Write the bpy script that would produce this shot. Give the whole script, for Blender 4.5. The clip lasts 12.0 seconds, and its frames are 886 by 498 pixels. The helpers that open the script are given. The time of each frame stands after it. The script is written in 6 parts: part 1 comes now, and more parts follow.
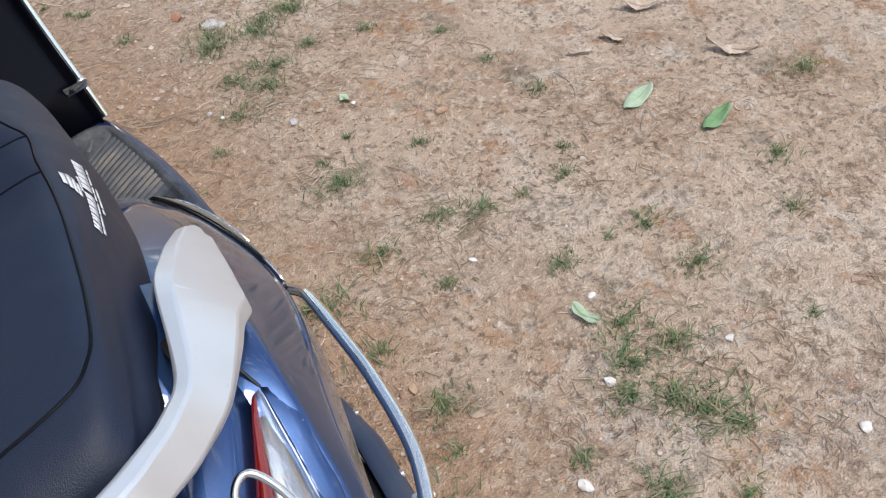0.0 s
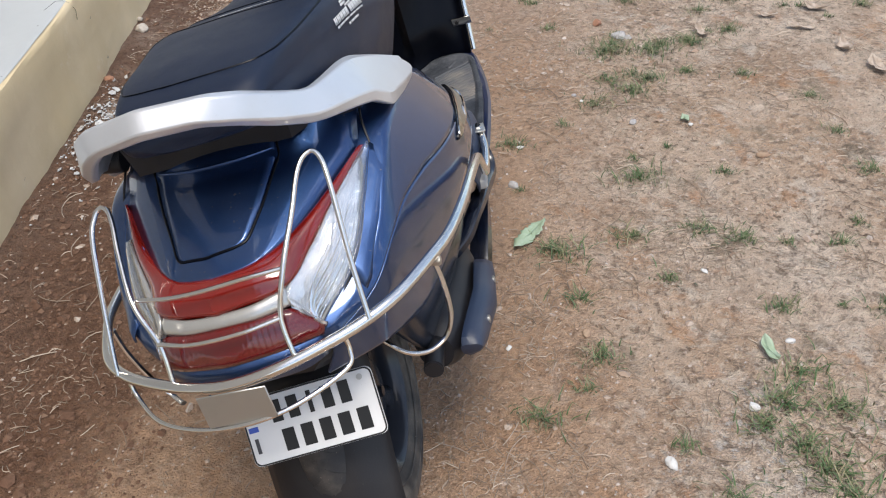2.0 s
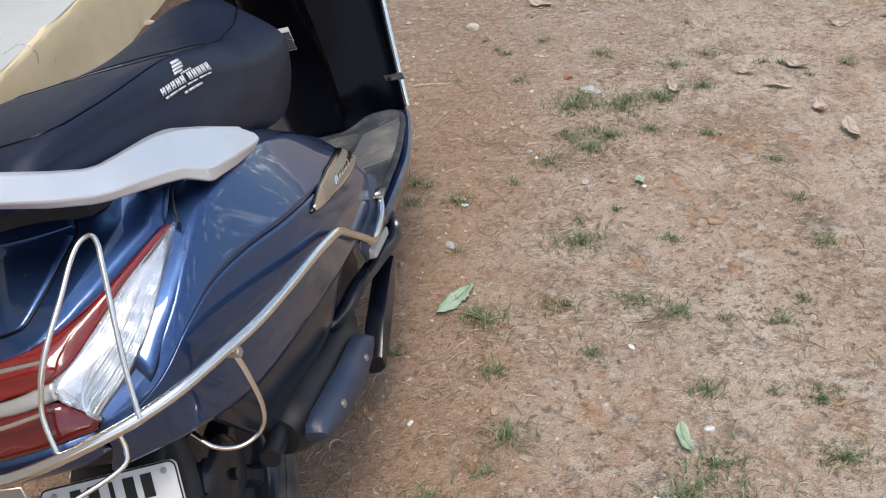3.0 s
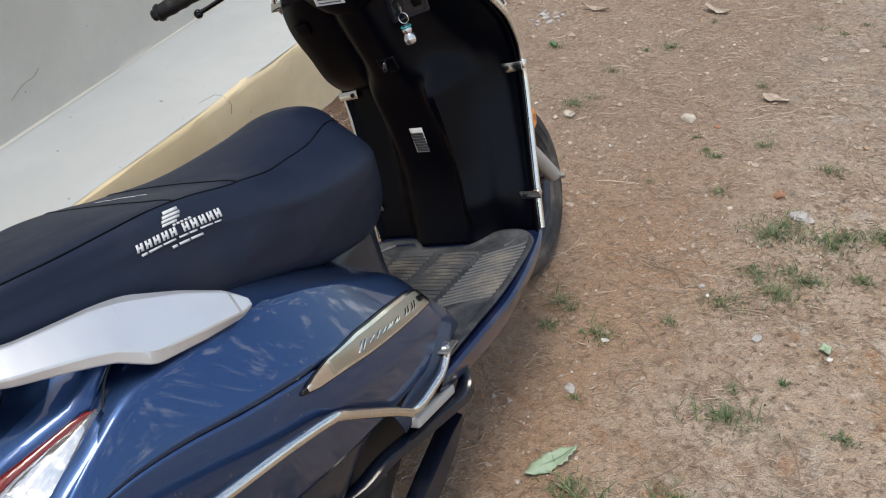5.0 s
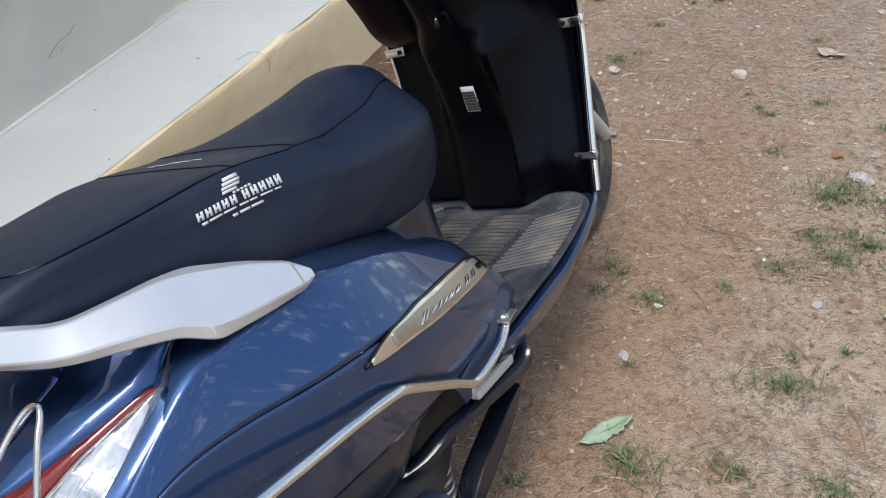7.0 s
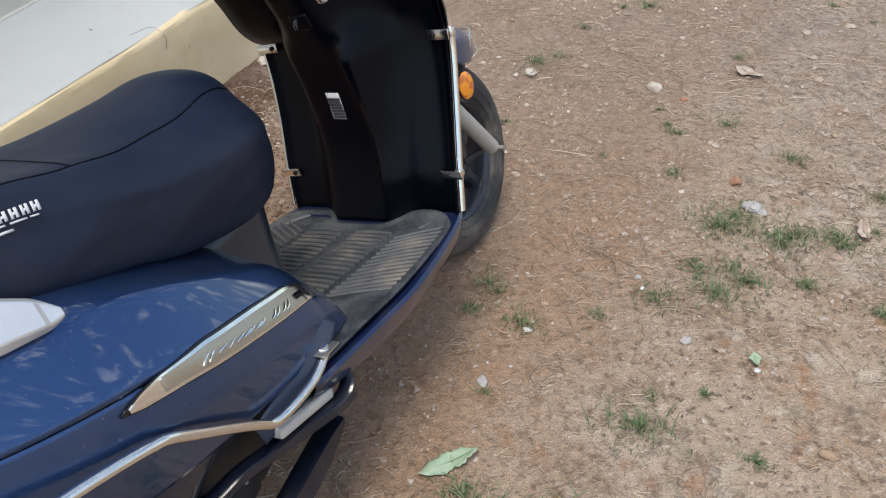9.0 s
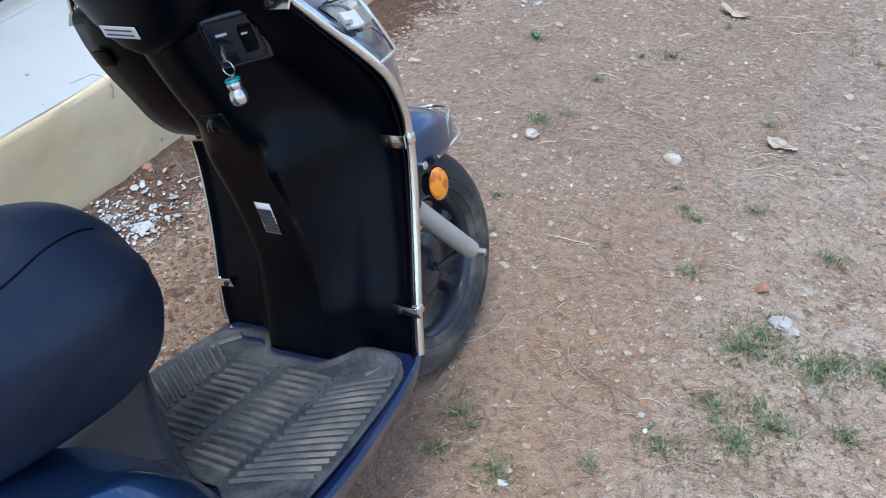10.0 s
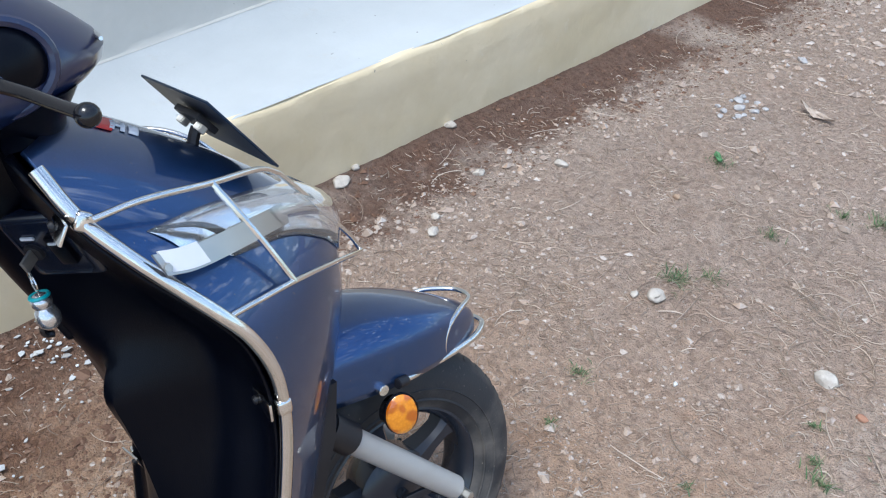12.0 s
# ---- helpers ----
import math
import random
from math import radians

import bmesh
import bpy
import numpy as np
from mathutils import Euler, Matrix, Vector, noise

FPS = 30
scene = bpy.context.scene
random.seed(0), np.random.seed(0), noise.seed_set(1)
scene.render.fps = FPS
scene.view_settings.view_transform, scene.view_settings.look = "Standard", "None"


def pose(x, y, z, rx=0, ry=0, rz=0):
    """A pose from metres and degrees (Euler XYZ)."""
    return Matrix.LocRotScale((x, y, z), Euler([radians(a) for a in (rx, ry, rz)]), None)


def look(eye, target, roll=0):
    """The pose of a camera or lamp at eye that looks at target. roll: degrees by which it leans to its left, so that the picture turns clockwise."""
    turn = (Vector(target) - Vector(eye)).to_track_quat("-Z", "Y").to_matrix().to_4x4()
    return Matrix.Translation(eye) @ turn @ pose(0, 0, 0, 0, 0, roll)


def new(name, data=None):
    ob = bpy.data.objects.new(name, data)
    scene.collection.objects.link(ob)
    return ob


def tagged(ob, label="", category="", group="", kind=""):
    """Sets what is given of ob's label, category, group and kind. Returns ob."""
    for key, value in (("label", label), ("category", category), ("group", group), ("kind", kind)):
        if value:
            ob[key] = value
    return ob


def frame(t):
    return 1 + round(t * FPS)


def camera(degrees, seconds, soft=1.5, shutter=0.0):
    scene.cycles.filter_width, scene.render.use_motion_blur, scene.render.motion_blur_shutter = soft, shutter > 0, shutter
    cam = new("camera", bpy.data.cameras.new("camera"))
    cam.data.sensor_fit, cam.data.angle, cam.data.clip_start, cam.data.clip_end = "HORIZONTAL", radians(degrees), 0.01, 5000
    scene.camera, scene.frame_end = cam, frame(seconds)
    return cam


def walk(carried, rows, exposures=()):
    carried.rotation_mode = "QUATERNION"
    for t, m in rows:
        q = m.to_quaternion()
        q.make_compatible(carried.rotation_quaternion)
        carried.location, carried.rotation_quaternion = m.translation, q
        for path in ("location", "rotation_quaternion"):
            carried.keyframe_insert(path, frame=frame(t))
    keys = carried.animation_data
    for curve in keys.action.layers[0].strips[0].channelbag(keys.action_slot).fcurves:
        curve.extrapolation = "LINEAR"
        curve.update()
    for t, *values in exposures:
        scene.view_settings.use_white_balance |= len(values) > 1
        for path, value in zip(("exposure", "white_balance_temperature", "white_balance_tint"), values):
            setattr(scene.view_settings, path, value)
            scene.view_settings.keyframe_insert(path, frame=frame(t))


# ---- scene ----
cam = camera(54.6, 12.0, soft=1.15)
# seconds, eye, target, roll
PATH = [
    (0, (-0.05, -0.431, 1.267), (0.689, 0.734, -0.181), -3.4),
    (0.5, (0.11, -0.525, 1.24), (0.26, 0.913, -0.141), -5.6),
    (1, (0.163, -0.623, 1.233), (0.092, 0.848, -0.12), -6.9),
    (1.5, (0.155, -0.816, 1.245), (-0.013, 0.66, -0.094), -5.6),
    (2, (0.208, -0.909, 1.266), (0.051, 0.627, -0.005), -5.0),
    (2.5, (0.33, -0.87, 1.275), (0.09, 0.701, 0.061), -5.2),
    (2.7, (0.396, -0.841, 1.253), (0.142, 0.731, 0.043), -5.3),
    (4.3, (0.575, -0.55, 1.263), (0.144, 1.029, 0.113), -3.3),
    (4.5, (0.578, -0.531, 1.275), (-0.048, 0.992, 0.139), -6.7),
    (5, (0.693, -0.404, 1.28), (-0.145, 1.039, 0.177), -7.7),
    (5.5, (0.81, -0.297, 1.266), (-0.058, 1.145, 0.185), -7.7),
    (6, (0.812, -0.268, 1.267), (-0.078, 1.174, 0.204), -8.6),
    (6.5, (0.72, -0.318, 1.275), (-0.185, 1.114, 0.212), -9.3),
    (7, (0.622, -0.384, 1.27), (-0.249, 0.977, 0.091), -9.0),
    (7.2, (0.616, -0.415, 1.256), (-0.205, 0.951, 0.047), -8.2),
    (8.8, (0.729, -0.245, 1.279), (-0.058, 1.111, 0.037), -3.7),
    (9, (0.756, -0.189, 1.278), (-0.029, 1.171, 0.039), -3.6),
    (9.5, (0.709, 0.026, 1.268), (-0.102, 1.379, 0.039), -2.2),
    (10, (0.646, 0.208, 1.255), (-0.171, 1.549, 0.016), -2.2),
    (10.5, (0.671, 0.349, 1.271), (-0.355, 1.544, 0.038), -6.3),
    (11, (0.754, 0.529, 1.282), (-0.35, 1.669, 0.065), -6.6),
    (11.5, (0.724, 0.65, 1.274), (-0.495, 1.677, 0.066), -6.3),
    (12, (0.631, 0.83, 1.277), (-0.608, 1.826, 0.064), -1.1),
]
EXPOSURES = [(0.0, 0.90, 6550, 8), (1.0, 0.82, 6550, 8), (2.7, 0.80, 6550, 8), (4.5, 0.66, 6800, 6), (5.5, 0.70, 6600, 6), (6.5, 0.72, 6350, 6), (7.2, 0.74, 6550, 6), (9.0, 0.77, 6550, 6), (9.5, 0.85, 6200, 4), (10.0, 0.97, 5450, 4), (10.6, 1.07, 5380, 4), (11.5, 1.04, 5580, 4), (12.0, 1.03, 5650, 4)]
walk(cam, [(t, look(e, g, r)) for t, e, g, r in PATH], EXPOSURES)

# ---- daylight: thin cloud, wide soft sun ----
SUN_ELEVATION, SUN_ROTATION = radians(71), radians(165)
world = bpy.data.worlds.new("sky")
scene.world = world
world.use_nodes = True
wn, wl = world.node_tree.nodes, world.node_tree.links
wn.clear()
sky = wn.new("ShaderNodeTexSky")
sky.sky_type, sky.sun_disc = "NISHITA", False
sky.sun_elevation, sky.sun_rotation = SUN_ELEVATION, SUN_ROTATION
sky.air_density, sky.dust_density = 1.0, 2.0
clouds = wn.new("ShaderNodeTexNoise")
clouds.inputs["Scale"].default_value, clouds.inputs["Detail"].default_value = 13.0, 7.0
clouds.inputs["Roughness"].default_value = 0.62
ramp = wn.new("ShaderNodeValToRGB")
ramp.color_ramp.elements[0].position, ramp.color_ramp.elements[1].position = 0.545, 0.67
mix = wn.new("ShaderNodeMix")
mix.data_type = "RGBA"
mix.inputs["B"].default_value = (13.0, 13.2, 13.6, 1)
back = wn.new("ShaderNodeBackground")
back.inputs["Strength"].default_value = 0.12
out = wn.new("ShaderNodeOutputWorld")
coords = wn.new("ShaderNodeTexCoord")
spread = wn.new("ShaderNodeMapping")
spread.inputs["Scale"].default_value = (1.0, 1.0, 1.9)
wl.new(coords.outputs["Generated"], spread.inputs["Vector"])
wl.new(spread.outputs["Vector"], clouds.inputs["Vector"])
wl.new(clouds.outputs["Fac"], ramp.inputs["Fac"])
wl.new(ramp.outputs["Color"], mix.inputs["Factor"])
wl.new(sky.outputs["Color"], mix.inputs["A"])
wl.new(mix.outputs["Result"], back.inputs["Color"])
wl.new(back.outputs["Background"], out.inputs["Surface"])

sun_data = bpy.data.lights.new("sun", "SUN")
sun_data.energy, sun_data.angle, sun_data.color = 1.45, radians(22), (1.0, 0.94, 0.86)
sun = new("sun", sun_data)
sun.matrix_world = look((6 * math.sin(SUN_ROTATION), 6 * math.cos(SUN_ROTATION), 6 * math.tan(SUN_ELEVATION)), (0, 0, 0))


# ---- materials ----
class Mat:
    """A principled material with small helpers for its nodes."""

    def __init__(self, name, color, rough=0.5, metal=0.0, coat=0.0, coat_rough=0.05, spec=0.5):
        self.m = bpy.data.materials.new(name)
        self.m.use_nodes = True
        self.n, self.l = self.m.node_tree.nodes, self.m.node_tree.links
        self.b = self.n["Principled BSDF"]
        self.set("Base Color", (*color, 1))
        self.set("Roughness", rough)
        self.set("Metallic", metal)
        self.set("Coat Weight", coat)
        self.set("Coat Roughness", coat_rough)
        self.set("Specular IOR Level", spec)
        self.color = color

    def set(self, key, value):
        self.b.inputs[key].default_value = value

    def place(self):
        node = self.n.new("ShaderNodeTexCoord")
        return node.outputs["Object"]

    def world_place(self):
        return self.n.new("ShaderNodeNewGeometry").outputs["Position"]

    def noise(self, scale, detail=4.0, rough=0.55, vec=None, stretch=None):
        node = self.n.new("ShaderNodeTexNoise")
        node.inputs["Scale"].default_value = scale
        node.inputs["Detail"].default_value = detail
        node.inputs["Roughness"].default_value = rough
        v = vec or self.place()
        if stretch:
            mp = self.n.new("ShaderNodeMapping")
            mp.inputs["Scale"].default_value = stretch
            self.l.new(v, mp.inputs["Vector"])
            v = mp.outputs["Vector"]
        self.l.new(v, node.inputs["Vector"])
        return node.outputs["Fac"]

    def fibres(self, vec, turn, across, along):
        """Thin wavering streaks in one direction."""
        mp = self.n.new("ShaderNodeMapping")
        mp.inputs["Rotation"].default_value = (0, 0, turn)
        self.l.new(vec, mp.inputs["Vector"])
        mp2 = self.n.new("ShaderNodeMapping")
        mp2.inputs["Scale"].default_value = (across, along, 1)
        self.l.new(mp.outputs["Vector"], mp2.inputs["Vector"])
        node = self.n.new("ShaderNodeTexNoise")
        node.inputs["Scale"].default_value, node.inputs["Detail"].default_value = 1.0, 2.0
        node.inputs["Distortion"].default_value = 1.2
        self.l.new(mp2.outputs["Vector"], node.inputs["Vector"])
        return node.outputs["Fac"]

    def band(self, fac, lo, hi):
        node = self.n.new("ShaderNodeMapRange")
        node.inputs["From Min"].default_value, node.inputs["From Max"].default_value = lo, hi
        node.interpolation_type = "SMOOTHSTEP"
        self.l.new(fac, node.inputs["Value"])
        return node.outputs["Result"]

    def math(self, op, a, b):
        node = self.n.new("ShaderNodeMath")
        node.operation = op
        for k, v in ((0, a), (1, b)):
            if isinstance(v, (int, float)):
                node.inputs[k].default_value = v
            else:
                self.l.new(v, node.inputs[k])
        return node.outputs[0]

    def mix(self, fac, a, b):
        node = self.n.new("ShaderNodeMix")
        node.data_type = "RGBA"
        if isinstance(fac, (int, float)):
            node.inputs["Factor"].default_value = fac
        else:
            self.l.new(fac, node.inputs["Factor"])
        for key, v in (("A", a), ("B", b)):
            if isinstance(v, tuple):
                node.inputs[key].default_value = (*v, 1)
            else:
                self.l.new(v, node.inputs[key])
        return node.outputs["Result"]

    def base(self, socket):
        self.l.new(socket, self.b.inputs["Base Color"])
        return self

    def rough(self, fac, lo, hi):
        node = self.n.new("ShaderNodeMapRange")
        node.inputs["To Min"].default_value, node.inputs["To Max"].default_value = lo, hi
        self.l.new(fac, node.inputs["Value"])
        self.l.new(node.outputs["Result"], self.b.inputs["Roughness"])
        return self

    def bump(self, fac, strength, distance):
        node = self.n.new("ShaderNodeBump")
        node.inputs["Strength"].default_value, node.inputs["Distance"].default_value = strength, distance
        self.l.new(fac, node.inputs["Height"])
        self.l.new(node.outputs["Normal"], self.b.inputs["Normal"])
        return self


DUST = (0.34, 0.29, 0.235)


def dusted(name, color, rough, metal=0.0, coat=0.0, dust=0.25, scale=9.0, spec=0.5, grain=0.0, grain_scale=400.0):
    """A surface with thin patchy dust, fine specks and a grain."""
    m = Mat(name, color, rough, metal, coat, 0.06, spec)
    big, fine = m.noise(scale, 5), m.noise(scale * 22, 3)
    patches = m.math("MULTIPLY", m.band(big, 0.42, 0.75), dust)
    specks = m.math("MULTIPLY", m.band(fine, 0.68, 0.76), dust * 1.4)
    film = m.math("MINIMUM", m.math("ADD", patches, specks), 1.0)
    m.base(m.mix(film, color, DUST))
    m.rough(film, rough, min(rough + 0.45, 0.95))
    if grain:
        m.bump(m.noise(grain_scale, 2), grain, 0.001)
    return m.m


def paint_blue():
    m = Mat("metallic_blue_paint", (0.02, 0.05, 0.17), 0.30, 0.9, 1.0, 0.03)
    flake = m.noise(2600, 1)
    dirt = m.math("MULTIPLY", m.band(m.noise(7, 6), 0.5, 0.85), 0.10)
    specks = m.math("MULTIPLY", m.band(m.noise(210, 2), 0.70, 0.76), 0.40)
    body = m.mix(m.band(flake, 0.45, 0.7), (0.023, 0.058, 0.160), (0.047, 0.112, 0.295))
    splash = m.math("MULTIPLY", m.math("MULTIPLY", m.band(m.noise(60, 4, 0.6), 0.66, 0.72), m.band(m.noise(5, 3), 0.45, 0.6)), 0.35)
    film = m.math("ADD", m.math("ADD", dirt, specks), splash)
    m.base(m.mix(film, body, DUST))
    m.rough(film, 0.38, 0.75)
    return m.m


BLUE = paint_blue()
# as BLUE, but its shade and dark reflections are put into the colour
BLUE_SHADED = dusted("blue_gloss_shaded", (0.006, 0.013, 0.050), 0.28, coat=0.5, dust=0.05, scale=12)
BLACK = dusted("black_textured_plastic", (0.0010, 0.0015, 0.0040), 0.31, dust=0.002, scale=6, spec=0.15, grain=0.2, grain_scale=700)
BLACK_GLOSS = dusted("black_gloss_plastic", (0.006, 0.006, 0.008), 0.14, dust=0.02, scale=8)
DARK = dusted("dusty_black_plastic", (0.008, 0.008, 0.011), 0.5, dust=0.035, scale=11, grain=0.2)
PANEL = dusted("blue_black_gloss_plastic", (0.005, 0.008, 0.018), 0.18, dust=0.03, scale=20, spec=0.7)
PEG = dusted("pale_cast_alloy", (0.50, 0.48, 0.45), 0.5, metal=0.2, dust=0.10, scale=30, grain=0.1)
PLATE_BACK = dusted("dark_blue_plate_back", (0.006, 0.017, 0.038), 0.42, dust=0.05, scale=60, spec=0.35, grain=0.25, grain_scale=90)


def vinyl():
    m = Mat("black_seat_vinyl", (0.0100, 0.0165, 0.036), 0.45, spec=0.26)
    film = m.math("MULTIPLY", m.math("ADD", m.band(m.noise(9, 6, 0.65), 0.5, 0.8), m.band(m.noise(190, 2), 0.72, 0.78)), 0.02)
    m.base(m.mix(film, (0.0100, 0.0165, 0.036), DUST))
    m.rough(m.noise(16, 5), 0.38, 0.48)
    creases = m.noise(11, 2, 0.4, stretch=(1.0, 0.6, 1.4))
    return m.bump(m.math("ADD", m.math("MULTIPLY", creases, 2.0), m.math("MULTIPLY", m.noise(1000, 2), 0.10)), 0.85, 0.005).m


VINYL = vinyl()
SILVER = dusted("silver_painted_alloy", (0.70, 0.71, 0.73), 0.40, metal=0.7, coat=0.2, dust=0.10, scale=9, grain=0.05)
CHROME = dusted("polished_steel_tube", (0.80, 0.78, 0.74), 0.13, metal=1.0, dust=0.05, scale=30)
BADGE = dusted("brushed_badge_foil", (0.42, 0.38, 0.31), 0.34, metal=0.8, dust=0.14, scale=40, grain=0.3, grain_scale=500)
STEEL = dusted("dull_steel", (0.50, 0.49, 0.46), 0.36, metal=0.9, dust=0.12, scale=20)
FORK = dusted("grey_painted_fork", (0.44, 0.43, 0.41), 0.45, metal=0.3, dust=0.22, scale=15)
RUBBER = dusted("tyre_rubber", (0.020, 0.021, 0.024), 0.62, dust=0.42, scale=10, grain=0.4, grain_scale=300)
RIM = dusted("black_painted_rim", (0.021, 0.025, 0.035), 0.20, dust=0.025, scale=10)
PAD = dusted("blue_grey_plastic", (0.018, 0.030, 0.062), 0.42, dust=0.06, scale=9, grain=0.2)
GLOVE = dusted("black_grip_rubber", (0.006, 0.006, 0.008), 0.5, dust=0.02, scale=20, grain=0.3)
WHITE_PRINT = dusted("white_print", (0.62, 0.63, 0.65), 0.6, dust=0.15, scale=30)
BLUE_PRINT = Mat("blue_print", (0.05, 0.10, 0.45), 0.5).m
INK = dusted("black_plate_ink", (0.010, 0.010, 0.010), 0.45, dust=0.05)
PLATE = dusted("white_plate_film", (0.74, 0.74, 0.74), 0.4, dust=0.12, scale=14)
STICKER = dusted("sticker_white", (0.70, 0.70, 0.71), 0.45, dust=0.06)
STICKER_GREY = dusted("sticker_grey_print", (0.055, 0.055, 0.062), 0.5, dust=0.05)
RED_PRINT = Mat("red_sticker", (0.55, 0.03, 0.02), 0.4).m
TEAL = Mat("teal_enamel", (0.03, 0.35, 0.38), 0.3).m
FOB = dusted("chrome_bell_fob", (0.72, 0.71, 0.70), 0.16, metal=0.9, dust=0.1, scale=60)


def lens(name, color, rough, trans, bump):
    m = Mat(name, color, rough, 0.0, 1.0, 0.03)
    m.set("Transmission Weight", trans)
    m.set("IOR", 1.49)
    wave = m.n.new("ShaderNodeTexWave")
    wave.bands_direction = "X"
    wave.inputs["Scale"].default_value = 46.0
    m.l.new(m.place(), wave.inputs["Vector"])
    m.bump(wave.outputs["Fac"], bump, 0.003)
    return m.m


RED = lens("red_lens", (0.29, 0.013, 0.007), 0.09, 0.40, 0.03)
RED_DARK = lens("deep_red_lens", (0.15, 0.005, 0.005), 0.08, 0.3, 0.08)
CLEAR = lens("clear_lens", (0.93, 0.94, 0.95), 0.04, 0.94, 0.03)
SATIN = dusted("satin_lamp_trim", (0.56, 0.55, 0.52), 0.24, metal=0.7, dust=0.10, scale=30, grain=0.4, grain_scale=60)
CLEAR_SMOOTH = lens("clear_cover", (0.95, 0.95, 0.96), 0.03, 0.97, 0.0)


def amber():
    m = Mat("amber_reflector", (0.6, 0.17, 0.004), 0.22, 0.0, 1.0, 0.02)
    v = m.n.new("ShaderNodeTexVoronoi")
    v.inputs["Scale"].default_value = 260.0
    m.l.new(m.place(), v.inputs["Vector"])
    m.base(m.mix(m.band(m.noise(38, 1), 0.44, 0.56), m.mix(v.outputs["Distance"], (0.95, 0.36, 0.010), (0.80, 0.24, 0.004)), (0.56, 0.13, 0.002)))
    return m.bump(v.outputs["Distance"], 0.25, 0.002).m


AMBER = amber()

def foil():
    m = Mat("lamp_mirror", (0.86, 0.87, 0.89), 0.16, 0.95)
    v = m.n.new("ShaderNodeTexVoronoi")
    v.inputs["Scale"].default_value = 34.0
    m.l.new(m.place(), v.inputs["Vector"])
    return m.bump(v.outputs["Distance"], 0.35, 0.006).m


FOIL = foil()


def fluted_foil():
    m = Mat("white_lamp_mirror", (0.74, 0.76, 0.79), 0.16, 0.9)
    return m.bump(m.math("MULTIPLY", m.noise(70, 2), 1.0), 0.55, 0.003).m


FLUTED = fluted_foil()


def mat_rubber():
    m = Mat("dusty_mat_rubber", (0.03, 0.03, 0.03), 0.55, spec=0.6)
    f = m.band(m.noise(14, 6), 0.35, 0.7)
    g = m.band(m.noise(160, 3), 0.4, 0.7)
    # dust film, made paler and bluer to carry some sky sheen in the colour
    film = m.math("MULTIPLY", m.math("ADD", f, m.math("MULTIPLY", g, 0.5)), 0.27)
    m.base(m.mix(film, (0.015, 0.019, 0.027), (0.24, 0.245, 0.26)))
    return m.bump(m.noise(300, 2), 0.3, 0.001).m


MAT = mat_rubber()
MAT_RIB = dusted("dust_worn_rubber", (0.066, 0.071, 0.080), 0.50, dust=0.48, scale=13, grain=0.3)


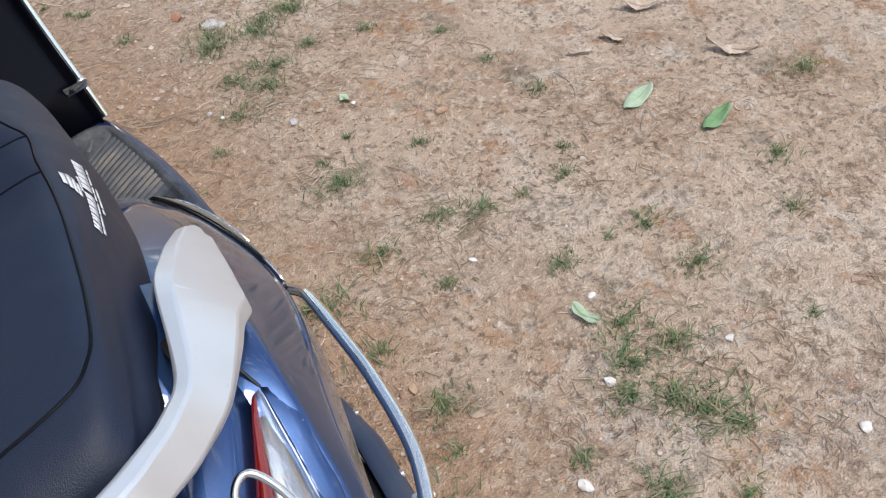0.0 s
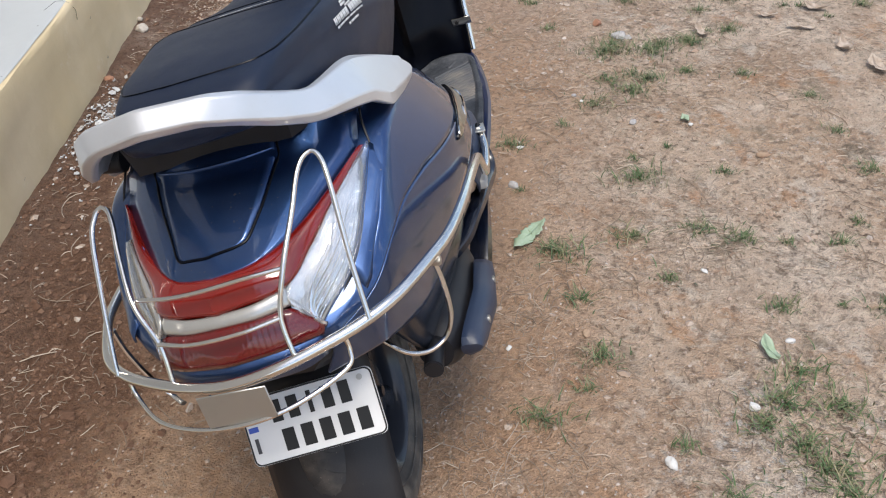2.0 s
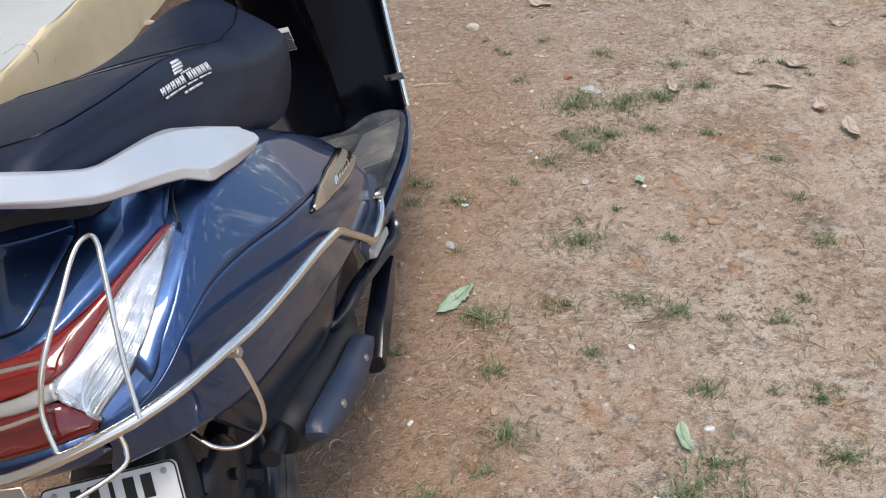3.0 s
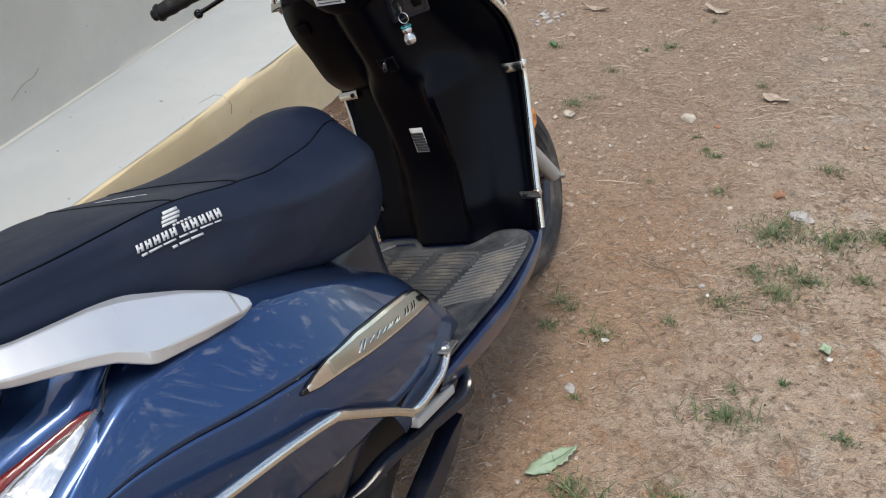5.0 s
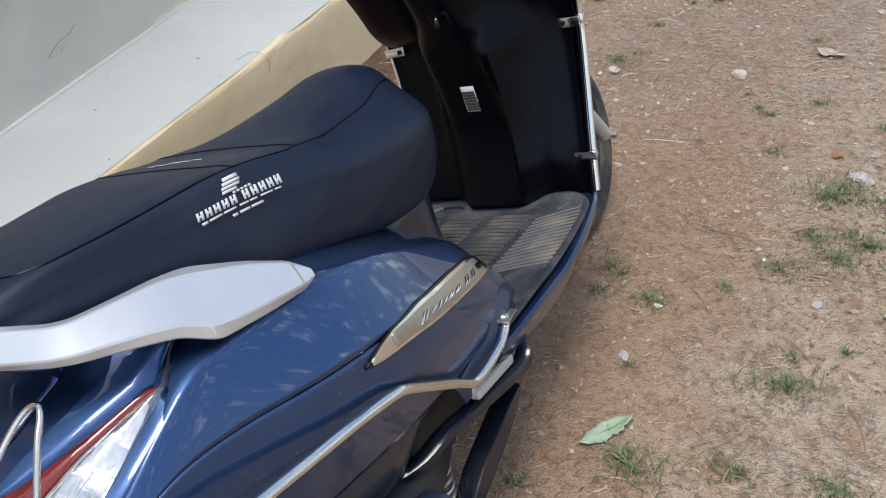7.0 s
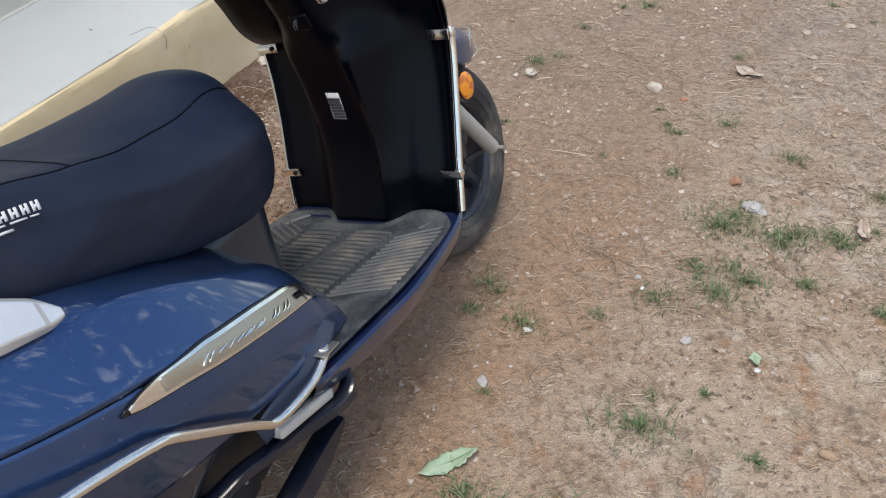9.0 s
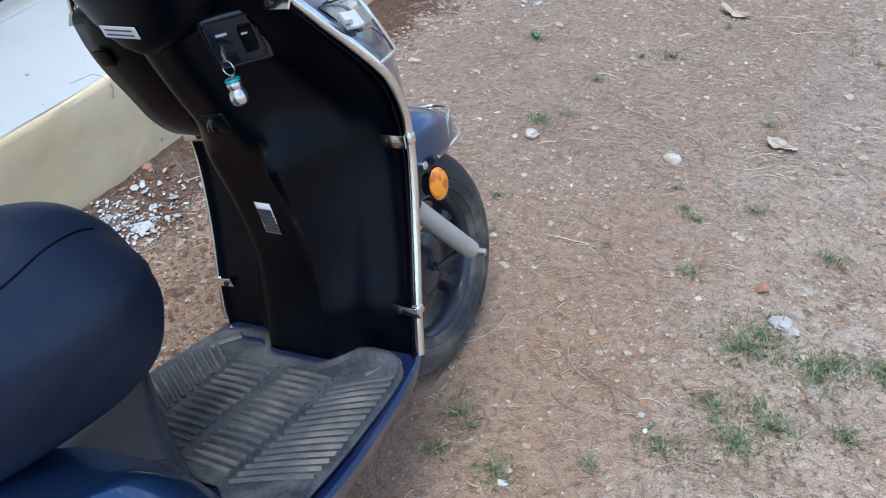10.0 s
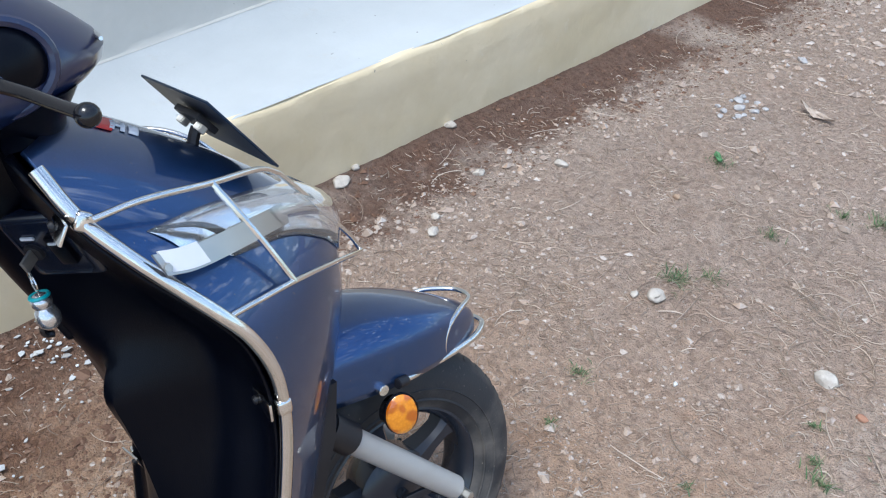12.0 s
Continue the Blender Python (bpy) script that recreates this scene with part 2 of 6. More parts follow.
def soil():
    m = Mat("dry_trodden_soil", (0.35, 0.25, 0.18), 0.92, spec=0.2)
    p = m.world_place()
    sep = m.n.new("ShaderNodeSeparateXYZ")
    m.l.new(p, sep.inputs[0])
    x, y = sep.outputs["X"], sep.outputs["Y"]
    big, mid = m.noise(1.3, 6, 0.6, p), m.noise(7.0, 6, 0.62, p)
    fine, grit = m.noise(60, 5, 0.65, p), m.noise(240, 3, 0.6, p)
    pale, tan, rust = (0.80, 0.645, 0.515), (0.62, 0.44, 0.31), (0.53, 0.30, 0.175)
    c = m.mix(m.band(big, 0.42, 0.58), tan, pale)
    c = m.mix(m.math("MULTIPLY", m.band(m.noise(3.1, 6, 0.6, p), 0.48, 0.66), 0.55), c, (0.40, 0.265, 0.18))
    c = m.mix(m.math("MULTIPLY", m.band(mid, 0.54, 0.67), 0.85), c, rust)
    c = m.mix(m.math("MULTIPLY", m.band(m.noise(8, 6, 0.65, p), 0.53, 0.64), 0.7), c, (0.80, 0.70, 0.60))
    c = m.mix(m.math("MULTIPLY", m.band(m.noise(22, 6, 0.65, p), 0.52, 0.64), 0.68), c, (0.29, 0.205, 0.145))
    crust = m.band(m.noise(4.6, 5, 0.62, p), 0.44, 0.58)
    c = m.mix(m.math("MULTIPLY", crust, 0.45), c, (0.80, 0.63, 0.49))
    c = m.mix(m.math("MULTIPLY", m.band(fine, 0.50, 0.66), m.math("SUBTRACT", 0.72, m.math("MULTIPLY", crust, 0.45))), c, (0.24, 0.165, 0.12))
    c = m.mix(m.math("MULTIPLY", m.band(grit, 0.58, 0.70), 0.72), c, (0.70, 0.61, 0.52))
    # pale crumbs, and the shade inside crevices put into the colour
    c = m.mix(m.math("MULTIPLY", m.band(m.noise(41, 5, 0.6, p), 0.54, 0.62), 0.58), c, (0.86, 0.71, 0.565))
    crevice = m.noise(53, 5, 0.62, p)
    loose = m.math("ADD", m.math("MULTIPLY", m.band(m.noise(2.2, 5, 0.6, p), 0.40, 0.60), 0.55), 0.20)
    c = m.mix(m.math("MULTIPLY", m.band(crevice, 0.57, 0.64), loose), c, (0.17, 0.115, 0.08))
    # dull mossy blotches and rusty crusts
    c = m.mix(m.math("MULTIPLY", m.band(m.noise(5.2, 7, 0.68, p), 0.56, 0.66), 0.55), c, (0.25, 0.205, 0.145))
    c = m.mix(m.math("MULTIPLY", m.band(m.noise(4.1, 7, 0.7, p), 0.57, 0.67), 0.65), c, (0.56, 0.30, 0.155))
    # redder, darker earth in a band along the scooter
    beside = m.math("MULTIPLY", m.band(m.math("ADD", x, m.math("MULTIPLY", mid, 0.5)), 0.86, 0.42), m.band(m.math("ADD", x, m.math("MULTIPLY", mid, 0.4)), -0.9, -0.5))
    c = m.mix(m.math("MULTIPLY", beside, 0.74), c, m.mix(m.band(fine, 0.4, 0.65), (0.56, 0.335, 0.20), (0.44, 0.27, 0.17)))
    # trodden straw dust: fine streaks, dark and pale, several ways
    litter = m.band(m.noise(2.7, 5, 0.6, p), 0.38, 0.60)
    for turn, tone, amount in ((0.3, (0.20, 0.145, 0.10), 0.55), (1.5, (0.74, 0.63, 0.51), 0.55), (2.4, (0.23, 0.17, 0.12), 0.5), (0.9, (0.70, 0.59, 0.47), 0.5)):
        streak = m.math("MULTIPLY", m.band(m.fibres(p, turn, 300, 55), 0.62, 0.70), amount)
        c = m.mix(m.math("MULTIPLY", streak, m.math("ADD", m.math("MULTIPLY", litter, 0.75), 0.25)), c, tone)
    # greyer, stonier earth ahead of the scooter
    ahead = m.band(m.math("SUBTRACT", m.math("ADD", y, m.math("MULTIPLY", mid, 1.2)), m.math("MULTIPLY", x, 0.5)), 1.6, 3.2)
    c = m.mix(m.math("MULTIPLY", ahead, 0.48), c, m.mix(m.band(fine, 0.4, 0.65), (0.52, 0.455, 0.41), (0.34, 0.29, 0.26)))
    # damp red earth dug along the foot of the wall
    edge = m.math("ADD", m.math("ADD", x, m.math("MULTIPLY", y, 0.055)), m.math("MULTIPLY", mid, -0.45))
    damp = m.band(edge, -0.90, -1.04)
    damp = m.math("MULTIPLY", damp, m.band(m.math("ADD", m.noise(2.4, 4, 0.5, p), 0.0), 0.30, 0.50))
    strip = m.math("MULTIPLY", m.band(m.math("ADD", x, m.math("MULTIPLY", mid, -0.4)), -0.72, -0.92), m.band(m.math("ADD", y, m.math("MULTIPLY", mid, 0.6)), 1.45, 1.15))
    damp = m.math("MAXIMUM", damp, strip)
    hole = m.n.new("ShaderNodeVectorMath")
    hole.operation = "DISTANCE"
    hole.inputs[1].default_value = (-1.02, 0.28, 0)
    m.l.new(p, hole.inputs[0])
    near = m.band(m.math("ADD", hole.outputs["Value"], m.math("MULTIPLY", mid, 0.45)), 0.93, 0.60)
    damp = m.math("MAXIMUM", damp, near)
    c = m.mix(m.math("MULTIPLY", damp, 0.85), c, m.mix(m.band(fine, 0.4, 0.65), (0.160, 0.077, 0.047), (0.105, 0.051, 0.032)))
    # spilt lime powder
    lime = None
    for px, py, r in ((0.61, 0.10, 0.17), (0.90, 0.094, 0.10), (0.93, -0.14, 0.17), (0.486, 0.024, 0.085), (0.78, -0.116, 0.11), (0.65, 0.02, 0.15), (0.65, 0.17, 0.10), (-0.94, 1.22, 0.12)):
        d = m.n.new("ShaderNodeVectorMath")
        d.operation = "DISTANCE"
        d.inputs[1].default_value = (px, py, 0)
        m.l.new(p, d.inputs[0])
        s = m.band(m.math("ADD", d.outputs["Value"], m.math("MULTIPLY", m.noise(26, 5, 0.7, p), r * 1.3)), r * 1.45, r * 0.45)
        lime = s if lime is None else m.math("MAXIMUM", lime, s)
    c = m.mix(m.math("MULTIPLY", lime, m.math("ADD", m.math("MULTIPLY", m.band(m.noise(75, 5, 0.7, p), 0.52, 0.60), 0.75), 0.08)), c, m.mix(m.band(grit, 0.4, 0.6), (0.76, 0.75, 0.73), (0.58, 0.55, 0.52)))
    m.base(c)
    h = m.math("ADD", m.math("MULTIPLY", fine, 0.7), m.math("MULTIPLY", grit, 0.45))
    h = m.math("SUBTRACT", h, m.math("MULTIPLY", m.band(crevice, 0.54, 0.66), 0.25))
    return m.bump(h, 1.0, 0.026).m


SOIL = soil()


def plaster(name, a, b, stain, rough=0.85):
    m = Mat(name, a, rough, spec=0.3)
    p = m.world_place()
    c = m.mix(m.band(m.noise(1.8, 6, 0.6, p), 0.38, 0.68), a, b)
    c = m.mix(m.math("MULTIPLY", m.band(m.noise(9, 7, 0.7, p), 0.60, 0.74), 0.45), c, stain)
    c = m.mix(m.math("MULTIPLY", m.band(m.noise(34, 3, 0.5, p), 0.735, 0.755), 0.75), c, tuple(v * 0.35 for v in stain))
    m.base(c)
    return m.bump(m.math("ADD", m.noise(6, 4, 0.5, p), m.math("MULTIPLY", m.noise(120, 3, 0.6, p), 0.05)), 0.38, 0.025).m


OCHRE = plaster("ochre_distemper", (0.665, 0.54, 0.335), (0.755, 0.635, 0.435), (0.80, 0.72, 0.60))
LEDGE = plaster("white_limewash", (0.445, 0.46, 0.46), (0.49, 0.505, 0.505), (0.46, 0.44, 0.40), 0.6)
WALL = plaster("cream_limewash", (0.50, 0.475, 0.42), (0.56, 0.53, 0.475), (0.46, 0.41, 0.34))


def island(name, colors, rough=0.85, bump=0.0):
    """A colour for each loose piece, drawn from a few."""
    m = Mat(name, colors[0], rough, spec=0.25)
    geo = m.n.new("ShaderNodeNewGeometry")
    r = m.n.new("ShaderNodeValToRGB")
    els = r.color_ramp.elements
    while len(els) < len(colors):
        els.new(0.5)
    for i, c in enumerate(colors):
        els[i].position = i / (len(colors) - 1)
        els[i].color = (*c, 1)
    m.l.new(geo.outputs["Random Per Island"], r.inputs["Fac"])
    c = m.mix(m.math("MULTIPLY", m.band(m.noise(90, 4, 0.6, m.world_place()), 0.45, 0.7), 0.35), r.outputs["Color"], tuple(v * 0.5 for v in colors[0]))
    m.base(c)
    if bump:
        m.bump(m.noise(180, 3, 0.6, m.world_place()), bump, 0.003)
    return m.m


GRAVEL = island("mixed_gravel", [(0.31, 0.24, 0.19), (0.42, 0.33, 0.265), (0.38, 0.27, 0.195), (0.46, 0.385, 0.325), (0.25, 0.195, 0.155), (0.40, 0.30, 0.235), (0.43, 0.36, 0.31), (0.53, 0.47, 0.42)], bump=0.4)
STRAW = island("dry_straw", [(0.58, 0.46, 0.36), (0.20, 0.145, 0.105), (0.64, 0.53, 0.43), (0.16, 0.12, 0.09), (0.44, 0.33, 0.25), (0.30, 0.21, 0.15)])
GRASS = island("short_grass", [(0.06, 0.12, 0.04), (0.10, 0.16, 0.065), (0.07, 0.11, 0.05), (0.15, 0.20, 0.10), (0.34, 0.28, 0.18), (0.09, 0.15, 0.055), (0.20, 0.16, 0.10)], 0.6)
CLODS = island("damp_red_clods", [(0.150, 0.082, 0.054), (0.11, 0.061, 0.040), (0.170, 0.097, 0.064), (0.20, 0.127, 0.088)], bump=0.5)
CHIPS = island("lime_flakes", [(0.52, 0.53, 0.54), (0.43, 0.43, 0.43), (0.62, 0.63, 0.63), (0.34, 0.31, 0.28)])


def rock(name, a, b):
    m = Mat(name, a, 0.9, spec=0.25)
    p = m.place()
    m.base(m.mix(m.band(m.noise(40, 6, 0.65, p), 0.35, 0.7), a, b))
    return m.bump(m.noise(90, 5, 0.65, p), 0.6, 0.004).m


ROCK_PALE = rock("pale_stone", (0.52, 0.47, 0.41), (0.38, 0.33, 0.28))
ROCK_GREY = rock("grey_stone", (0.36, 0.34, 0.33), (0.48, 0.46, 0.45))
ROCK_TAN = rock("tan_stone", (0.40, 0.29, 0.20), (0.30, 0.20, 0.14))
ROCK_RED = rock("brick_red_stone", (0.36, 0.19, 0.12), (0.30, 0.16, 0.11))
ROCK_WHITE = rock("lime_lump", (0.66, 0.65, 0.63), (0.46, 0.43, 0.40))


def leafy(name, a, b):
    m = Mat(name, a, 0.55, spec=0.35)
    p = m.place()
    m.base(m.mix(m.band(m.noise(55, 5, 0.6, p), 0.35, 0.7), a, b))
    return m.bump(m.noise(120, 3, 0.5, p), 0.3, 0.002).m


LEAF_GREEN = leafy("pale_green_leaf", (0.29, 0.38, 0.26), (0.36, 0.44, 0.33))
LEAF_MID = leafy("mid_green_leaf", (0.12, 0.23, 0.10), (0.18, 0.29, 0.15))
LEAF_DEEP = leafy("green_leaf", (0.06, 0.17, 0.06), (0.10, 0.21, 0.09))
LEAF_DRY = leafy("dry_brown_leaf", (0.48, 0.40, 0.33), (0.33, 0.25, 0.19))


# ---- mesh helpers ----
def part(name, data, material, parent=None, label="", sharp=38, thick=0.0, bevel=0.0):
    """One mesh object under a thing or a part, from a bmesh or from (points, faces)."""
    mesh = bpy.data.meshes.new(name)
    if isinstance(data, tuple):
        mesh.from_pydata([tuple(v) for v in data[0]], [], data[1])
    else:
        data.to_mesh(mesh)
        data.free()
    mesh.validate()
    mesh.polygons.foreach_set("use_smooth", [True] * len(mesh.polygons))
    mesh.set_sharp_from_angle(angle=radians(sharp))
    mesh.materials.append(material)
    ob = new(name, mesh)
    if parent:
        ob.parent = parent
    if label:
        tagged(ob, label)
    if thick:
        s = ob.modifiers.new("thickness", "SOLIDIFY")
        s.thickness, s.offset = thick, 0.0
    if bevel:
        b = ob.modifiers.new("edge", "BEVEL")
        b.width, b.segments, b.limit_method, b.angle_limit = bevel, 2, "ANGLE", radians(40)
    return ob


def curve(points, n, closed=False):
    """n points on a smooth curve through the given ones."""
    p = np.array(points, float)
    if closed:
        p = np.vstack([p[-1:], p, p[:2]])
    else:
        p = np.vstack([2 * p[0] - p[1], p, 2 * p[-1] - p[-2]])
    segs = len(p) - 3
    u = np.linspace(0, segs, n, endpoint=not closed)
    i = np.minimum(u.astype(int), segs - 1)
    f = (u - i)[:, None]
    a, b, c, d = p[i], p[i + 1], p[i + 2], p[i + 3]
    return 0.5 * (2 * b + (c - a) * f + (2 * a - 5 * b + 4 * c - d) * f ** 2 + (3 * b - a - 3 * c + d) * f ** 3)


def quads(rows, ring=False, caps=False):
    """Points and faces of a net of rows; ring closes each row, caps fills the ends."""
    rows = [np.array(r, float) for r in rows]
    m, n = len(rows), len(rows[0])
    pts = np.vstack(rows)
    faces = []
    for i in range(m - 1):
        for j in range(n if ring else n - 1):
            k = (j + 1) % n
            faces.append((i * n + j, i * n + k, (i + 1) * n + k, (i + 1) * n + j))
    if caps:
        faces.append(tuple(range(n))[::-1])
        faces.append(tuple(range((m - 1) * n, m * n)))
    return pts, faces


def join(*nets):
    pts, faces, base = [], [], 0
    for p, f in nets:
        pts.append(np.array(p, float))
        faces += [tuple(i + base for i in q) for q in f]
        base += len(p)
    return np.vstack(pts), faces


def mirrored(net):
    p, f = net
    return np.array(p) * (-1, 1, 1), [tuple(reversed(q)) for q in f]


def settled(points):
    """The tail sits a little towards the open side of the frame's middle line."""
    p = np.array(points, float)
    w = 1 - np.clip((p[:, 1] - 0.05) / 0.45, 0, 1)
    w = w * w * (3 - 2 * w)
    p[:, 2] += 0.05 * np.minimum(p[:, 0], 0) * np.clip(-p[:, 1] / 0.15, 0, 1)
    p[:, 0] += np.clip(0.009 - np.where(p[:, 0] < 0, 0.07, 0.045) * p[:, 0], 0.0, 0.026) * w
    return p


def settled_net(net):
    return settled(net[0]), net[1]


def tube(points, radius, sides=10, n=0, closed=False, flat=1.0):
    """A round bar along a smooth curve; radius may be a list along it; flat squeezes it upright."""
    pts = curve(points, n, closed) if n else np.array(points, float)
    m = len(pts)
    tang = np.gradient(pts, axis=0)
    if closed:
        tang = np.roll(pts, -1, 0) - np.roll(pts, 1, 0)
    tang /= np.linalg.norm(tang, axis=1)[:, None]
    up = np.array((0.0, 0.0, 1.0)) if abs(tang[0][2]) < 0.9 else np.array((1.0, 0.0, 0.0))
    rad = np.interp(np.linspace(0, 1, m), np.linspace(0, 1, len(radius)), radius) if isinstance(radius, (list, tuple)) else np.full(m, radius)
    rows = []
    for i in range(m):
        side = np.cross(tang[i], up)
        side /= np.linalg.norm(side)
        up = np.cross(side, tang[i])
        rows.append([pts[i] + rad[i] * (math.cos(a) * side + flat * math.sin(a) * up) for a in np.linspace(0, 2 * math.pi, sides, endpoint=False)])
    if closed:
        rows.append(rows[0])
    return quads(rows, ring=True, caps=not closed)


def lathe(profile, centre, axis="x", steps=48):
    """A closed profile of (along the axis, radius) turned round an axis."""
    rows = []
    for a in np.linspace(0, 2 * math.pi, steps, endpoint=False):
        c, s = math.cos(a), math.sin(a)
        if axis == "x":
            rows.append([(centre[0] + h, centre[1] + r * c, centre[2] + r * s) for h, r in profile])
        elif axis == "y":
            rows.append([(centre[0] + r * c, centre[1] + h, centre[2] + r * s) for h, r in profile])
        else:
            rows.append([(centre[0] + r * c, centre[1] + r * s, centre[2] + h) for h, r in profile])
    rows.append(rows[0])
    return quads(rows, ring=True)


def box(size, m, bevel=0.0, segments=2):
    """A bevelled block of that size at the pose m, as a bmesh."""
    bm = bmesh.new()
    bmesh.ops.create_cube(bm, size=1.0)
    bmesh.ops.scale(bm, vec=size, verts=bm.verts)
    if bevel:
        bmesh.ops.bevel(bm, geom=list(bm.edges), offset=bevel, segments=segments, affect="EDGES", profile=0.6)
    bmesh.ops.transform(bm, matrix=m, verts=bm.verts)
    return bm


def along(a, b, roll=0.0):
    """A pose at the middle of a and b whose z runs from a to b."""
    a, b = Vector(a), Vector(b)
    return Matrix.Translation((a + b) / 2) @ (b - a).to_track_quat("Z", "Y").to_matrix().to_4x4() @ pose(0, 0, 0, 0, 0, roll)


def rod(a, b, r, sides=14, bevel=0.001):
    bm = bmesh.new()
    d = (Vector(b) - Vector(a)).length
    bmesh.ops.create_cone(bm, cap_ends=True, segments=sides, radius1=r, radius2=r, depth=d)
    bmesh.ops.bevel(bm, geom=[e for e in bm.edges if len(e.link_faces) == 2 and e.calc_face_angle(0) > 1], offset=min(bevel, r * 0.3), segments=2, affect="EDGES")
    bmesh.ops.transform(bm, matrix=along(a, b), verts=bm.verts)
    return bm


# ---- ground ----
def ground_height(x, y):
    q = Vector((x, y, 0))
    rise = min(max((-0.84 - 0.055 * y - x) / 0.16, 0.0), 1.0)
    return 0.026 * rise * rise * (3 - 2 * rise) + 0.010 * (noise.noise(q * 1.9)) + 0.005 * noise.noise(q * 7.0) + 0.003 * noise.noise(q * 22.0) + 0.0014 * noise.noise(q * 47.0) - 0.004


def graded(lo, hi, step, far):
    inner = list(np.arange(lo, hi + step / 2, step))
    grow, out_hi, out_lo = step, [hi], [lo]
    while out_hi[-1] < far:
        grow *= 1.5
        out_hi.append(out_hi[-1] + grow)
        out_lo.append(out_lo[-1] - grow)
    return np.array(out_lo[:0:-1] + inner + out_hi[1:])


def build_ground():
    xs, ys = graded(-1.3, 2.1, 0.0125, 600), graded(-0.7, 4.4, 0.0125, 600)
    rows = []
    for y in ys:
        rows.append([(x, y, ground_height(x, y) if -3 < x < 6 and -3 < y < 8 else -0.004) for x in xs])
    ob = part("ground", quads(rows), SOIL)
    tagged(ob, "dry tan trodden earth with damp red soil by the wall", "ground", kind="structure")


build_ground()


# ---- building edge: ochre plinth with a white ledge, cream wall behind ----
def foot_x(y):
    return -0.992 - 0.055 * y


def wall_x(y):
    return -1.375 - 0.14 * y


def build_wall():
    ys = np.arange(-6, 12.01, 0.06)
    rows = []
    for y in ys:
        x = foot_x(y)
        w = 0.006 * noise.noise(Vector((0, y * 2.0, 3.0))) + 0.003 * noise.noise(Vector((0, y * 9.0, 1.0)))
        e = 0.004 * noise.noise(Vector((4, y * 6.0, 1.0)))
        rows.append([(x + w + 0.006, y, -0.15), (x + w + 0.004, y, 0.0), (x + w + 0.001, y, 0.10), (x + w, y, 0.20), (x + w - 0.001, y, 0.272 + e),
                     (x + w - 0.005, y, 0.286 + e), (x + w - 0.016, y, 0.294 + e), (x + w - 0.08, y, 0.294), (x - 1.6, y, 0.294), (x - 1.6, y, -0.15)])
    tagged(part("wall_plinth", quads(rows, ring=True, caps=True), OCHRE), "low ochre painted plinth with worn chalky edge", "plinth", kind="structure")
    rows = []
    for y in ys:
        x = foot_x(y)
        r = 0.006 * noise.noise(Vector((0, y * 5.0, 7.0)))
        rows.append([(x - 0.011 + r, y, 0.2925), (x - 0.017 + r, y, 0.2958), (x - 0.05, y, 0.2985), (x - 0.25, y, 0.302), (wall_x(y) + 0.03, y, 0.306), (wall_x(y) - 0.05, y, 0.306), (wall_x(y) - 0.05, y, 0.282)])
    tagged(part("ledge", quads(rows, ring=True, caps=True), LEDGE), "smooth limewashed white ledge on top of the plinth", "ledge", kind="structure")
    rows = []
    for y in ys:
        x = wall_x(y)
        w = 0.006 * noise.noise(Vector((1, y * 1.5, 9.0)))
        rows.append([(x + 0.012, y, 0.307), (x + 0.004 + w, y, 0.312), (x + w, y, 0.33), (x + w, y, 0.9), (x + w, y, 3.2), (x - 0.25, y, 3.2), (x - 0.25, y, 0.307)])
    tagged(part("wall_west", quads(rows, ring=True, caps=True), WALL), "cream limewashed masonry wall with fine cracks", "wall", kind="structure")
    # fine cracks
    crack = [(foot_x(1.457) + 0.003, 1.452, 0.235), (foot_x(1.457) + 0.003, 1.462, 0.262), (foot_x(1.457) - 0.006, 1.455, 0.287), (foot_x(1.45) - 0.02, 1.45, 0.2962),
             (foot_x(1.44) - 0.04, 1.445, 0.2980), (foot_x(1.40) - 0.05, 1.38, 0.2987)]
    tagged(part("crack", tube(crack, 0.0006, 5, 0), DARK), "thin dark crack over the plinth's edge", "crack", kind="structure")
    c = [(wall_x(1.1) + 0.002, 1.06, 0.40), (wall_x(1.13) + 0.002, 1.13, 0.43), (wall_x(1.18) + 0.002, 1.18, 0.435), (wall_x(1.2) + 0.002, 1.21, 0.45)]
    tagged(part("crack", tube(c, 0.0008, 5, 20), STRAW), "hairline crack in the cream wall", "crack", kind="structure")


build_wall()


# ---- scooter, leaning on its side stand ----
scooter = new("scooter")
scooter.matrix_world = pose(0.0115, 0, 0, 0, 0, 0.8) @ pose(0, 0, 0, 0, -13.5, 0) @ Matrix.Diagonal((1, 1.008, 1, 1))
tagged(scooter, "metallic dark blue scooter with black seat, leaning on its side stand", "scooter")

AXLE_REAR, AXLE_FRONT, WHEEL_R = (0.0, 0.0, 0.219), (0.0, 1.262, 0.221), 0.221


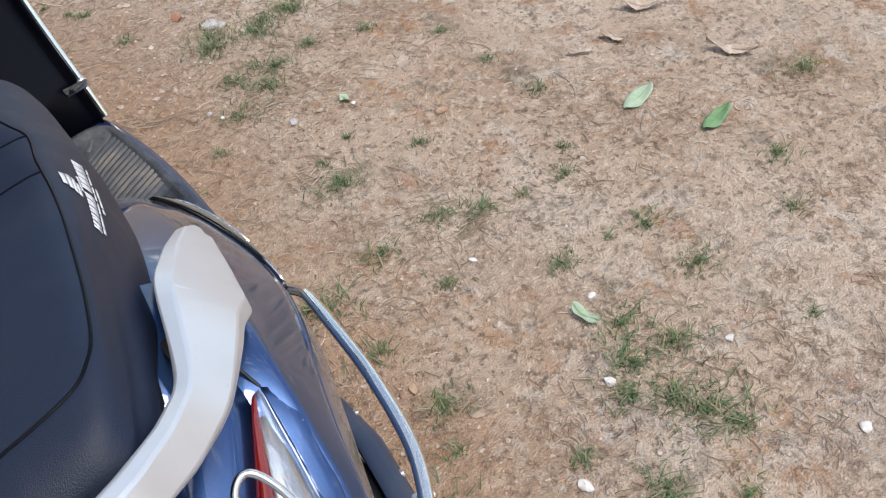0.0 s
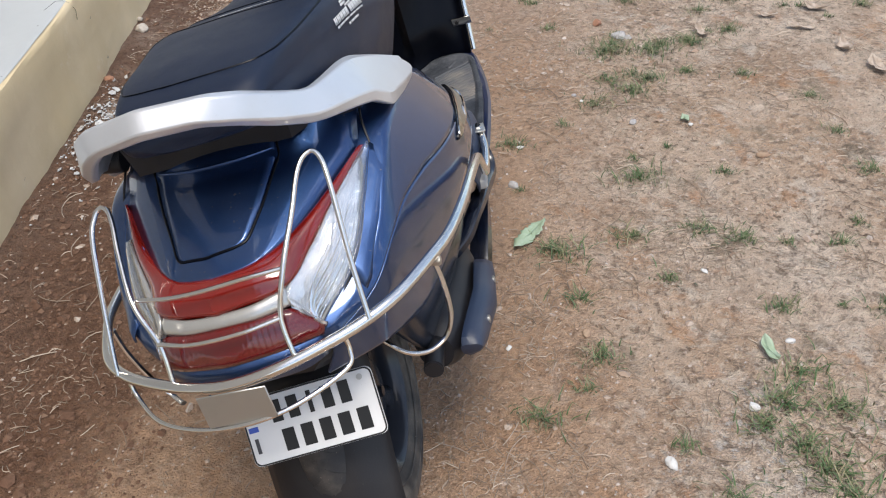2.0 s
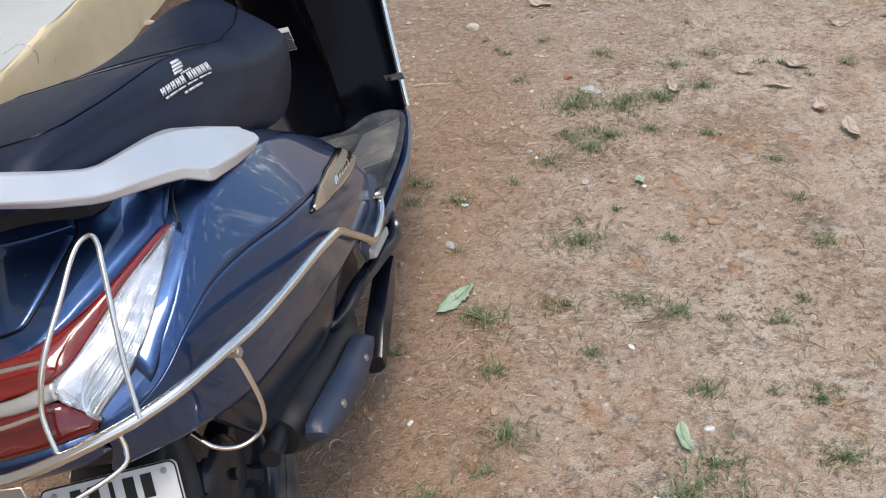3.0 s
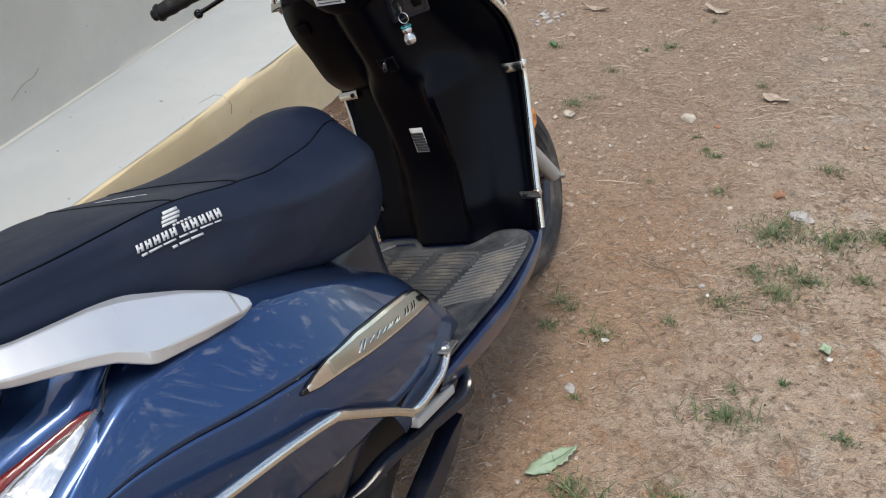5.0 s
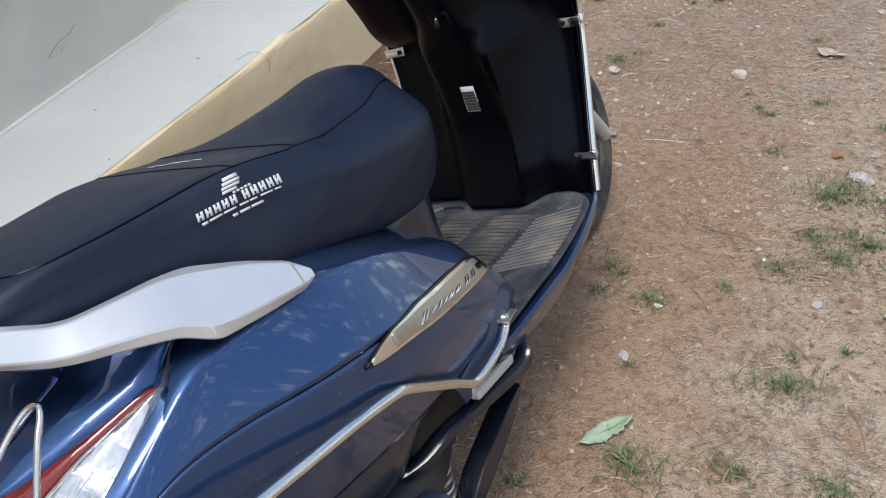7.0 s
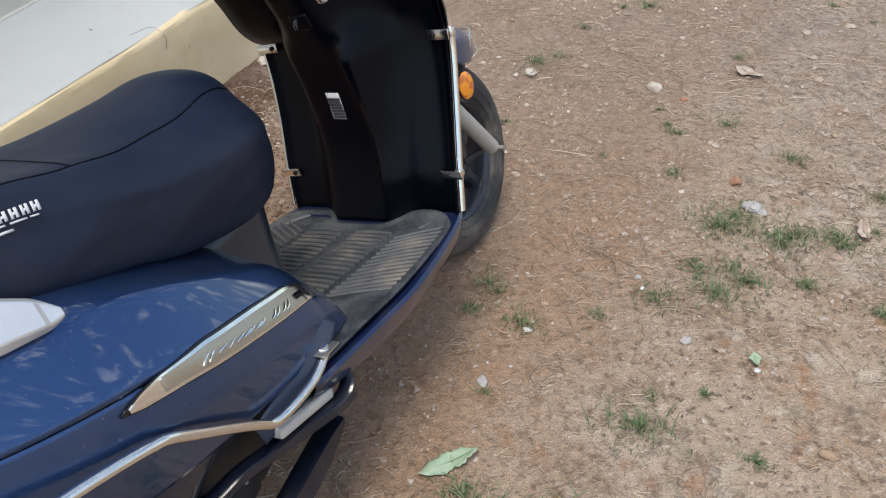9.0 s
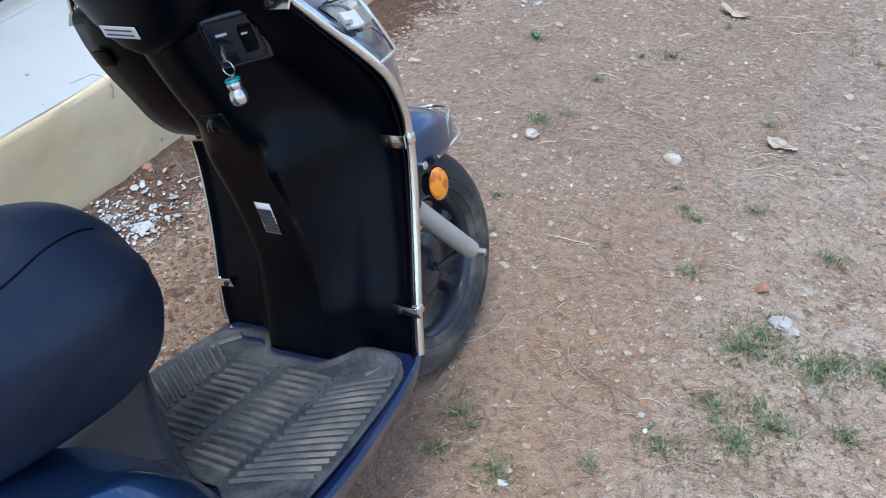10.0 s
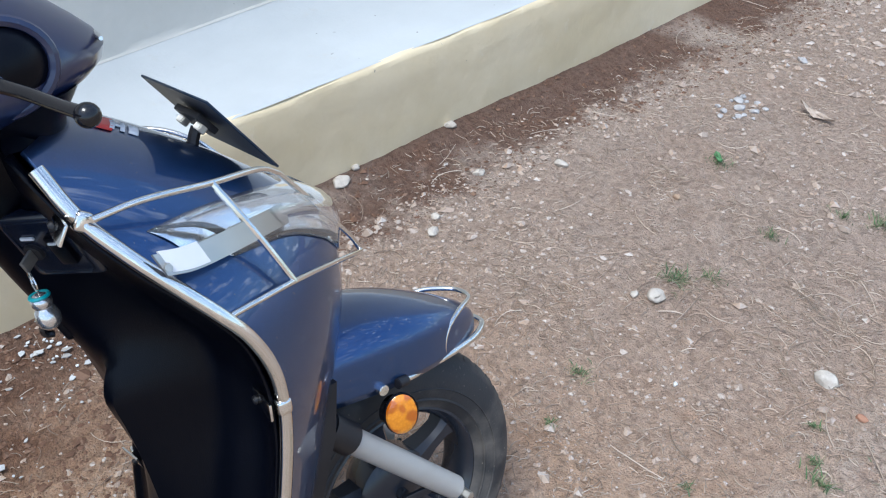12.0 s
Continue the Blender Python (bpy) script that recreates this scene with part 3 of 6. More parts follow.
def build_wheel(name, centre, spokes=5):
    wheel = new(name)
    wheel.parent = scooter
    cx, cy, cz = centre
    prof = [(-0.030, 0.132), (-0.036, 0.139), (-0.043, 0.152), (-0.047, 0.170), (-0.045, 0.188), (-0.039, 0.203), (-0.028, 0.213), (-0.014, 0.219), (0.0, WHEEL_R),
            (0.014, 0.219), (0.028, 0.213), (0.039, 0.203), (0.045, 0.188), (0.047, 0.170), (0.043, 0.152), (0.036, 0.139), (0.030, 0.132)]
    net = lathe(prof, centre, steps=72)
    # raised sidewall rings and slanting tread blocks
    rings = [lathe([(s * 0.0462, 0.168), (s * 0.0482, 0.170), (s * 0.0462, 0.172)], centre, steps=72) for s in (-1, 1)]
    rings += [lathe([(s * 0.0436, 0.150), (s * 0.0452, 0.152), (s * 0.0436, 0.155)], centre, steps=72) for s in (-1, 1)]
    blocks = []
    for k in range(44):
        for s in (-1, 1):
            a0 = 2 * math.pi * (k + (0.5 if s > 0 else 0)) / 44
            top = []
            for h, r, da in ((0.004, 0.2205, 0.0), (0.016, 0.2185, 0.04), (0.026, 0.2140, 0.065), (0.0345, 0.2060, 0.075)):
                for w in (-0.042, 0.042):
                    a = a0 + da + w
                    top.append((cx + s * h, cy + (r + 0.0008) * math.cos(a), cz + (r + 0.0008) * math.sin(a)))
            low = [(x, cy + (y - cy) * 0.965, cz + (z - cz) * 0.965) for x, y, z in top]
            f = [(0, 1, 3, 2), (2, 3, 5, 4), (4, 5, 7, 6), (0, 2, 10, 8), (2, 4, 12, 10), (4, 6, 14, 12), (1, 9, 11, 3), (3, 11, 13, 5), (5, 13, 15, 7), (0, 8, 9, 1), (6, 7, 15, 14)]
            blocks.append((np.array(top + low), f if s > 0 else [q[::-1] for q in f]))
    part("tyre", join(net, *rings, *blocks), RUBBER, wheel, "dusty black tyre with block tread")
    rim = lathe([(-0.034, 0.140), (-0.036, 0.134), (-0.030, 0.128), (-0.018, 0.122), (0.018, 0.122), (0.030, 0.128), (0.036, 0.134), (0.034, 0.140)], centre, steps=64)
    part("rim", rim, RIM, wheel)
    hub = lathe([(-0.05, 0.0), (-0.05, 0.045), (-0.02, 0.062), (0.018, 0.062), (0.026, 0.050), (0.027, 0.032), (0.030, 0.022), (0.030, 0.0)], centre, steps=40)
    part("hub", hub, RIM, wheel)
    for k in range(spokes):
        a = 2 * math.pi * k / spokes + 0.35
        rows = []
        for r, w, th in ((0.045, 0.050, 0.022), (0.062, 0.036, 0.020), (0.085, 0.027, 0.017), (0.110, 0.028, 0.016), (0.130, 0.048, 0.018)):
            sec = []
            for u, v in ((-1, -1), (1, -1), (1, 0.5), (0.55, 1), (-0.55, 1), (-1, 0.5)):
                t = u * w / 2
                sec.append((cx + v * th, cy + r * math.cos(a) - t * math.sin(a), cz + r * math.sin(a) + t * math.cos(a)))
            rows.append(sec)
        part("spoke", quads(rows, ring=True, caps=True), RIM, wheel, sharp=30)
    part("axle_nut", rod((cx + 0.028, cy, cz), (cx + 0.040, cy, cz), 0.010, 6), RIM, wheel)
    return wheel


build_wheel("rear_wheel", AXLE_REAR)
build_wheel("front_wheel", AXLE_FRONT)

# -- side covers: y, then (x, z) of shoulder, bevel, seam, lower crease, lower edge --
SIDE = [
    (-0.222, (0.098, 0.569), (0.108, 0.563), (0.113, 0.554), (0.110, 0.535), (0.090, 0.505)),
    (-0.170, (0.142, 0.592), (0.160, 0.586), (0.170, 0.574), (0.168, 0.545), (0.145, 0.485)),
    (-0.110, (0.167, 0.622), (0.188, 0.616), (0.197, 0.598), (0.196, 0.560), (0.170, 0.457)),
    (-0.050, (0.178, 0.651), (0.199, 0.646), (0.211, 0.606), (0.211, 0.545), (0.184, 0.432)),
    (0.020, (0.180, 0.681), (0.206, 0.668), (0.227, 0.596), (0.228, 0.530), (0.197, 0.417)),
    (0.100, (0.170, 0.686), (0.210, 0.660), (0.244, 0.574), (0.245, 0.505), (0.209, 0.405)),
    (0.170, (0.160, 0.676), (0.208, 0.645), (0.252, 0.555), (0.252, 0.485), (0.219, 0.395)),
    (0.250, (0.150, 0.652), (0.202, 0.620), (0.250, 0.530), (0.253, 0.465), (0.227, 0.382)),
    (0.350, (0.136, 0.603), (0.192, 0.575), (0.241, 0.490), (0.246, 0.435), (0.231, 0.368)),
    (0.450, (0.124, 0.540), (0.176, 0.517), (0.224, 0.450), (0.233, 0.405), (0.228, 0.355)),
    (0.530, (0.126, 0.474), (0.160, 0.464), (0.202, 0.415), (0.215, 0.380), (0.218, 0.340)),
    (0.590, (0.128, 0.390), (0.150, 0.385), (0.176, 0.365), (0.190, 0.345), (0.198, 0.325)),
]


def side_tables():
    cols = []
    for k in range(1, 6):
        line = settled([(s[k][0], s[0], s[k][1]) for s in SIDE])
        cols.append(curve([(y, x, z) for x, y, z in line], 120))
    return cols


SIDE_COLS = side_tables()


def side_point(y, k):
    """A place on the right flank; k runs 0 shoulder, 1 bevel, 2 seam, 3 crease, 4 lower edge, and below 0 inwards under the seat."""
    pts = []
    for c in SIDE_COLS:
        pts.append((np.interp(y, c[:, 0], c[:, 1]), np.interp(y, c[:, 0], c[:, 2])))
    f = min(max((y + 0.03) / 0.08, 0.0), 1.0)
    inner = [(pts[0][0] - 0.085 * f - 0.004, pts[0][1] + 0.014 * f), (pts[0][0] - 0.04 * f - 0.002, pts[0][1] + 0.012 * f)]
    full = np.array(inner + pts)
    u = k + 2.0
    i = int(min(max(math.floor(u), 0), 5))
    g = u - i
    p = np.vstack([2 * full[0] - full[1], full, 2 * full[-1] - full[-2]])
    a, b, c, d = p[i], p[i + 1], p[i + 2], p[i + 3]
    # tension keeps the bevel and the seam crisp
    t = 0.17
    m1, m2 = t * (c - a), t * (d - b)
    q = (2 * g ** 3 - 3 * g ** 2 + 1) * b + (g ** 3 - 2 * g ** 2 + g) * m1 + (-2 * g ** 3 + 3 * g ** 2) * c + (g ** 3 - g ** 2) * m2
    return np.array((q[0], y, q[1]))


def side_normal(y, k):
    a, b, c = side_point(y, k), side_point(y + 0.004, k), side_point(y, k + 0.03)
    n = np.cross(b - a, c - a)
    n /= np.linalg.norm(n)
    return n if n[0] > 0 else -n


def flank(k0, k1, y0, y1, ny, nk, y_shift=None):
    rows = []
    for y in np.linspace(y0, y1, ny):
        rows.append([side_point(y, k) for k in np.linspace(k0, k1, nk)])
    return quads(rows)


def far_side(net):
    """The same flank on the wall side, tucked in towards the tail."""
    p, faces = mirrored(net)
    w = 1 - np.clip((p[:, 1] - 0.05) / 0.45, 0, 1)
    p[:, 0] += (0.018 + 0.016 * np.clip(-p[:, 1] / 0.2, 0, 1)) * w * w * (3 - 2 * w)
    return p, faces


upper = flank(-2.0, 1.975, -0.222, 0.59, 60, 34)
lower = flank(2.03, 4.0, -0.222, 0.59, 60, 18)
for net, flip in ((upper, False), (upper, True)):
    part("side_cover", far_side(net) if flip else net, BLUE, scooter, "glossy metallic blue side cover", thick=0.004)
for flip in (False, True):
    part("lower_side_cover", far_side(lower) if flip else lower, BLUE, scooter, thick=0.004)
groove = flank(1.93, 2.08, -0.221, 0.588, 60, 3)
gp = np.array(groove[0])
gp[:, 0] -= 0.004
for flip in (False, True):
    part("cover_joint", far_side((gp, groove[1])) if flip else (gp, groove[1]), DARK, scooter)


# -- tail: blue cover, boot panel, lamp --
LAMP_A = [(0.170, -0.022), (0.125, -0.098), (0.087, -0.150), (0.049, -0.180), (0.0, -0.190)]
LAMP_B = [(0.178, -0.012, 0.672), (0.143, -0.096, 0.660), (0.113, -0.151, 0.640), (0.084, -0.203, 0.629), (0.0, -0.2235, 0.6265)]
LAMP_C = [(0.183, -0.006, 0.666), (0.174, -0.080, 0.635), (0.158, -0.148, 0.603), (0.115, -0.208, 0.570)]
TAIL_EDGE = np.vstack([curve([(x, y, 0) for x, y in LAMP_A], 26)[::-1, :2], [(0.171, -0.005), (0.172, 0.02), (0.172, 0.05), (0.172, 0.10)]])


def bevel_width(y):
    return float(np.interp(y, (-0.178, -0.16, -0.128, -0.084, -0.022, 0.10), (0.0, 0.009, 0.024, 0.034, 0.043, 0.046)))


def tail_z(x, y):
    """Top of the tail: a shallow dome with a step across the lid and bevels falling to the lamp."""
    lip = min(max((y + 0.053 - 2.2 * x * x) / 0.012, 0.0), 1.0)
    w = bevel_width(y)
    fall = max(w - (float(np.interp(y, TAIL_EDGE[:, 1], TAIL_EDGE[:, 0])) - abs(x)), 0.0)
    return 0.654 + 0.36 * (y + 0.188) - 1.1 * x * x + 0.009 * lip * lip * (3 - 2 * lip) - 0.26 * min(fall, w)


def both(half):
    """A line from the right end over the middle to the left end."""
    h = np.array(half, float)
    return np.vstack([h, (h * (-1, 1, 1))[-2::-1]])


def build_tail():
    a = both(curve([(x, y, tail_z(x, y)) for x, y in LAMP_A], 22))
    b = both(curve(LAMP_B, 22))
    rows = []
    for wide, y in TAIL_EDGE:
        flat = max(wide - bevel_width(y), 0.0)
        half = [wide, wide - 0.5 * (wide - flat), flat + 0.0004] + [flat * f for f in np.linspace(0.998, 0, 16)]
        rows.append([(x, y, tail_z(x, y)) for x in half + [-v for v in half[-2::-1]]])
    part("tail_cover", settled_net(quads(rows)), BLUE, scooter, thick=0.004)
    # boot lid: flush panel in a narrow dark joint, running up under the grab rail
    corners = [(-0.104, 0.030), (-0.108, -0.020), (-0.101, -0.046), (-0.088, -0.080), (-0.067, -0.126), (-0.057, -0.151), (-0.050, -0.158), (-0.011, -0.164), (0.024, -0.159), (0.042, -0.153), (0.048, -0.139), (0.060, -0.106), (0.072, -0.061), (0.078, -0.042), (0.079, 0.030)]
    line = np.array([(x, y, 0) for x, y in corners])
    run = np.concatenate([[0], np.cumsum(np.linalg.norm(np.diff(line, axis=0), axis=1))])
    u = np.linspace(0, run[-1], 90)
    line = np.array([np.interp(u, run, line[:, k]) for k in range(2)]).T
    line[1:-1] = (line[:-2] + 2 * line[1:-1] + line[2:]) / 4
    joint = [(x, y, tail_z(x, y) + 0.0024) for x, y in line]
    part("panel_joint", settled_net(tube(joint, 0.0019, 8)), BLACK, scooter)
    lip = [(x, -0.046 + 2.2 * x * x) for x in np.linspace(-0.098, 0.072, 24)]
    part("lid_crease", settled_net(tube([(x, y, tail_z(x, y) + 0.0026) for x, y in lip], [0.0015, 0.003, 0.003, 0.003, 0.0015], 8)), BLUE, scooter)
    rows = []
    for f in np.linspace(0, 1, 24):
        left, right = line[int(44 * f)], line[89 - int(44 * f)]
        rows.append([(left[0] + (right[0] - left[0]) * g, left[1] + (right[1] - left[1]) * g, 0) for g in np.linspace(0.02, 0.98, 15)])
    rows = [[(x, y, tail_z(x, y) + 0.0026) for x, y, _ in r] for r in rows]
    part("boot_panel", settled_net(quads(rows)), BLUE, scooter, "metallic blue boot lid outlined by a dark joint", thick=0.002)

    lamp = new("tail_lamp")
    lamp.parent = scooter
    # upper red band, domed
    rows = []
    for f in np.linspace(0, 1, 9):
        dome = 0.006 * math.sin(math.pi * f)
        rows.append([p + (q - p) * f + np.array((0, -0.5, 0.8)) * dome for p, q in zip(a, b)])
    part("red_lens", settled_net(quads(rows)), RED, lamp, "red plastic tail lamp lens", thick=0.003)
    # clear arms with a bright mirror behind them
    barm = curve(LAMP_B[:4] + [(0.088, -0.217, 0.612)], 26)
    carm = curve(LAMP_C + [(0.1145, -0.2115, 0.573)], 26)
    out = np.array((0.45, -0.45, 0.75))
    for s in (1, -1):
        side = (lambda net: settled_net(net)) if s > 0 else (lambda net: settled_net(mirrored(net)))
        first = 0 if s > 0 else 5
        rows, mrows = [], []
        for f in np.linspace(0, 1, 9):
            dome = 0.008 * math.sin(math.pi * f)
            rows.append([(p + (q - p) * f) + out * dome for p, q in zip(barm, carm)][first:])
            step = [0.0035 * ((i // 2) % 2) for i in range(26)]
            mrows.append([(p + (q - p) * f) + np.array((-0.3, 0.35, -0.7)) * (0.006 + st) for (p, q), st in zip(zip(barm, carm), step)][first:])
        ob = part("clear_lens", side(quads(rows)), CLEAR, lamp, "clear fluted indicator lens", thick=0.002)
        ob.visible_shadow = False
        part("lamp_mirror", side(quads(mrows)), FLUTED, lamp, sharp=12)
        # ribs in the lower half, bending outwards in steps at the foot
        for j in range(10):
            f0 = 0.34 + 0.060 * j
            line = []
            for i in range(max(first, 7 + 2 * (j % 3)), 26):
                g = max((i - 14 - 0.75 * j) / 8, 0.0)
                f = min(f0 + 0.50 * g ** 1.4, 0.98)
                p, q = barm[i], carm[i]
                line.append((p + (q - p) * f) + out * (0.008 * math.sin(math.pi * f) + 0.0003))
            r = tube(line, [0.0003, 0.0005, 0.0009, 0.0028, 0.0026], 6)
            part("flute", side(r), STEEL if j % 2 else FOIL, lamp)
        part("lens_gasket", side(tube([q + out * 0.0015 for q in carm[first:]], 0.0018, 6)), DARK, lamp)
        edge = [p + out * 0.002 for p in barm][first:]
        wide = [p + (q - p) * f + out * (0.008 * math.sin(math.pi * f) + 0.0012) for p, q, f in zip(barm, carm, np.linspace(0.10, 0.34, 26))][first:]
        net = quads([[e, (np.array(e) + w) / 2 + np.array((0, -0.001, 0.002)), w] for e, w in zip(edge, wide)])
        if s < 0:
            part("lamp_trim", side(net), SATIN, lamp, "satin silver trim beside the red lens", thick=0.0015)
        # flat blue facet along the lamp's outer edge
        crest = np.array([(0.145, -0.200, 0.571), (0.169, -0.163, 0.592), (0.187, -0.100, 0.625), (0.198, -0.043, 0.650), (0.202, 0.000, 0.662), (0.204, 0.060, 0.672)])
        inner = [q + out * 0.007 for q in carm if q[1] > -0.166]
        rows = []
        for q in inner:
            e = np.array([np.interp(q[1] - 0.006, crest[:, 1], crest[:, k]) for k in range(3)])
            rows.append([q + (e - q) * f + np.array((0.3, -0.3, 0.9)) * d for f, d in ((-0.04, -0.010), (0.0, -0.001), (0.02, 0.0), (0.5, 0.0008), (1.0, 0.0012), (1.12, 0.0004), (1.30, -0.003))])
        net = quads(rows)
        part("tail_joint", side(tube([carm[0] + out * 0.006, (0.180, 0.012, 0.690), (0.178, 0.034, 0.702), (0.176, 0.060, 0.712)], 0.0016, 6, 14)), DARK, scooter)
        part("lamp_surround", side(net), BLUE, scooter, "flat blue facet beside the tail lamp", thick=0.003)
        if s < 0:
            net = quads([[p + (q - p) * f + out * 0.004 for f in (0, 0.5, 1)] for p, q in zip(a[:7], carm[:7])])
            part("lamp_shoulder", side(net), BLUE, scooter, thick=0.003)
    # silver strip across the middle, then the lower red lens and the blue lip
    strip_top = both(curve([(0.085, -0.203, 0.629), (0.045, -0.218, 0.627), (0.0, -0.2235, 0.6265)], 14))
    strip_low = both(curve([(0.088, -0.214, 0.612), (0.045, -0.2285, 0.614), (0.0, -0.234, 0.6165)], 14))
    rows = []
    for f in np.linspace(0, 1, 7):
        rows.append([p + (q - p) * f + np.array((0, -0.8, 0.5)) * 0.003 * math.sin(math.pi * f) for p, q in zip(strip_top, strip_low)])
    part("lamp_strip", settled_net(quads(rows)), SATIN, lamp, "satin silver strip across the lamp", thick=0.002)
    low_top = both(curve([(0.114, -0.210, 0.574), (0.098, -0.217, 0.596), (0.085, -0.217, 0.610), (0.045, -0.2285, 0.613), (0.0, -0.234, 0.6155)], 14))
    low = both(curve([(0.110, -0.220, 0.566), (0.065, -0.243, 0.574), (0.012, -0.254, 0.576), (0.0, -0.2545, 0.576)], 14))
    rows = []
    for f in np.linspace(0, 1, 7):
        rows.append([p + (q - p) * f + np.array((0, -0.8, 0.2)) * 0.005 * math.sin(math.pi * f) for p, q in zip(low_top, low)])
    part("lower_red_lens", settled_net(quads(rows)), RED_DARK, lamp, "deep red lower lamp lens", thick=0.003)
    lip = both(curve([(0.100, -0.214, 0.530), (0.07, -0.236, 0.532), (0.0, -0.248, 0.534)], 14))
    under = both(curve([(0.095, -0.16, 0.508), (0.07, -0.17, 0.508), (0.0, -0.18, 0.508)], 14))
    rows = [low + np.array((0, 0.001, 0.001)), (low + lip) / 2 + np.array((0, -0.006, 0)), lip, under]
    part("tail_lip", settled_net(quads([curve(r, 30) for r in rows])), BLUE, scooter, thick=0.003)


build_tail()

# -- dark innards: under-seat box, rear inner guard, engine block, silencer --
rows = []
for y, w, z0, z1 in ((-0.19, 0.075, 0.48, 0.60), (-0.13, 0.12, 0.44, 0.62), (-0.03, 0.145, 0.42, 0.66), (0.10, 0.15, 0.40, 0.67), (0.25, 0.14, 0.36, 0.64), (0.40, 0.13, 0.30, 0.56), (0.52, 0.12, 0.28, 0.47), (0.60, 0.11, 0.27, 0.40)):
    rows.append([(s * w * a, y, z0 + (z1 - z0) * b) for s, a, b in ((1, 0.8, 0), (1, 1, 0.12), (1, 1, 0.85), (1, 0.85, 1), (-1, 0.85, 1), (-1, 1, 0.85), (-1, 1, 0.12), (-1, 0.8, 0))])
part("inner_body", quads(rows, ring=True, caps=True), DARK, scooter)
rows = []
for y, w, z0, z1 in ((0.02, 0.055, 0.30, 0.42), (0.10, 0.08, 0.22, 0.42), (0.22, 0.10, 0.17, 0.42), (0.36, 0.10, 0.16, 0.36), (0.46, 0.08, 0.20, 0.30)):
    rows.append([(-0.03 + s * w * a, y + 0.02, z0 + (z1 - z0) * b) for s, a, b in ((1, 0.7, 0), (1, 1, 0.2), (1, 1, 0.8), (1, 0.7, 1), (-1, 0.7, 1), (-1, 1, 0.8), (-1, 1, 0.2), (-1, 0.7, 0))])
part("engine", quads(rows, ring=True, caps=True), DARK, scooter, "dusty black engine block")
rows = []
for y, x1, z0, z1 in ((0.20, 0.125, 0.22, 0.40), (0.27, 0.158, 0.205, 0.385), (0.36, 0.170, 0.20, 0.365), (0.44, 0.165, 0.22, 0.34), (0.50, 0.14, 0.24, 0.32)):
    rows.append([(0.02, y, z0), (x1 - 0.02, y, z0), (x1, y, z0 + 0.03), (x1, y, z1 - 0.02), (x1 - 0.015, y, z1), (0.02, y, z1)])
part("engine_cover", quads(rows, ring=True, caps=True), DARK, scooter)
sil = tube([(0.135, 0.34, 0.215), (0.152, 0.25, 0.235), (0.160, 0.12, 0.265), (0.160, 0.02, 0.290), (0.156, -0.02, 0.302)], [0.026, 0.044, 0.048, 0.046, 0.028], 22, 26)
silencer = part("silencer", sil, DARK, scooter, "dusty matt black silencer")
part("tail_pipe", rod((0.156, -0.01, 0.308), (0.160, -0.072, 0.318), 0.015, 18, 0.002), DARK, silencer)
# heat guard on the silencer: long rounded pad with two screws
rows = []
for f, w in ((0.0, 0.008), (0.03, 0.017), (0.12, 0.024), (0.5, 0.029), (0.86, 0.024), (0.97, 0.017), (1.0, 0.008)):
    y, z, x = -0.028 + 0.262 * f, 0.303 - 0.066 * f, 0.210 + 0.014 * math.sin(math.pi * f)
    rows.append([(x - 0.012, y, z - w), (x + 0.002, y, z - w * 1.02), (x + 0.014, y, z - w * 0.7), (x + 0.019, y, z), (x + 0.014, y, z + w * 0.7), (x + 0.002, y, z + w * 1.02), (x - 0.012, y, z + w)])
pad = part("heat_guard", quads([curve(r, 18, True) for r in np.array(rows)], ring=True, caps=True), PAD, silencer, "blue-grey plastic guard with two bright screws")
for f in (0.25, 0.72):
    y, z, x = -0.028 + 0.262 * f, 0.303 - 0.066 * f, 0.229 + 0.012 * math.sin(math.pi * f)
    part("screw", rod((x - 0.006, y, z + 0.006), (x + 0.001, y, z + 0.006), 0.0065, 14), STEEL, pad)
# coil spring and dark under-cover ahead of the silencer
coil = [(0.150 + 0.016 * math.cos(a), 0.293 + 0.02 * a / 30 + 0.016 * math.sin(a), 0.14 + 0.10 * a / 44) for a in np.linspace(0, 44, 130)]
part("spring", tube(coil, 0.003, 6), STEEL, scooter)
rows = []
for y, x, z0, z1 in ((0.29, 0.182, 0.105, 0.140), (0.34, 0.188, 0.122, 0.172), (0.40, 0.194, 0.145, 0.192), (0.45, 0.198, 0.166, 0.206), (0.49, 0.200, 0.190, 0.212)):
    rows.append([(x, y, z0), (x + 0.014, y, z0 + 0.01), (x + 0.016, y, z1), (x, y, z1 + 0.006), (x - 0.02, y, z1), (x - 0.02, y, z0)])
part("under_cover", quads(rows, ring=True, caps=True), PANEL, scooter)

rows = []
for y, z0, z1 in ((-0.100, 0.460, 0.446), (-0.030, 0.435, 0.325), (0.060, 0.418, 0.305), (0.150, 0.402, 0.300), (0.220, 0.392, 0.307), (0.290, 0.382, 0.345), (0.350, 0.374, 0.364)):
    xt = float(np.interp(y, SIDE_COLS[4][:, 0], SIDE_COLS[4][:, 1])) - 0.006
    rows.append([(xt - 0.022 * f * f - 0.012 * f, y, z0 + (z1 - z0) * f) for f in np.linspace(0, 1, 9)])
cols = [curve(np.array([r[i] for r in rows]), 30) for i in range(9)]
part("silencer_cover", quads([[q[j] for q in cols] for j in range(30)]), RIM, scooter, "dusty black skirt over the silencer", thick=0.005)
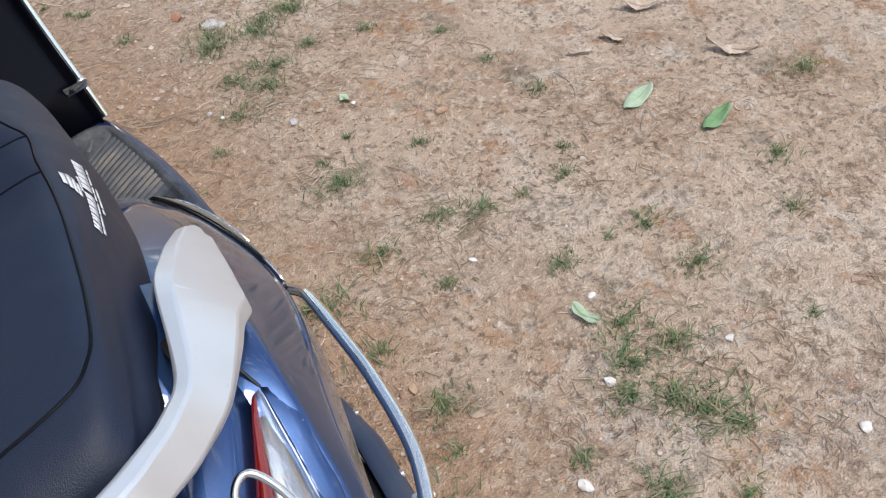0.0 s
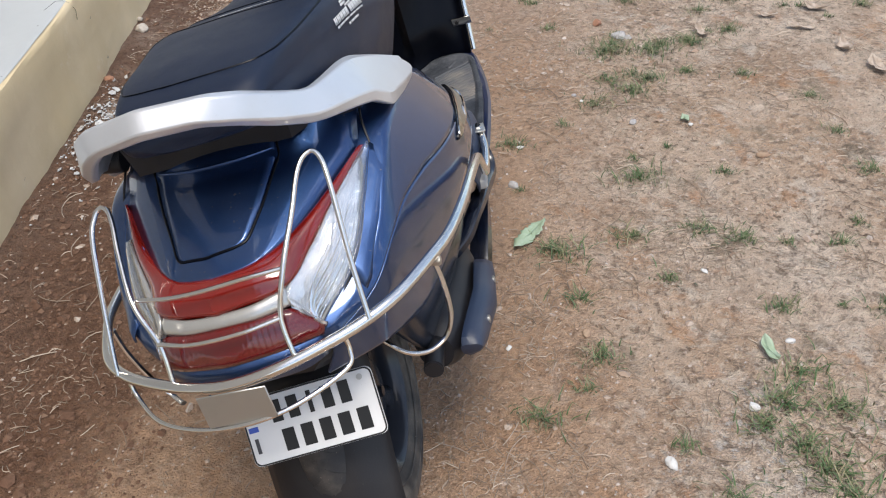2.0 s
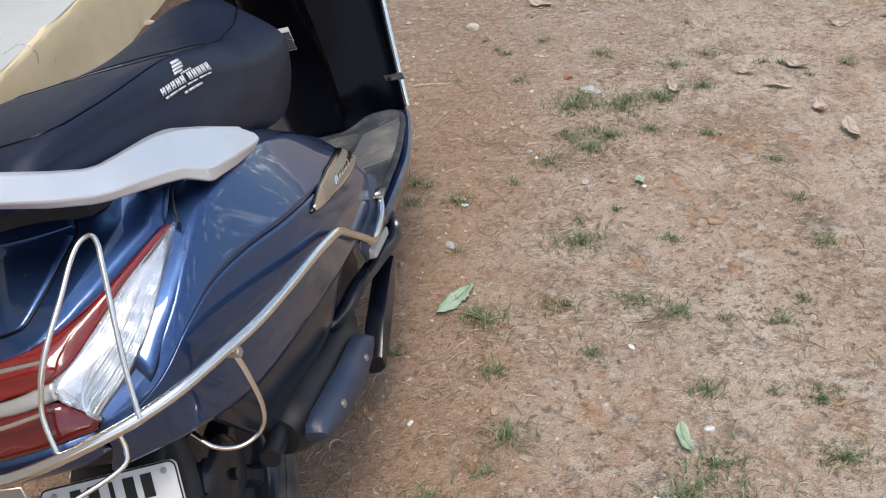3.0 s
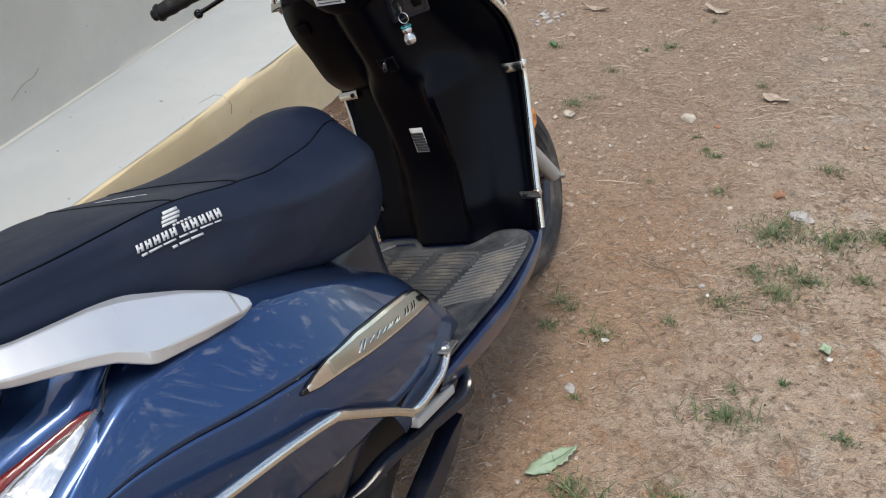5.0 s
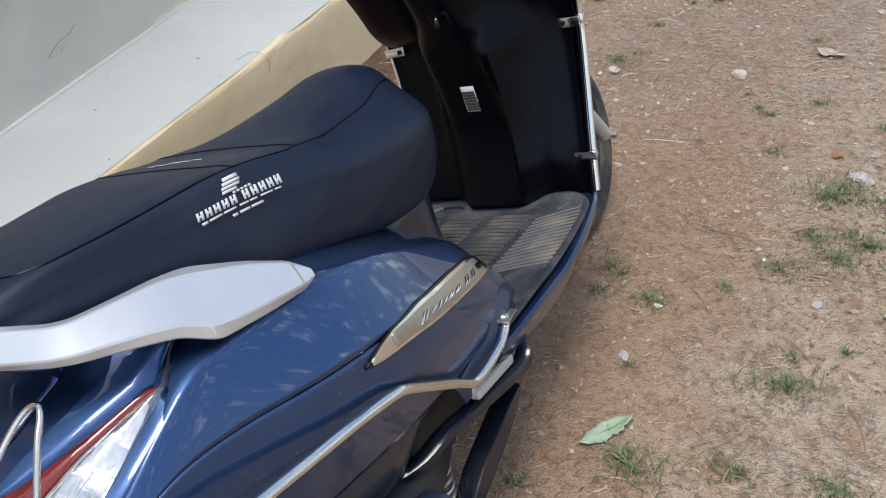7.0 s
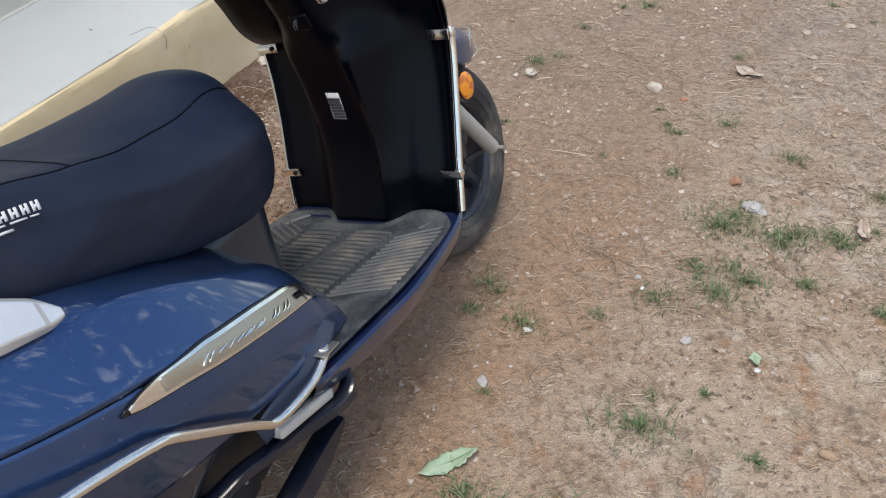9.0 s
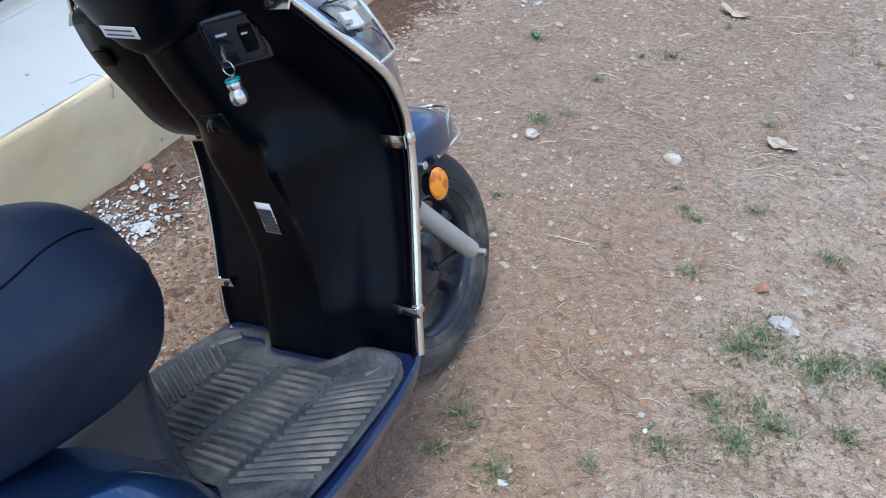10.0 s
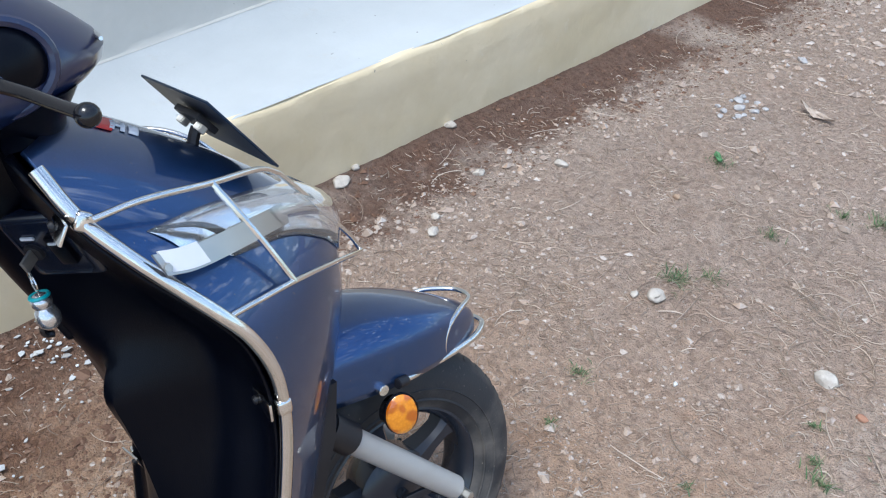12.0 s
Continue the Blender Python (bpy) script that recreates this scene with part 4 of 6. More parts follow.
# rear mudguard flap
rows = []
for y, z, w in ((-0.135, 0.535, 0.088), (-0.118, 0.45, 0.090), (-0.140, 0.385, 0.092), (-0.180, 0.318, 0.094), (-0.222, 0.245, 0.092), (-0.250, 0.175, 0.088), (-0.256, 0.135, 0.078)):
    rows.append([(u * w, y + 0.030 * (abs(u) ** 3), z) for u in np.linspace(-1, 1, 13)])
cols = [curve([r[i] for r in rows], 26) for i in range(13)]
part("rear_mudguard", quads([[c[j] for c in cols] for j in range(26)]), DARK, scooter, "dusty black plastic rear mudguard", thick=0.006)
# arch over the rear wheel
rows = []
for a in np.linspace(radians(35), radians(128), 24):
    rows.append([(x, 0.245 * math.cos(a), 0.219 + 0.245 * math.sin(a) - 0.02 * (abs(x) / 0.07) ** 2) for x in np.linspace(-0.07, 0.07, 9)])
part("inner_mudguard", quads(rows), DARK, scooter, thick=0.005)
part("shock_absorber", rod((-0.10, -0.03, 0.22), (-0.10, -0.05, 0.46), 0.022), DARK, scooter)
part("side_stand", tube([(-0.10, 0.42, 0.25), (-0.17, 0.40, 0.16), (-0.245, 0.38, 0.066), (-0.262, 0.375, 0.060)], 0.010, 10, 16), DARK, scooter)


# -- number plate with its frame; characters as plain bars --
def build_plate():
    upper_right, upper_left, lower_right = Vector((0.117, -0.163, 0.443)), Vector((-0.060, -0.188, 0.446)), Vector((0.121, -0.213, 0.373))
    across = (upper_right - upper_left).normalized()
    n = across.cross(upper_right - lower_right).normalized()
    up = n.cross(across)
    m = Matrix((across, up, n)).transposed().to_4x4()
    m.translation = (upper_left + lower_right) / 2
    h, w = 0.090, 0.182
    rim = []
    for sx, sy, a0 in ((1, 1, 0), (-1, 1, 90), (-1, -1, 180), (1, -1, 270)):
        rim += [(sx * (w / 2 - 0.009) + 0.009 * math.cos(radians(a0 + d)), sy * (h / 2 - 0.009) + 0.009 * math.sin(radians(a0 + d))) for d in (0, 22, 45, 68, 90)]
    net = quads([[m @ Vector((x, y, z)) for x, y in rim] for z in (-0.0015, 0.0015)], ring=True, caps=True)
    plate = part("number_plate", net, PLATE, scooter, "white number plate with black characters in two lines")
    rim = [(x * 0.985, y * 0.97) for x, y in rim]
    part("plate_rim", tube([m @ Vector((x, y, 0.0018)) for x, y in rim], 0.0011, 6, closed=True), INK, plate)
    chars = [(-0.044 + 0.0235 * i, 0.021, 0.0145 if i != 2 else 0.006) for i in range(5)] + [(-0.036 + 0.0255 * i, -0.019, 0.0165) for i in range(5)]
    for x, y, cw in chars:
        part("character_bar", box((cw, 0.029, 0.0012), m @ pose(x, y, 0.0021), 0.0004, 1), INK, plate)
    part("plate_mark", box((0.013, 0.007, 0.001), m @ pose(-0.080, 0.004, 0.002), 0.0003, 1), BLUE_PRINT, plate)
    part("plate_mark", box((0.005, 0.020, 0.001), m @ pose(-0.080, -0.018, 0.002), 0.0003, 1), STICKER_GREY, plate)
    for x in (-0.072, 0.074):
        part("plate_screw", rod(m @ Vector((x, 0.034, 0.001)), m @ Vector((x, 0.034, 0.0045)), 0.004, 12), STEEL, plate)


build_plate()

# -- bright rear guard: main rail, two hoops, cross bars, lower wire, side loop --
rear_guard = new("rear_guard")
rear_guard.parent = scooter
tagged(rear_guard, "polished steel tube crash guard round the tail")
half = [(0.0, -0.277, 0.569), (0.06, -0.268, 0.571), (0.125, -0.245, 0.574), (0.168, -0.222, 0.575), (0.205, -0.188, 0.574), (0.234, -0.135, 0.568), (0.256, -0.075, 0.557), (0.268, 0.02, 0.536), (0.271, 0.11, 0.512),
        (0.272, 0.180, 0.489), (0.271, 0.200, 0.478), (0.268, 0.222, 0.460), (0.256, 0.300, 0.393), (0.252, 0.328, 0.367), (0.250, 0.345, 0.352), (0.248, 0.375, 0.343), (0.246, 0.430, 0.340), (0.243, 0.460, 0.343), (0.238, 0.490, 0.352)]
h = np.array(half)
main = np.vstack([(h * (-1, 1, 1))[:0:-1], h])
part("guard_rail", tube(settled(main), 0.0072, 14, 180), CHROME, rear_guard)
for s in (1, -1):
    hoop = [(0.082, -0.256, 0.575), (0.080, -0.244, 0.604), (0.083, -0.234, 0.625), (0.100, -0.212, 0.664), (0.118, -0.160, 0.700), (0.126, -0.128, 0.720), (0.134, -0.110, 0.730), (0.146, -0.103, 0.733), (0.156, -0.110, 0.727), (0.163, -0.132, 0.708), (0.168, -0.185, 0.640), (0.172, -0.216, 0.594), (0.173, -0.225, 0.578)]
    part("hoop", tube(settled([(s * x, y, z) for x, y, z in hoop]), 0.0031, 10, 60), CHROME, rear_guard)
part("cross_bar", tube(settled([(-0.097, -0.206, 0.664), (-0.05, -0.218, 0.664), (0.0, -0.222, 0.664), (0.05, -0.218, 0.665), (0.100, -0.210, 0.662)]), 0.0027, 10, 30), CHROME, rear_guard)
part("cross_bar", tube(settled([(-0.079, -0.240, 0.621), (-0.04, -0.252, 0.620), (0.0, -0.255, 0.619), (0.04, -0.250, 0.618), (0.082, -0.238, 0.617)]), 0.0027, 10, 30), CHROME, rear_guard)
part("lower_wire", tube(settled([(-0.186, -0.200, 0.563), (-0.180, -0.215, 0.525), (-0.130, -0.262, 0.522), (-0.06, -0.292, 0.525), (0.01, -0.300, 0.527), (0.07, -0.284, 0.527), (0.126, -0.246, 0.528), (0.134, -0.230, 0.540), (0.132, -0.222, 0.566)]), 0.0030, 10, 60), CHROME, rear_guard)
part("guard_plate", box((0.085, 0.0025, 0.042), pose(0.012, -0.292, 0.548, -14, 0, 0), 0.0008, 1), STEEL, rear_guard, "small blank steel plate")
part("foot_loop", tube(settled([(0.236, -0.118, 0.562), (0.238, -0.120, 0.520), (0.232, -0.120, 0.465), (0.216, -0.124, 0.432), (0.192, -0.142, 0.428), (0.165, -0.150, 0.440), (0.138, -0.140, 0.458)]), 0.0047, 12, 40, flat=0.7), CHROME, rear_guard)
part("foot_loop", tube(settled([(-0.236, -0.118, 0.562), (-0.238, -0.120, 0.520), (-0.232, -0.120, 0.465), (-0.216, -0.124, 0.432), (-0.192, -0.142, 0.428)]), 0.0047, 12, 40, flat=0.7), CHROME, rear_guard)
part("clamp_bolt", rod((0.228, -0.118, 0.555), (0.246, -0.120, 0.553), 0.007, 6), STEEL, rear_guard)
part("guard_foot", box((0.024, 0.045, 0.004), pose(0.236, 0.492, 0.3535, -12, 6, 8), 0.0015), STEEL, rear_guard)
part("guard_foot_bolt", rod((0.234, 0.490, 0.354), (0.2345, 0.4895, 0.362), 0.0085, 8), CHROME, rear_guard)

# -- seat --
SEAT = [  # y, top, seam (x, z), widest (x, z), foot (x, z)
    (-0.104, 0.805, (0.040, 0.802), (0.060, 0.793), (0.050, 0.781)),
    (-0.092, 0.819, (0.076, 0.814), (0.098, 0.799), (0.086, 0.775)),
    (-0.060, 0.829, (0.100, 0.823), (0.114, 0.797), (0.108, 0.766)),
    (0.000, 0.830, (0.117, 0.822), (0.128, 0.787), (0.123, 0.746)),
    (0.080, 0.820, (0.129, 0.812), (0.141, 0.771), (0.137, 0.705)),
    (0.170, 0.805, (0.141, 0.799), (0.158, 0.751), (0.149, 0.670)),
    (0.240, 0.786, (0.144, 0.781), (0.165, 0.729), (0.152, 0.645)),
    (0.300, 0.768, (0.145, 0.761), (0.169, 0.706), (0.149, 0.622)),
    (0.340, 0.760, (0.142, 0.750), (0.168, 0.692), (0.145, 0.606)),
    (0.420, 0.753, (0.128, 0.723), (0.163, 0.658), (0.130, 0.566)),
    (0.520, 0.749, (0.109, 0.710), (0.155, 0.636), (0.105, 0.530)),
    (0.600, 0.749, (0.087, 0.708), (0.139, 0.618), (0.086, 0.511)),
    (0.665, 0.723, (0.056, 0.687), (0.100, 0.605), (0.065, 0.511)),
    (0.708, 0.675, (0.030, 0.649), (0.058, 0.597), (0.038, 0.529)),
    (0.730, 0.627, (0.008, 0.611), (0.020, 0.585), (0.015, 0.550)),
]


def seat_ring(i):
    y, top, seam, wide, foot = SEAT[i]
    r = [(0, top), (seam[0] * 0.55, top - (top - seam[1]) * 0.22), seam, (wide[0] * 0.985, (seam[1] * 0.42 + wide[1] * 0.58)), wide, ((wide[0] + foot[0]) / 2 + 0.008, (wide[1] + foot[1]) / 2), foot, (foot[0] * 0.5, foot[1] - 0.004)]
    full = [(x + 0.006, y, z) for x, z in r]
    slim = float(np.interp(y, (0.0, 0.25, 0.55), (0.84, 0.90, 1.0)))  # leaner on the wall side
    return full + [(0.006, y, foot[1] - 0.005)] + [(0.006 - (x - 0.006) * slim, yy, z) for x, yy, z in full[:0:-1]]


SEAT_ROWS = np.array([settled(curve(seat_ring(i), 64, True)) for i in range(len(SEAT))])
SEAT_NET = np.array([curve(SEAT_ROWS[:, j], 84) for j in range(64)]).transpose(1, 0, 2)


def seat_at(y, j):
    """A place on the seat's skin: at that y, j of 64 steps round from the top over the right side."""
    line = np.array([[np.interp(f, range(64), SEAT_NET[i][:, k]) for k in range(3)] for i in range(84) for f in (j,)])
    return np.array([np.interp(y, line[:, 1], line[:, k]) for k in range(3)])


def seat_out(y, j, d):
    a, b, c = seat_at(y, j), seat_at(y + 0.006, j), seat_at(y, j + 0.4)
    n = np.cross(c - a, b - a)
    n /= np.linalg.norm(n)
    if n[0] * (1 if j < 32 else -1) < -0.05:
        n = -n
    return a + n * d


seat = part("seat", quads(list(SEAT_NET), ring=True, caps=True), VINYL, scooter, "black vinyl two-step seat with stitched seams")


def seat_top(y, j, lift=0.0):
    """A place on the seat's top, j steps to the right (left when negative)."""
    p = seat_at(y, abs(j))
    q = seat_at(y, 64 - abs(j)) if j < -0.5 else p
    return np.array((q[0] if j >= 0 or j < -0.5 else 0.012 - p[0], q[1], q[2] + lift))


EDGE_SEAM = [(0.674, 7.5), (0.60, 7.5), (0.52, 7.5), (0.453, 7.25), (0.384, 7.5), (0.328, 7.75), (0.271, 7.6), (0.224, 7.75), (0.171, 8.0), (0.131, 8.25), (0.062, 8.5), (0.030, 8.45), (-0.004, 8.2), (-0.024, 7.5), (-0.036, 6.6), (-0.043, 5.0), (-0.048, 2.75), (-0.050, 1.2), (-0.051, 0.0)]
edge = [tuple(q) for q in curve([(y, j, 0) for y, j in EDGE_SEAM], 80)]
edge += [(y, -j, 0) for y, j, _ in edge[-2::-1]]
part("seam", tube([seat_top(y, j) for y, j, _ in edge], 0.0014, 6), BLACK, seat)
for y0, j0 in ((0.328, 7.75), (0.224, 7.75)):
    part("seam", tube([seat_top(y0, j) for j in np.linspace(-j0, j0, 31)], 0.0014, 6), BLACK, seat)


def seat_print(name, y0, y1, top, low, lean=0.0, ny=3, nj=3):
    """A printed bar on the right flank between two lines given as the steps round at y 0.138 and 0.271."""
    rows = []
    for y in np.linspace(y0, y1, ny):
        f = (y - 0.138) / 0.133
        a, b = top[0] + (top[1] - top[0]) * f, low[0] + (low[1] - low[0]) * f
        rows.append([seat_out(y + lean * (0.5 - g), a + (b - a) * g, 0.0012) for g in np.linspace(0, 1, nj)])
    return part(name, quads(rows), WHITE_PRINT, seat, thick=0.0006)


# printed lettering on the flank as plain white bars: a bold line, two fine lines and a winged mark above
for y0, w in ((0.1385, 0.0085), (0.1500, 0.0080), (0.1610, 0.0085), (0.1725, 0.0085), (0.1840, 0.0085), (0.2020, 0.0090), (0.2145, 0.0095), (0.2275, 0.0090), (0.2400, 0.0085), (0.2520, 0.0090)):
    seat_print("print_bar", y0, y0 + w * 0.36, (12.2, 10.7), (14.3, 12.25), 0.003)
    seat_print("print_bar", y0 + w * 0.62, y0 + w, (12.2, 10.7), (14.3, 12.25), 0.003)
    seat_print("print_bar", y0 + w * 0.30, y0 + w * 0.68, (12.9, 11.2), (13.5, 11.7), 0.003)
for y0, y1 in ((0.134, 0.1415), (0.1435, 0.1610), (0.1630, 0.1800), (0.1850, 0.1980), (0.2000, 0.2110), (0.2160, 0.2350), (0.2380, 0.2480)):
    seat_print("print_bar", y0 + 0.006, y1 + 0.006, (14.95, 12.65), (15.5, 13.05))
for y0, y1 in ((0.177, 0.184), (0.187, 0.202), (0.204, 0.222)):
    seat_print("print_bar", y0, y1, (16.2, 14.2), (16.75, 14.6))
for y0, y1, a, b in ((0.192, 0.214, 8.95, 9.45), (0.187, 0.213, 9.55, 9.95), (0.183, 0.209, 10.05, 10.45), (0.181, 0.202, 10.55, 10.95)):
    seat_print("print_mark", y0, y1, (a + 0.45, a - 0.45), (b + 0.45, b - 0.45), 0.002, 4, 2)
for k in range(5):
    seat_print("print_mark", 0.193 + 0.0058 * k, 0.197 + 0.0058 * k, (11.85, 10.2), (12.2, 10.55))
for j0, j1, y0, y1 in ((-2.6, -1.9, 0.252, 0.2545), (-2.2, -1.5, 0.2565, 0.2590), (-1.5, -0.9, 0.2550, 0.2580), (-1.0, -0.2, 0.2590, 0.2625), (-0.4, 0.2, 0.2635, 0.2660), (0.0, 0.9, 0.2660, 0.2690), (0.8, 1.7, 0.2710, 0.2735)):
    part("stitched_mark", quads([[seat_top(y, j, 0.0012) for j in np.linspace(j0, j1, 3)] for y in (y0, y1)]), WHITE_PRINT, seat, thick=0.0005)

# -- silver grab rail round the back of the seat: upper edge, lower edge --
RAIL = [
    ((0.214, 0.198, 0.662), (0.220, 0.195, 0.650)), ((0.206, 0.184, 0.684), (0.221, 0.178, 0.648)), ((0.188, 0.140, 0.716), (0.221, 0.118, 0.662)),
    ((0.172, 0.090, 0.746), (0.218, 0.050, 0.681)), ((0.168, 0.074, 0.752), (0.213, 0.036, 0.694)), ((0.164, 0.050, 0.759), (0.207, 0.020, 0.709)),
    ((0.160, 0.022, 0.765), (0.198, -0.006, 0.722)), ((0.155, -0.010, 0.772), (0.184, -0.034, 0.734)), ((0.150, -0.036, 0.778), (0.168, -0.062, 0.745)),
    ((0.144, -0.052, 0.785), (0.154, -0.078, 0.753)), ((0.128, -0.082, 0.806), (0.128, -0.108, 0.775)), ((0.103, -0.114, 0.832), (0.093, -0.138, 0.804)),
    ((0.078, -0.132, 0.846), (0.064, -0.154, 0.820)), ((0.0, -0.142, 0.854), (0.0, -0.166, 0.828)),
]
top = both([a for a, b in RAIL])
low = both([b for a, b in RAIL])

def crisp(line, at, n):
    """Straight runs with small rounded corners."""
    u = np.linspace(0, at[-1], n)
    p = np.array([np.interp(u, at, line[:, k]) for k in range(3)]).T
    for _ in range(1):
        p[1:-1] = (p[:-2] + 2 * p[1:-1] + p[2:]) / 4
    return p


top, low = settled(top), settled(low)
run = np.concatenate([[0], np.cumsum(np.linalg.norm(np.diff((top + low) / 2, axis=0), axis=1))])
top, low = crisp(top, run, 150), crisp(low, run, 150)
rows = []
for i in range(150):
    t, b = top[i], low[i]
    fwd = top[min(i + 1, 149)] - top[max(i - 1, 0)]
    w = b - t
    n = np.cross(fwd, w)
    n /= np.linalg.norm(n)
    th = 0.010 if 3 < i < 146 else 0.006
    sec = [t, t + w * 0.15 + n * th, t + w * 0.5 + n * th * 1.06, t + w * 0.86 + n * th, b, t + w * 0.9 - n * th * 0.85, t + w * 0.45 - n * th, t + w * 0.08 - n * th * 0.8]
    rows.append(np.array(sec))
part("grab_rail", quads(rows, ring=True, caps=True), SILVER, scooter, "silver painted alloy grab rail", sharp=24, bevel=0.002)
for s in (1, -1):
    part("rail_mount", rod((s * 0.150, 0.03, 0.715), (s * 0.185, 0.03, 0.722), 0.018), DARK, scooter)
rows = []
for y, w, z0, z1 in ((-0.030, 0.105, 0.716, 0.772), (0.0, 0.125, 0.712, 0.755), (0.08, 0.140, 0.668, 0.720), (0.2, 0.140, 0.640, 0.690)):
    rows.append([(w, y, z0), (w + 0.006, y, z1), (-w - 0.006, y, z1), (-w, y, z0)])
part("seat_base", quads(rows, ring=True, caps=True), DARK, scooter)

# -- badge on the flank --
BADGE_Y = (0.172, 0.200, 0.235, 0.310, 0.412, 0.500, 0.528, 0.545)
BADGE_TOP = (2.30, 2.11, 1.92, 1.74, 1.62, 1.53, 1.55, 1.72)
BADGE_LOW = (2.33, 2.39, 2.41, 2.40, 2.31, 2.23, 2.18, 2.02)


def badge_k(y):
    """Upper and lower edge of the badge at y."""
    return float(np.interp(y, BADGE_Y, BADGE_TOP)), float(np.interp(y, BADGE_Y, BADGE_LOW))


def badge_net(inset, lift, y0, y1):
    rows = []
    for y in np.linspace(y0, y1, 40):
        k0, k1 = badge_k(y)
        k0, k1 = k0 + inset, k1 - inset
        rows.append([side_point(y, k0 + (k1 - k0) * f) + side_normal(y, k0 + (k1 - k0) * f) * d for f, d in ((0, 0.0), (0.04, lift), (0.2, lift), (0.4, lift), (0.6, lift), (0.8, lift), (0.96, lift), (1, 0.0))])
    return quads(rows)


badge = part("badge", badge_net(0.0, 0.0042, 0.172, 0.545), BLACK_GLOSS, scooter, "champagne-silver model badge in a dark bezel", thick=0.002)
part("badge_face", badge_net(0.028, 0.0062, 0.182, 0.536), CHROME, badge, thick=0.0015)
part("badge_field", badge_net(0.085, 0.0072, 0.230, 0.515), BADGE, badge, thick=0.001)
for y0, tall in ((0.288, 0.15), (0.298, 0.15), (0.316, 0.09), (0.334, 0.12), (0.350, 0.09), (0.364, 0.09), (0.372, 0.09), (0.388, 0.09), (0.396, 0.09), (0.424, 0.13), (0.434, 0.13), (0.450, 0.13), (0.460, 0.13)):
    k0, k1 = badge_k(y0)
    m = (k0 + k1) / 2
    line = [side_point(y0 + e, m + d) + side_normal(y0, m) * 0.0086 for d, e in ((-tall, 0.018), (0.0, 0.009), (tall, 0.0))]
    part("badge_relief", tube(line, [0.0012, 0.0020, 0.0012], 6), CHROME, badge)
rows = []
for y in np.linspace(0.492, 0.512, 6):
    k0, k1 = badge_k(y)
    m = k0 + (k1 - k0) * 0.42
    rows.append([side_point(y, m + d) + side_normal(y, m) * 0.0096 for d in (-0.07, 0.07)])
part("badge_slot", quads(rows), BLACK, badge, thick=0.001)
# grey plastic gusset between the side cover and the footboard
left = curve([(0.224, 0.530, 0.380), (0.231, 0.495, 0.384), (0.236, 0.452, 0.378), (0.238, 0.410, 0.366), (0.239, 0.330, 0.352)], 20)
right = curve([(0.236, 0.540, 0.362), (0.244, 0.512, 0.352), (0.245, 0.480, 0.334), (0.243, 0.430, 0.316), (0.240, 0.335, 0.318)], 20)
part("step_gusset", quads([[a + (b - a) * f + np.array((0.002 * math.sin(math.pi * f) - 0.011, 0, 0)) for f in np.linspace(0, 1, 7)] for a, b in zip(left, right)]), PAD, scooter, "blue-grey plastic gusset above the foot peg", thick=0.003)
part("foot_peg", box((0.020, 0.130, 0.018), pose(0.228, 0.416, 0.300, -17, 4, 4), 0.006, 3), PEG, scooter, "folded pale alloy pillion foot peg")
rows = []
for y, x, z0, z1 in ((0.190, 0.150, 0.275, 0.300), (0.240, 0.188, 0.280, 0.304), (0.290, 0.208, 0.290, 0.314), (0.350, 0.216, 0.276, 0.302), (0.424, 0.222, 0.256, 0.284), (0.480, 0.226, 0.242, 0.268), (0.508, 0.228, 0.246, 0.276), (0.522, 0.222, 0.268, 0.300)):
    rows.append([(x - 0.008, y, z0 + 0.004), (x + 0.006, y, z0), (x + 0.016, y, z0 + 0.006), (x + 0.017, y, z1 - 0.006), (x + 0.008, y, z1), (x - 0.008, y, z1 - 0.003)])
cols = [curve(np.array([r[k] for r in rows]), 28) for k in range(6)]
part("peg_arm", quads([[c[q] for c in cols] for q in range(28)], ring=True, caps=True), PANEL, scooter, "dark blue-grey footrest arm", sharp=50)

# -- floorboard with rubber mat --
rows = []
for y, x, zt, zb in ((0.44, 0.246, 0.338, 0.292), (0.47, 0.251, 0.334, 0.285), (0.59, 0.250, 0.317, 0.258), (0.70, 0.246, 0.300, 0.243), (0.80, 0.236, 0.291, 0.236), (0.90, 0.219, 0.285, 0.228), (0.965, 0.203, 0.283, 0.224), (1.00, 0.180, 0.285, 0.235)):
    r = [(x - 0.005, zt - 0.003), (x, zt - 0.009), (x - 0.008, (zt + zb) / 2), (x - 0.020, zb + 0.006), (x - 0.04, zb)]
    rows.append([(a, y, z) for a, z in r] + [(-a, y, z) for a, z in r[::-1]])
part("floorboard", quads([curve(np.array([r[i] for r in rows]), 40) for i in range(10)] + [curve(np.array([r[0] for r in rows]), 40)]), BLUE_SHADED, scooter, "blue floorboard edge, shaded to navy in its colour, scuffed and dusty")


def floor_z(y):
    return float(np.interp(y, (0.44, 0.59, 0.70, 0.80, 0.90, 1.0), (0.340, 0.319, 0.300, 0.287, 0.275, 0.269)))


def mat_edge(y):
    """Half width of the mat at y."""
    return float(np.interp(y, (0.46, 0.55, 0.65, 0.75, 0.85, 0.92, 0.955), (0.243, 0.241, 0.237, 0.229, 0.217, 0.206, 0.196)))


def smooth(a, b, v):
    t = min(max((v - a) / (b - a), 0.0), 1.0)
    return t * t * (3 - 2 * t)


def mat_front(x):
    a = abs(x)
    tip = 0.956 if x < 0 else 0.954
    if a < 0.13:
        return 0.908 + (tip - 0.908) * smooth(0.045, 0.105, a)
    t = min(max((a - 0.150) / 0.056, 0.0), 1.0)
    return tip - 0.045 * (1 - math.sqrt(max(1 - t * t, 0.0)))


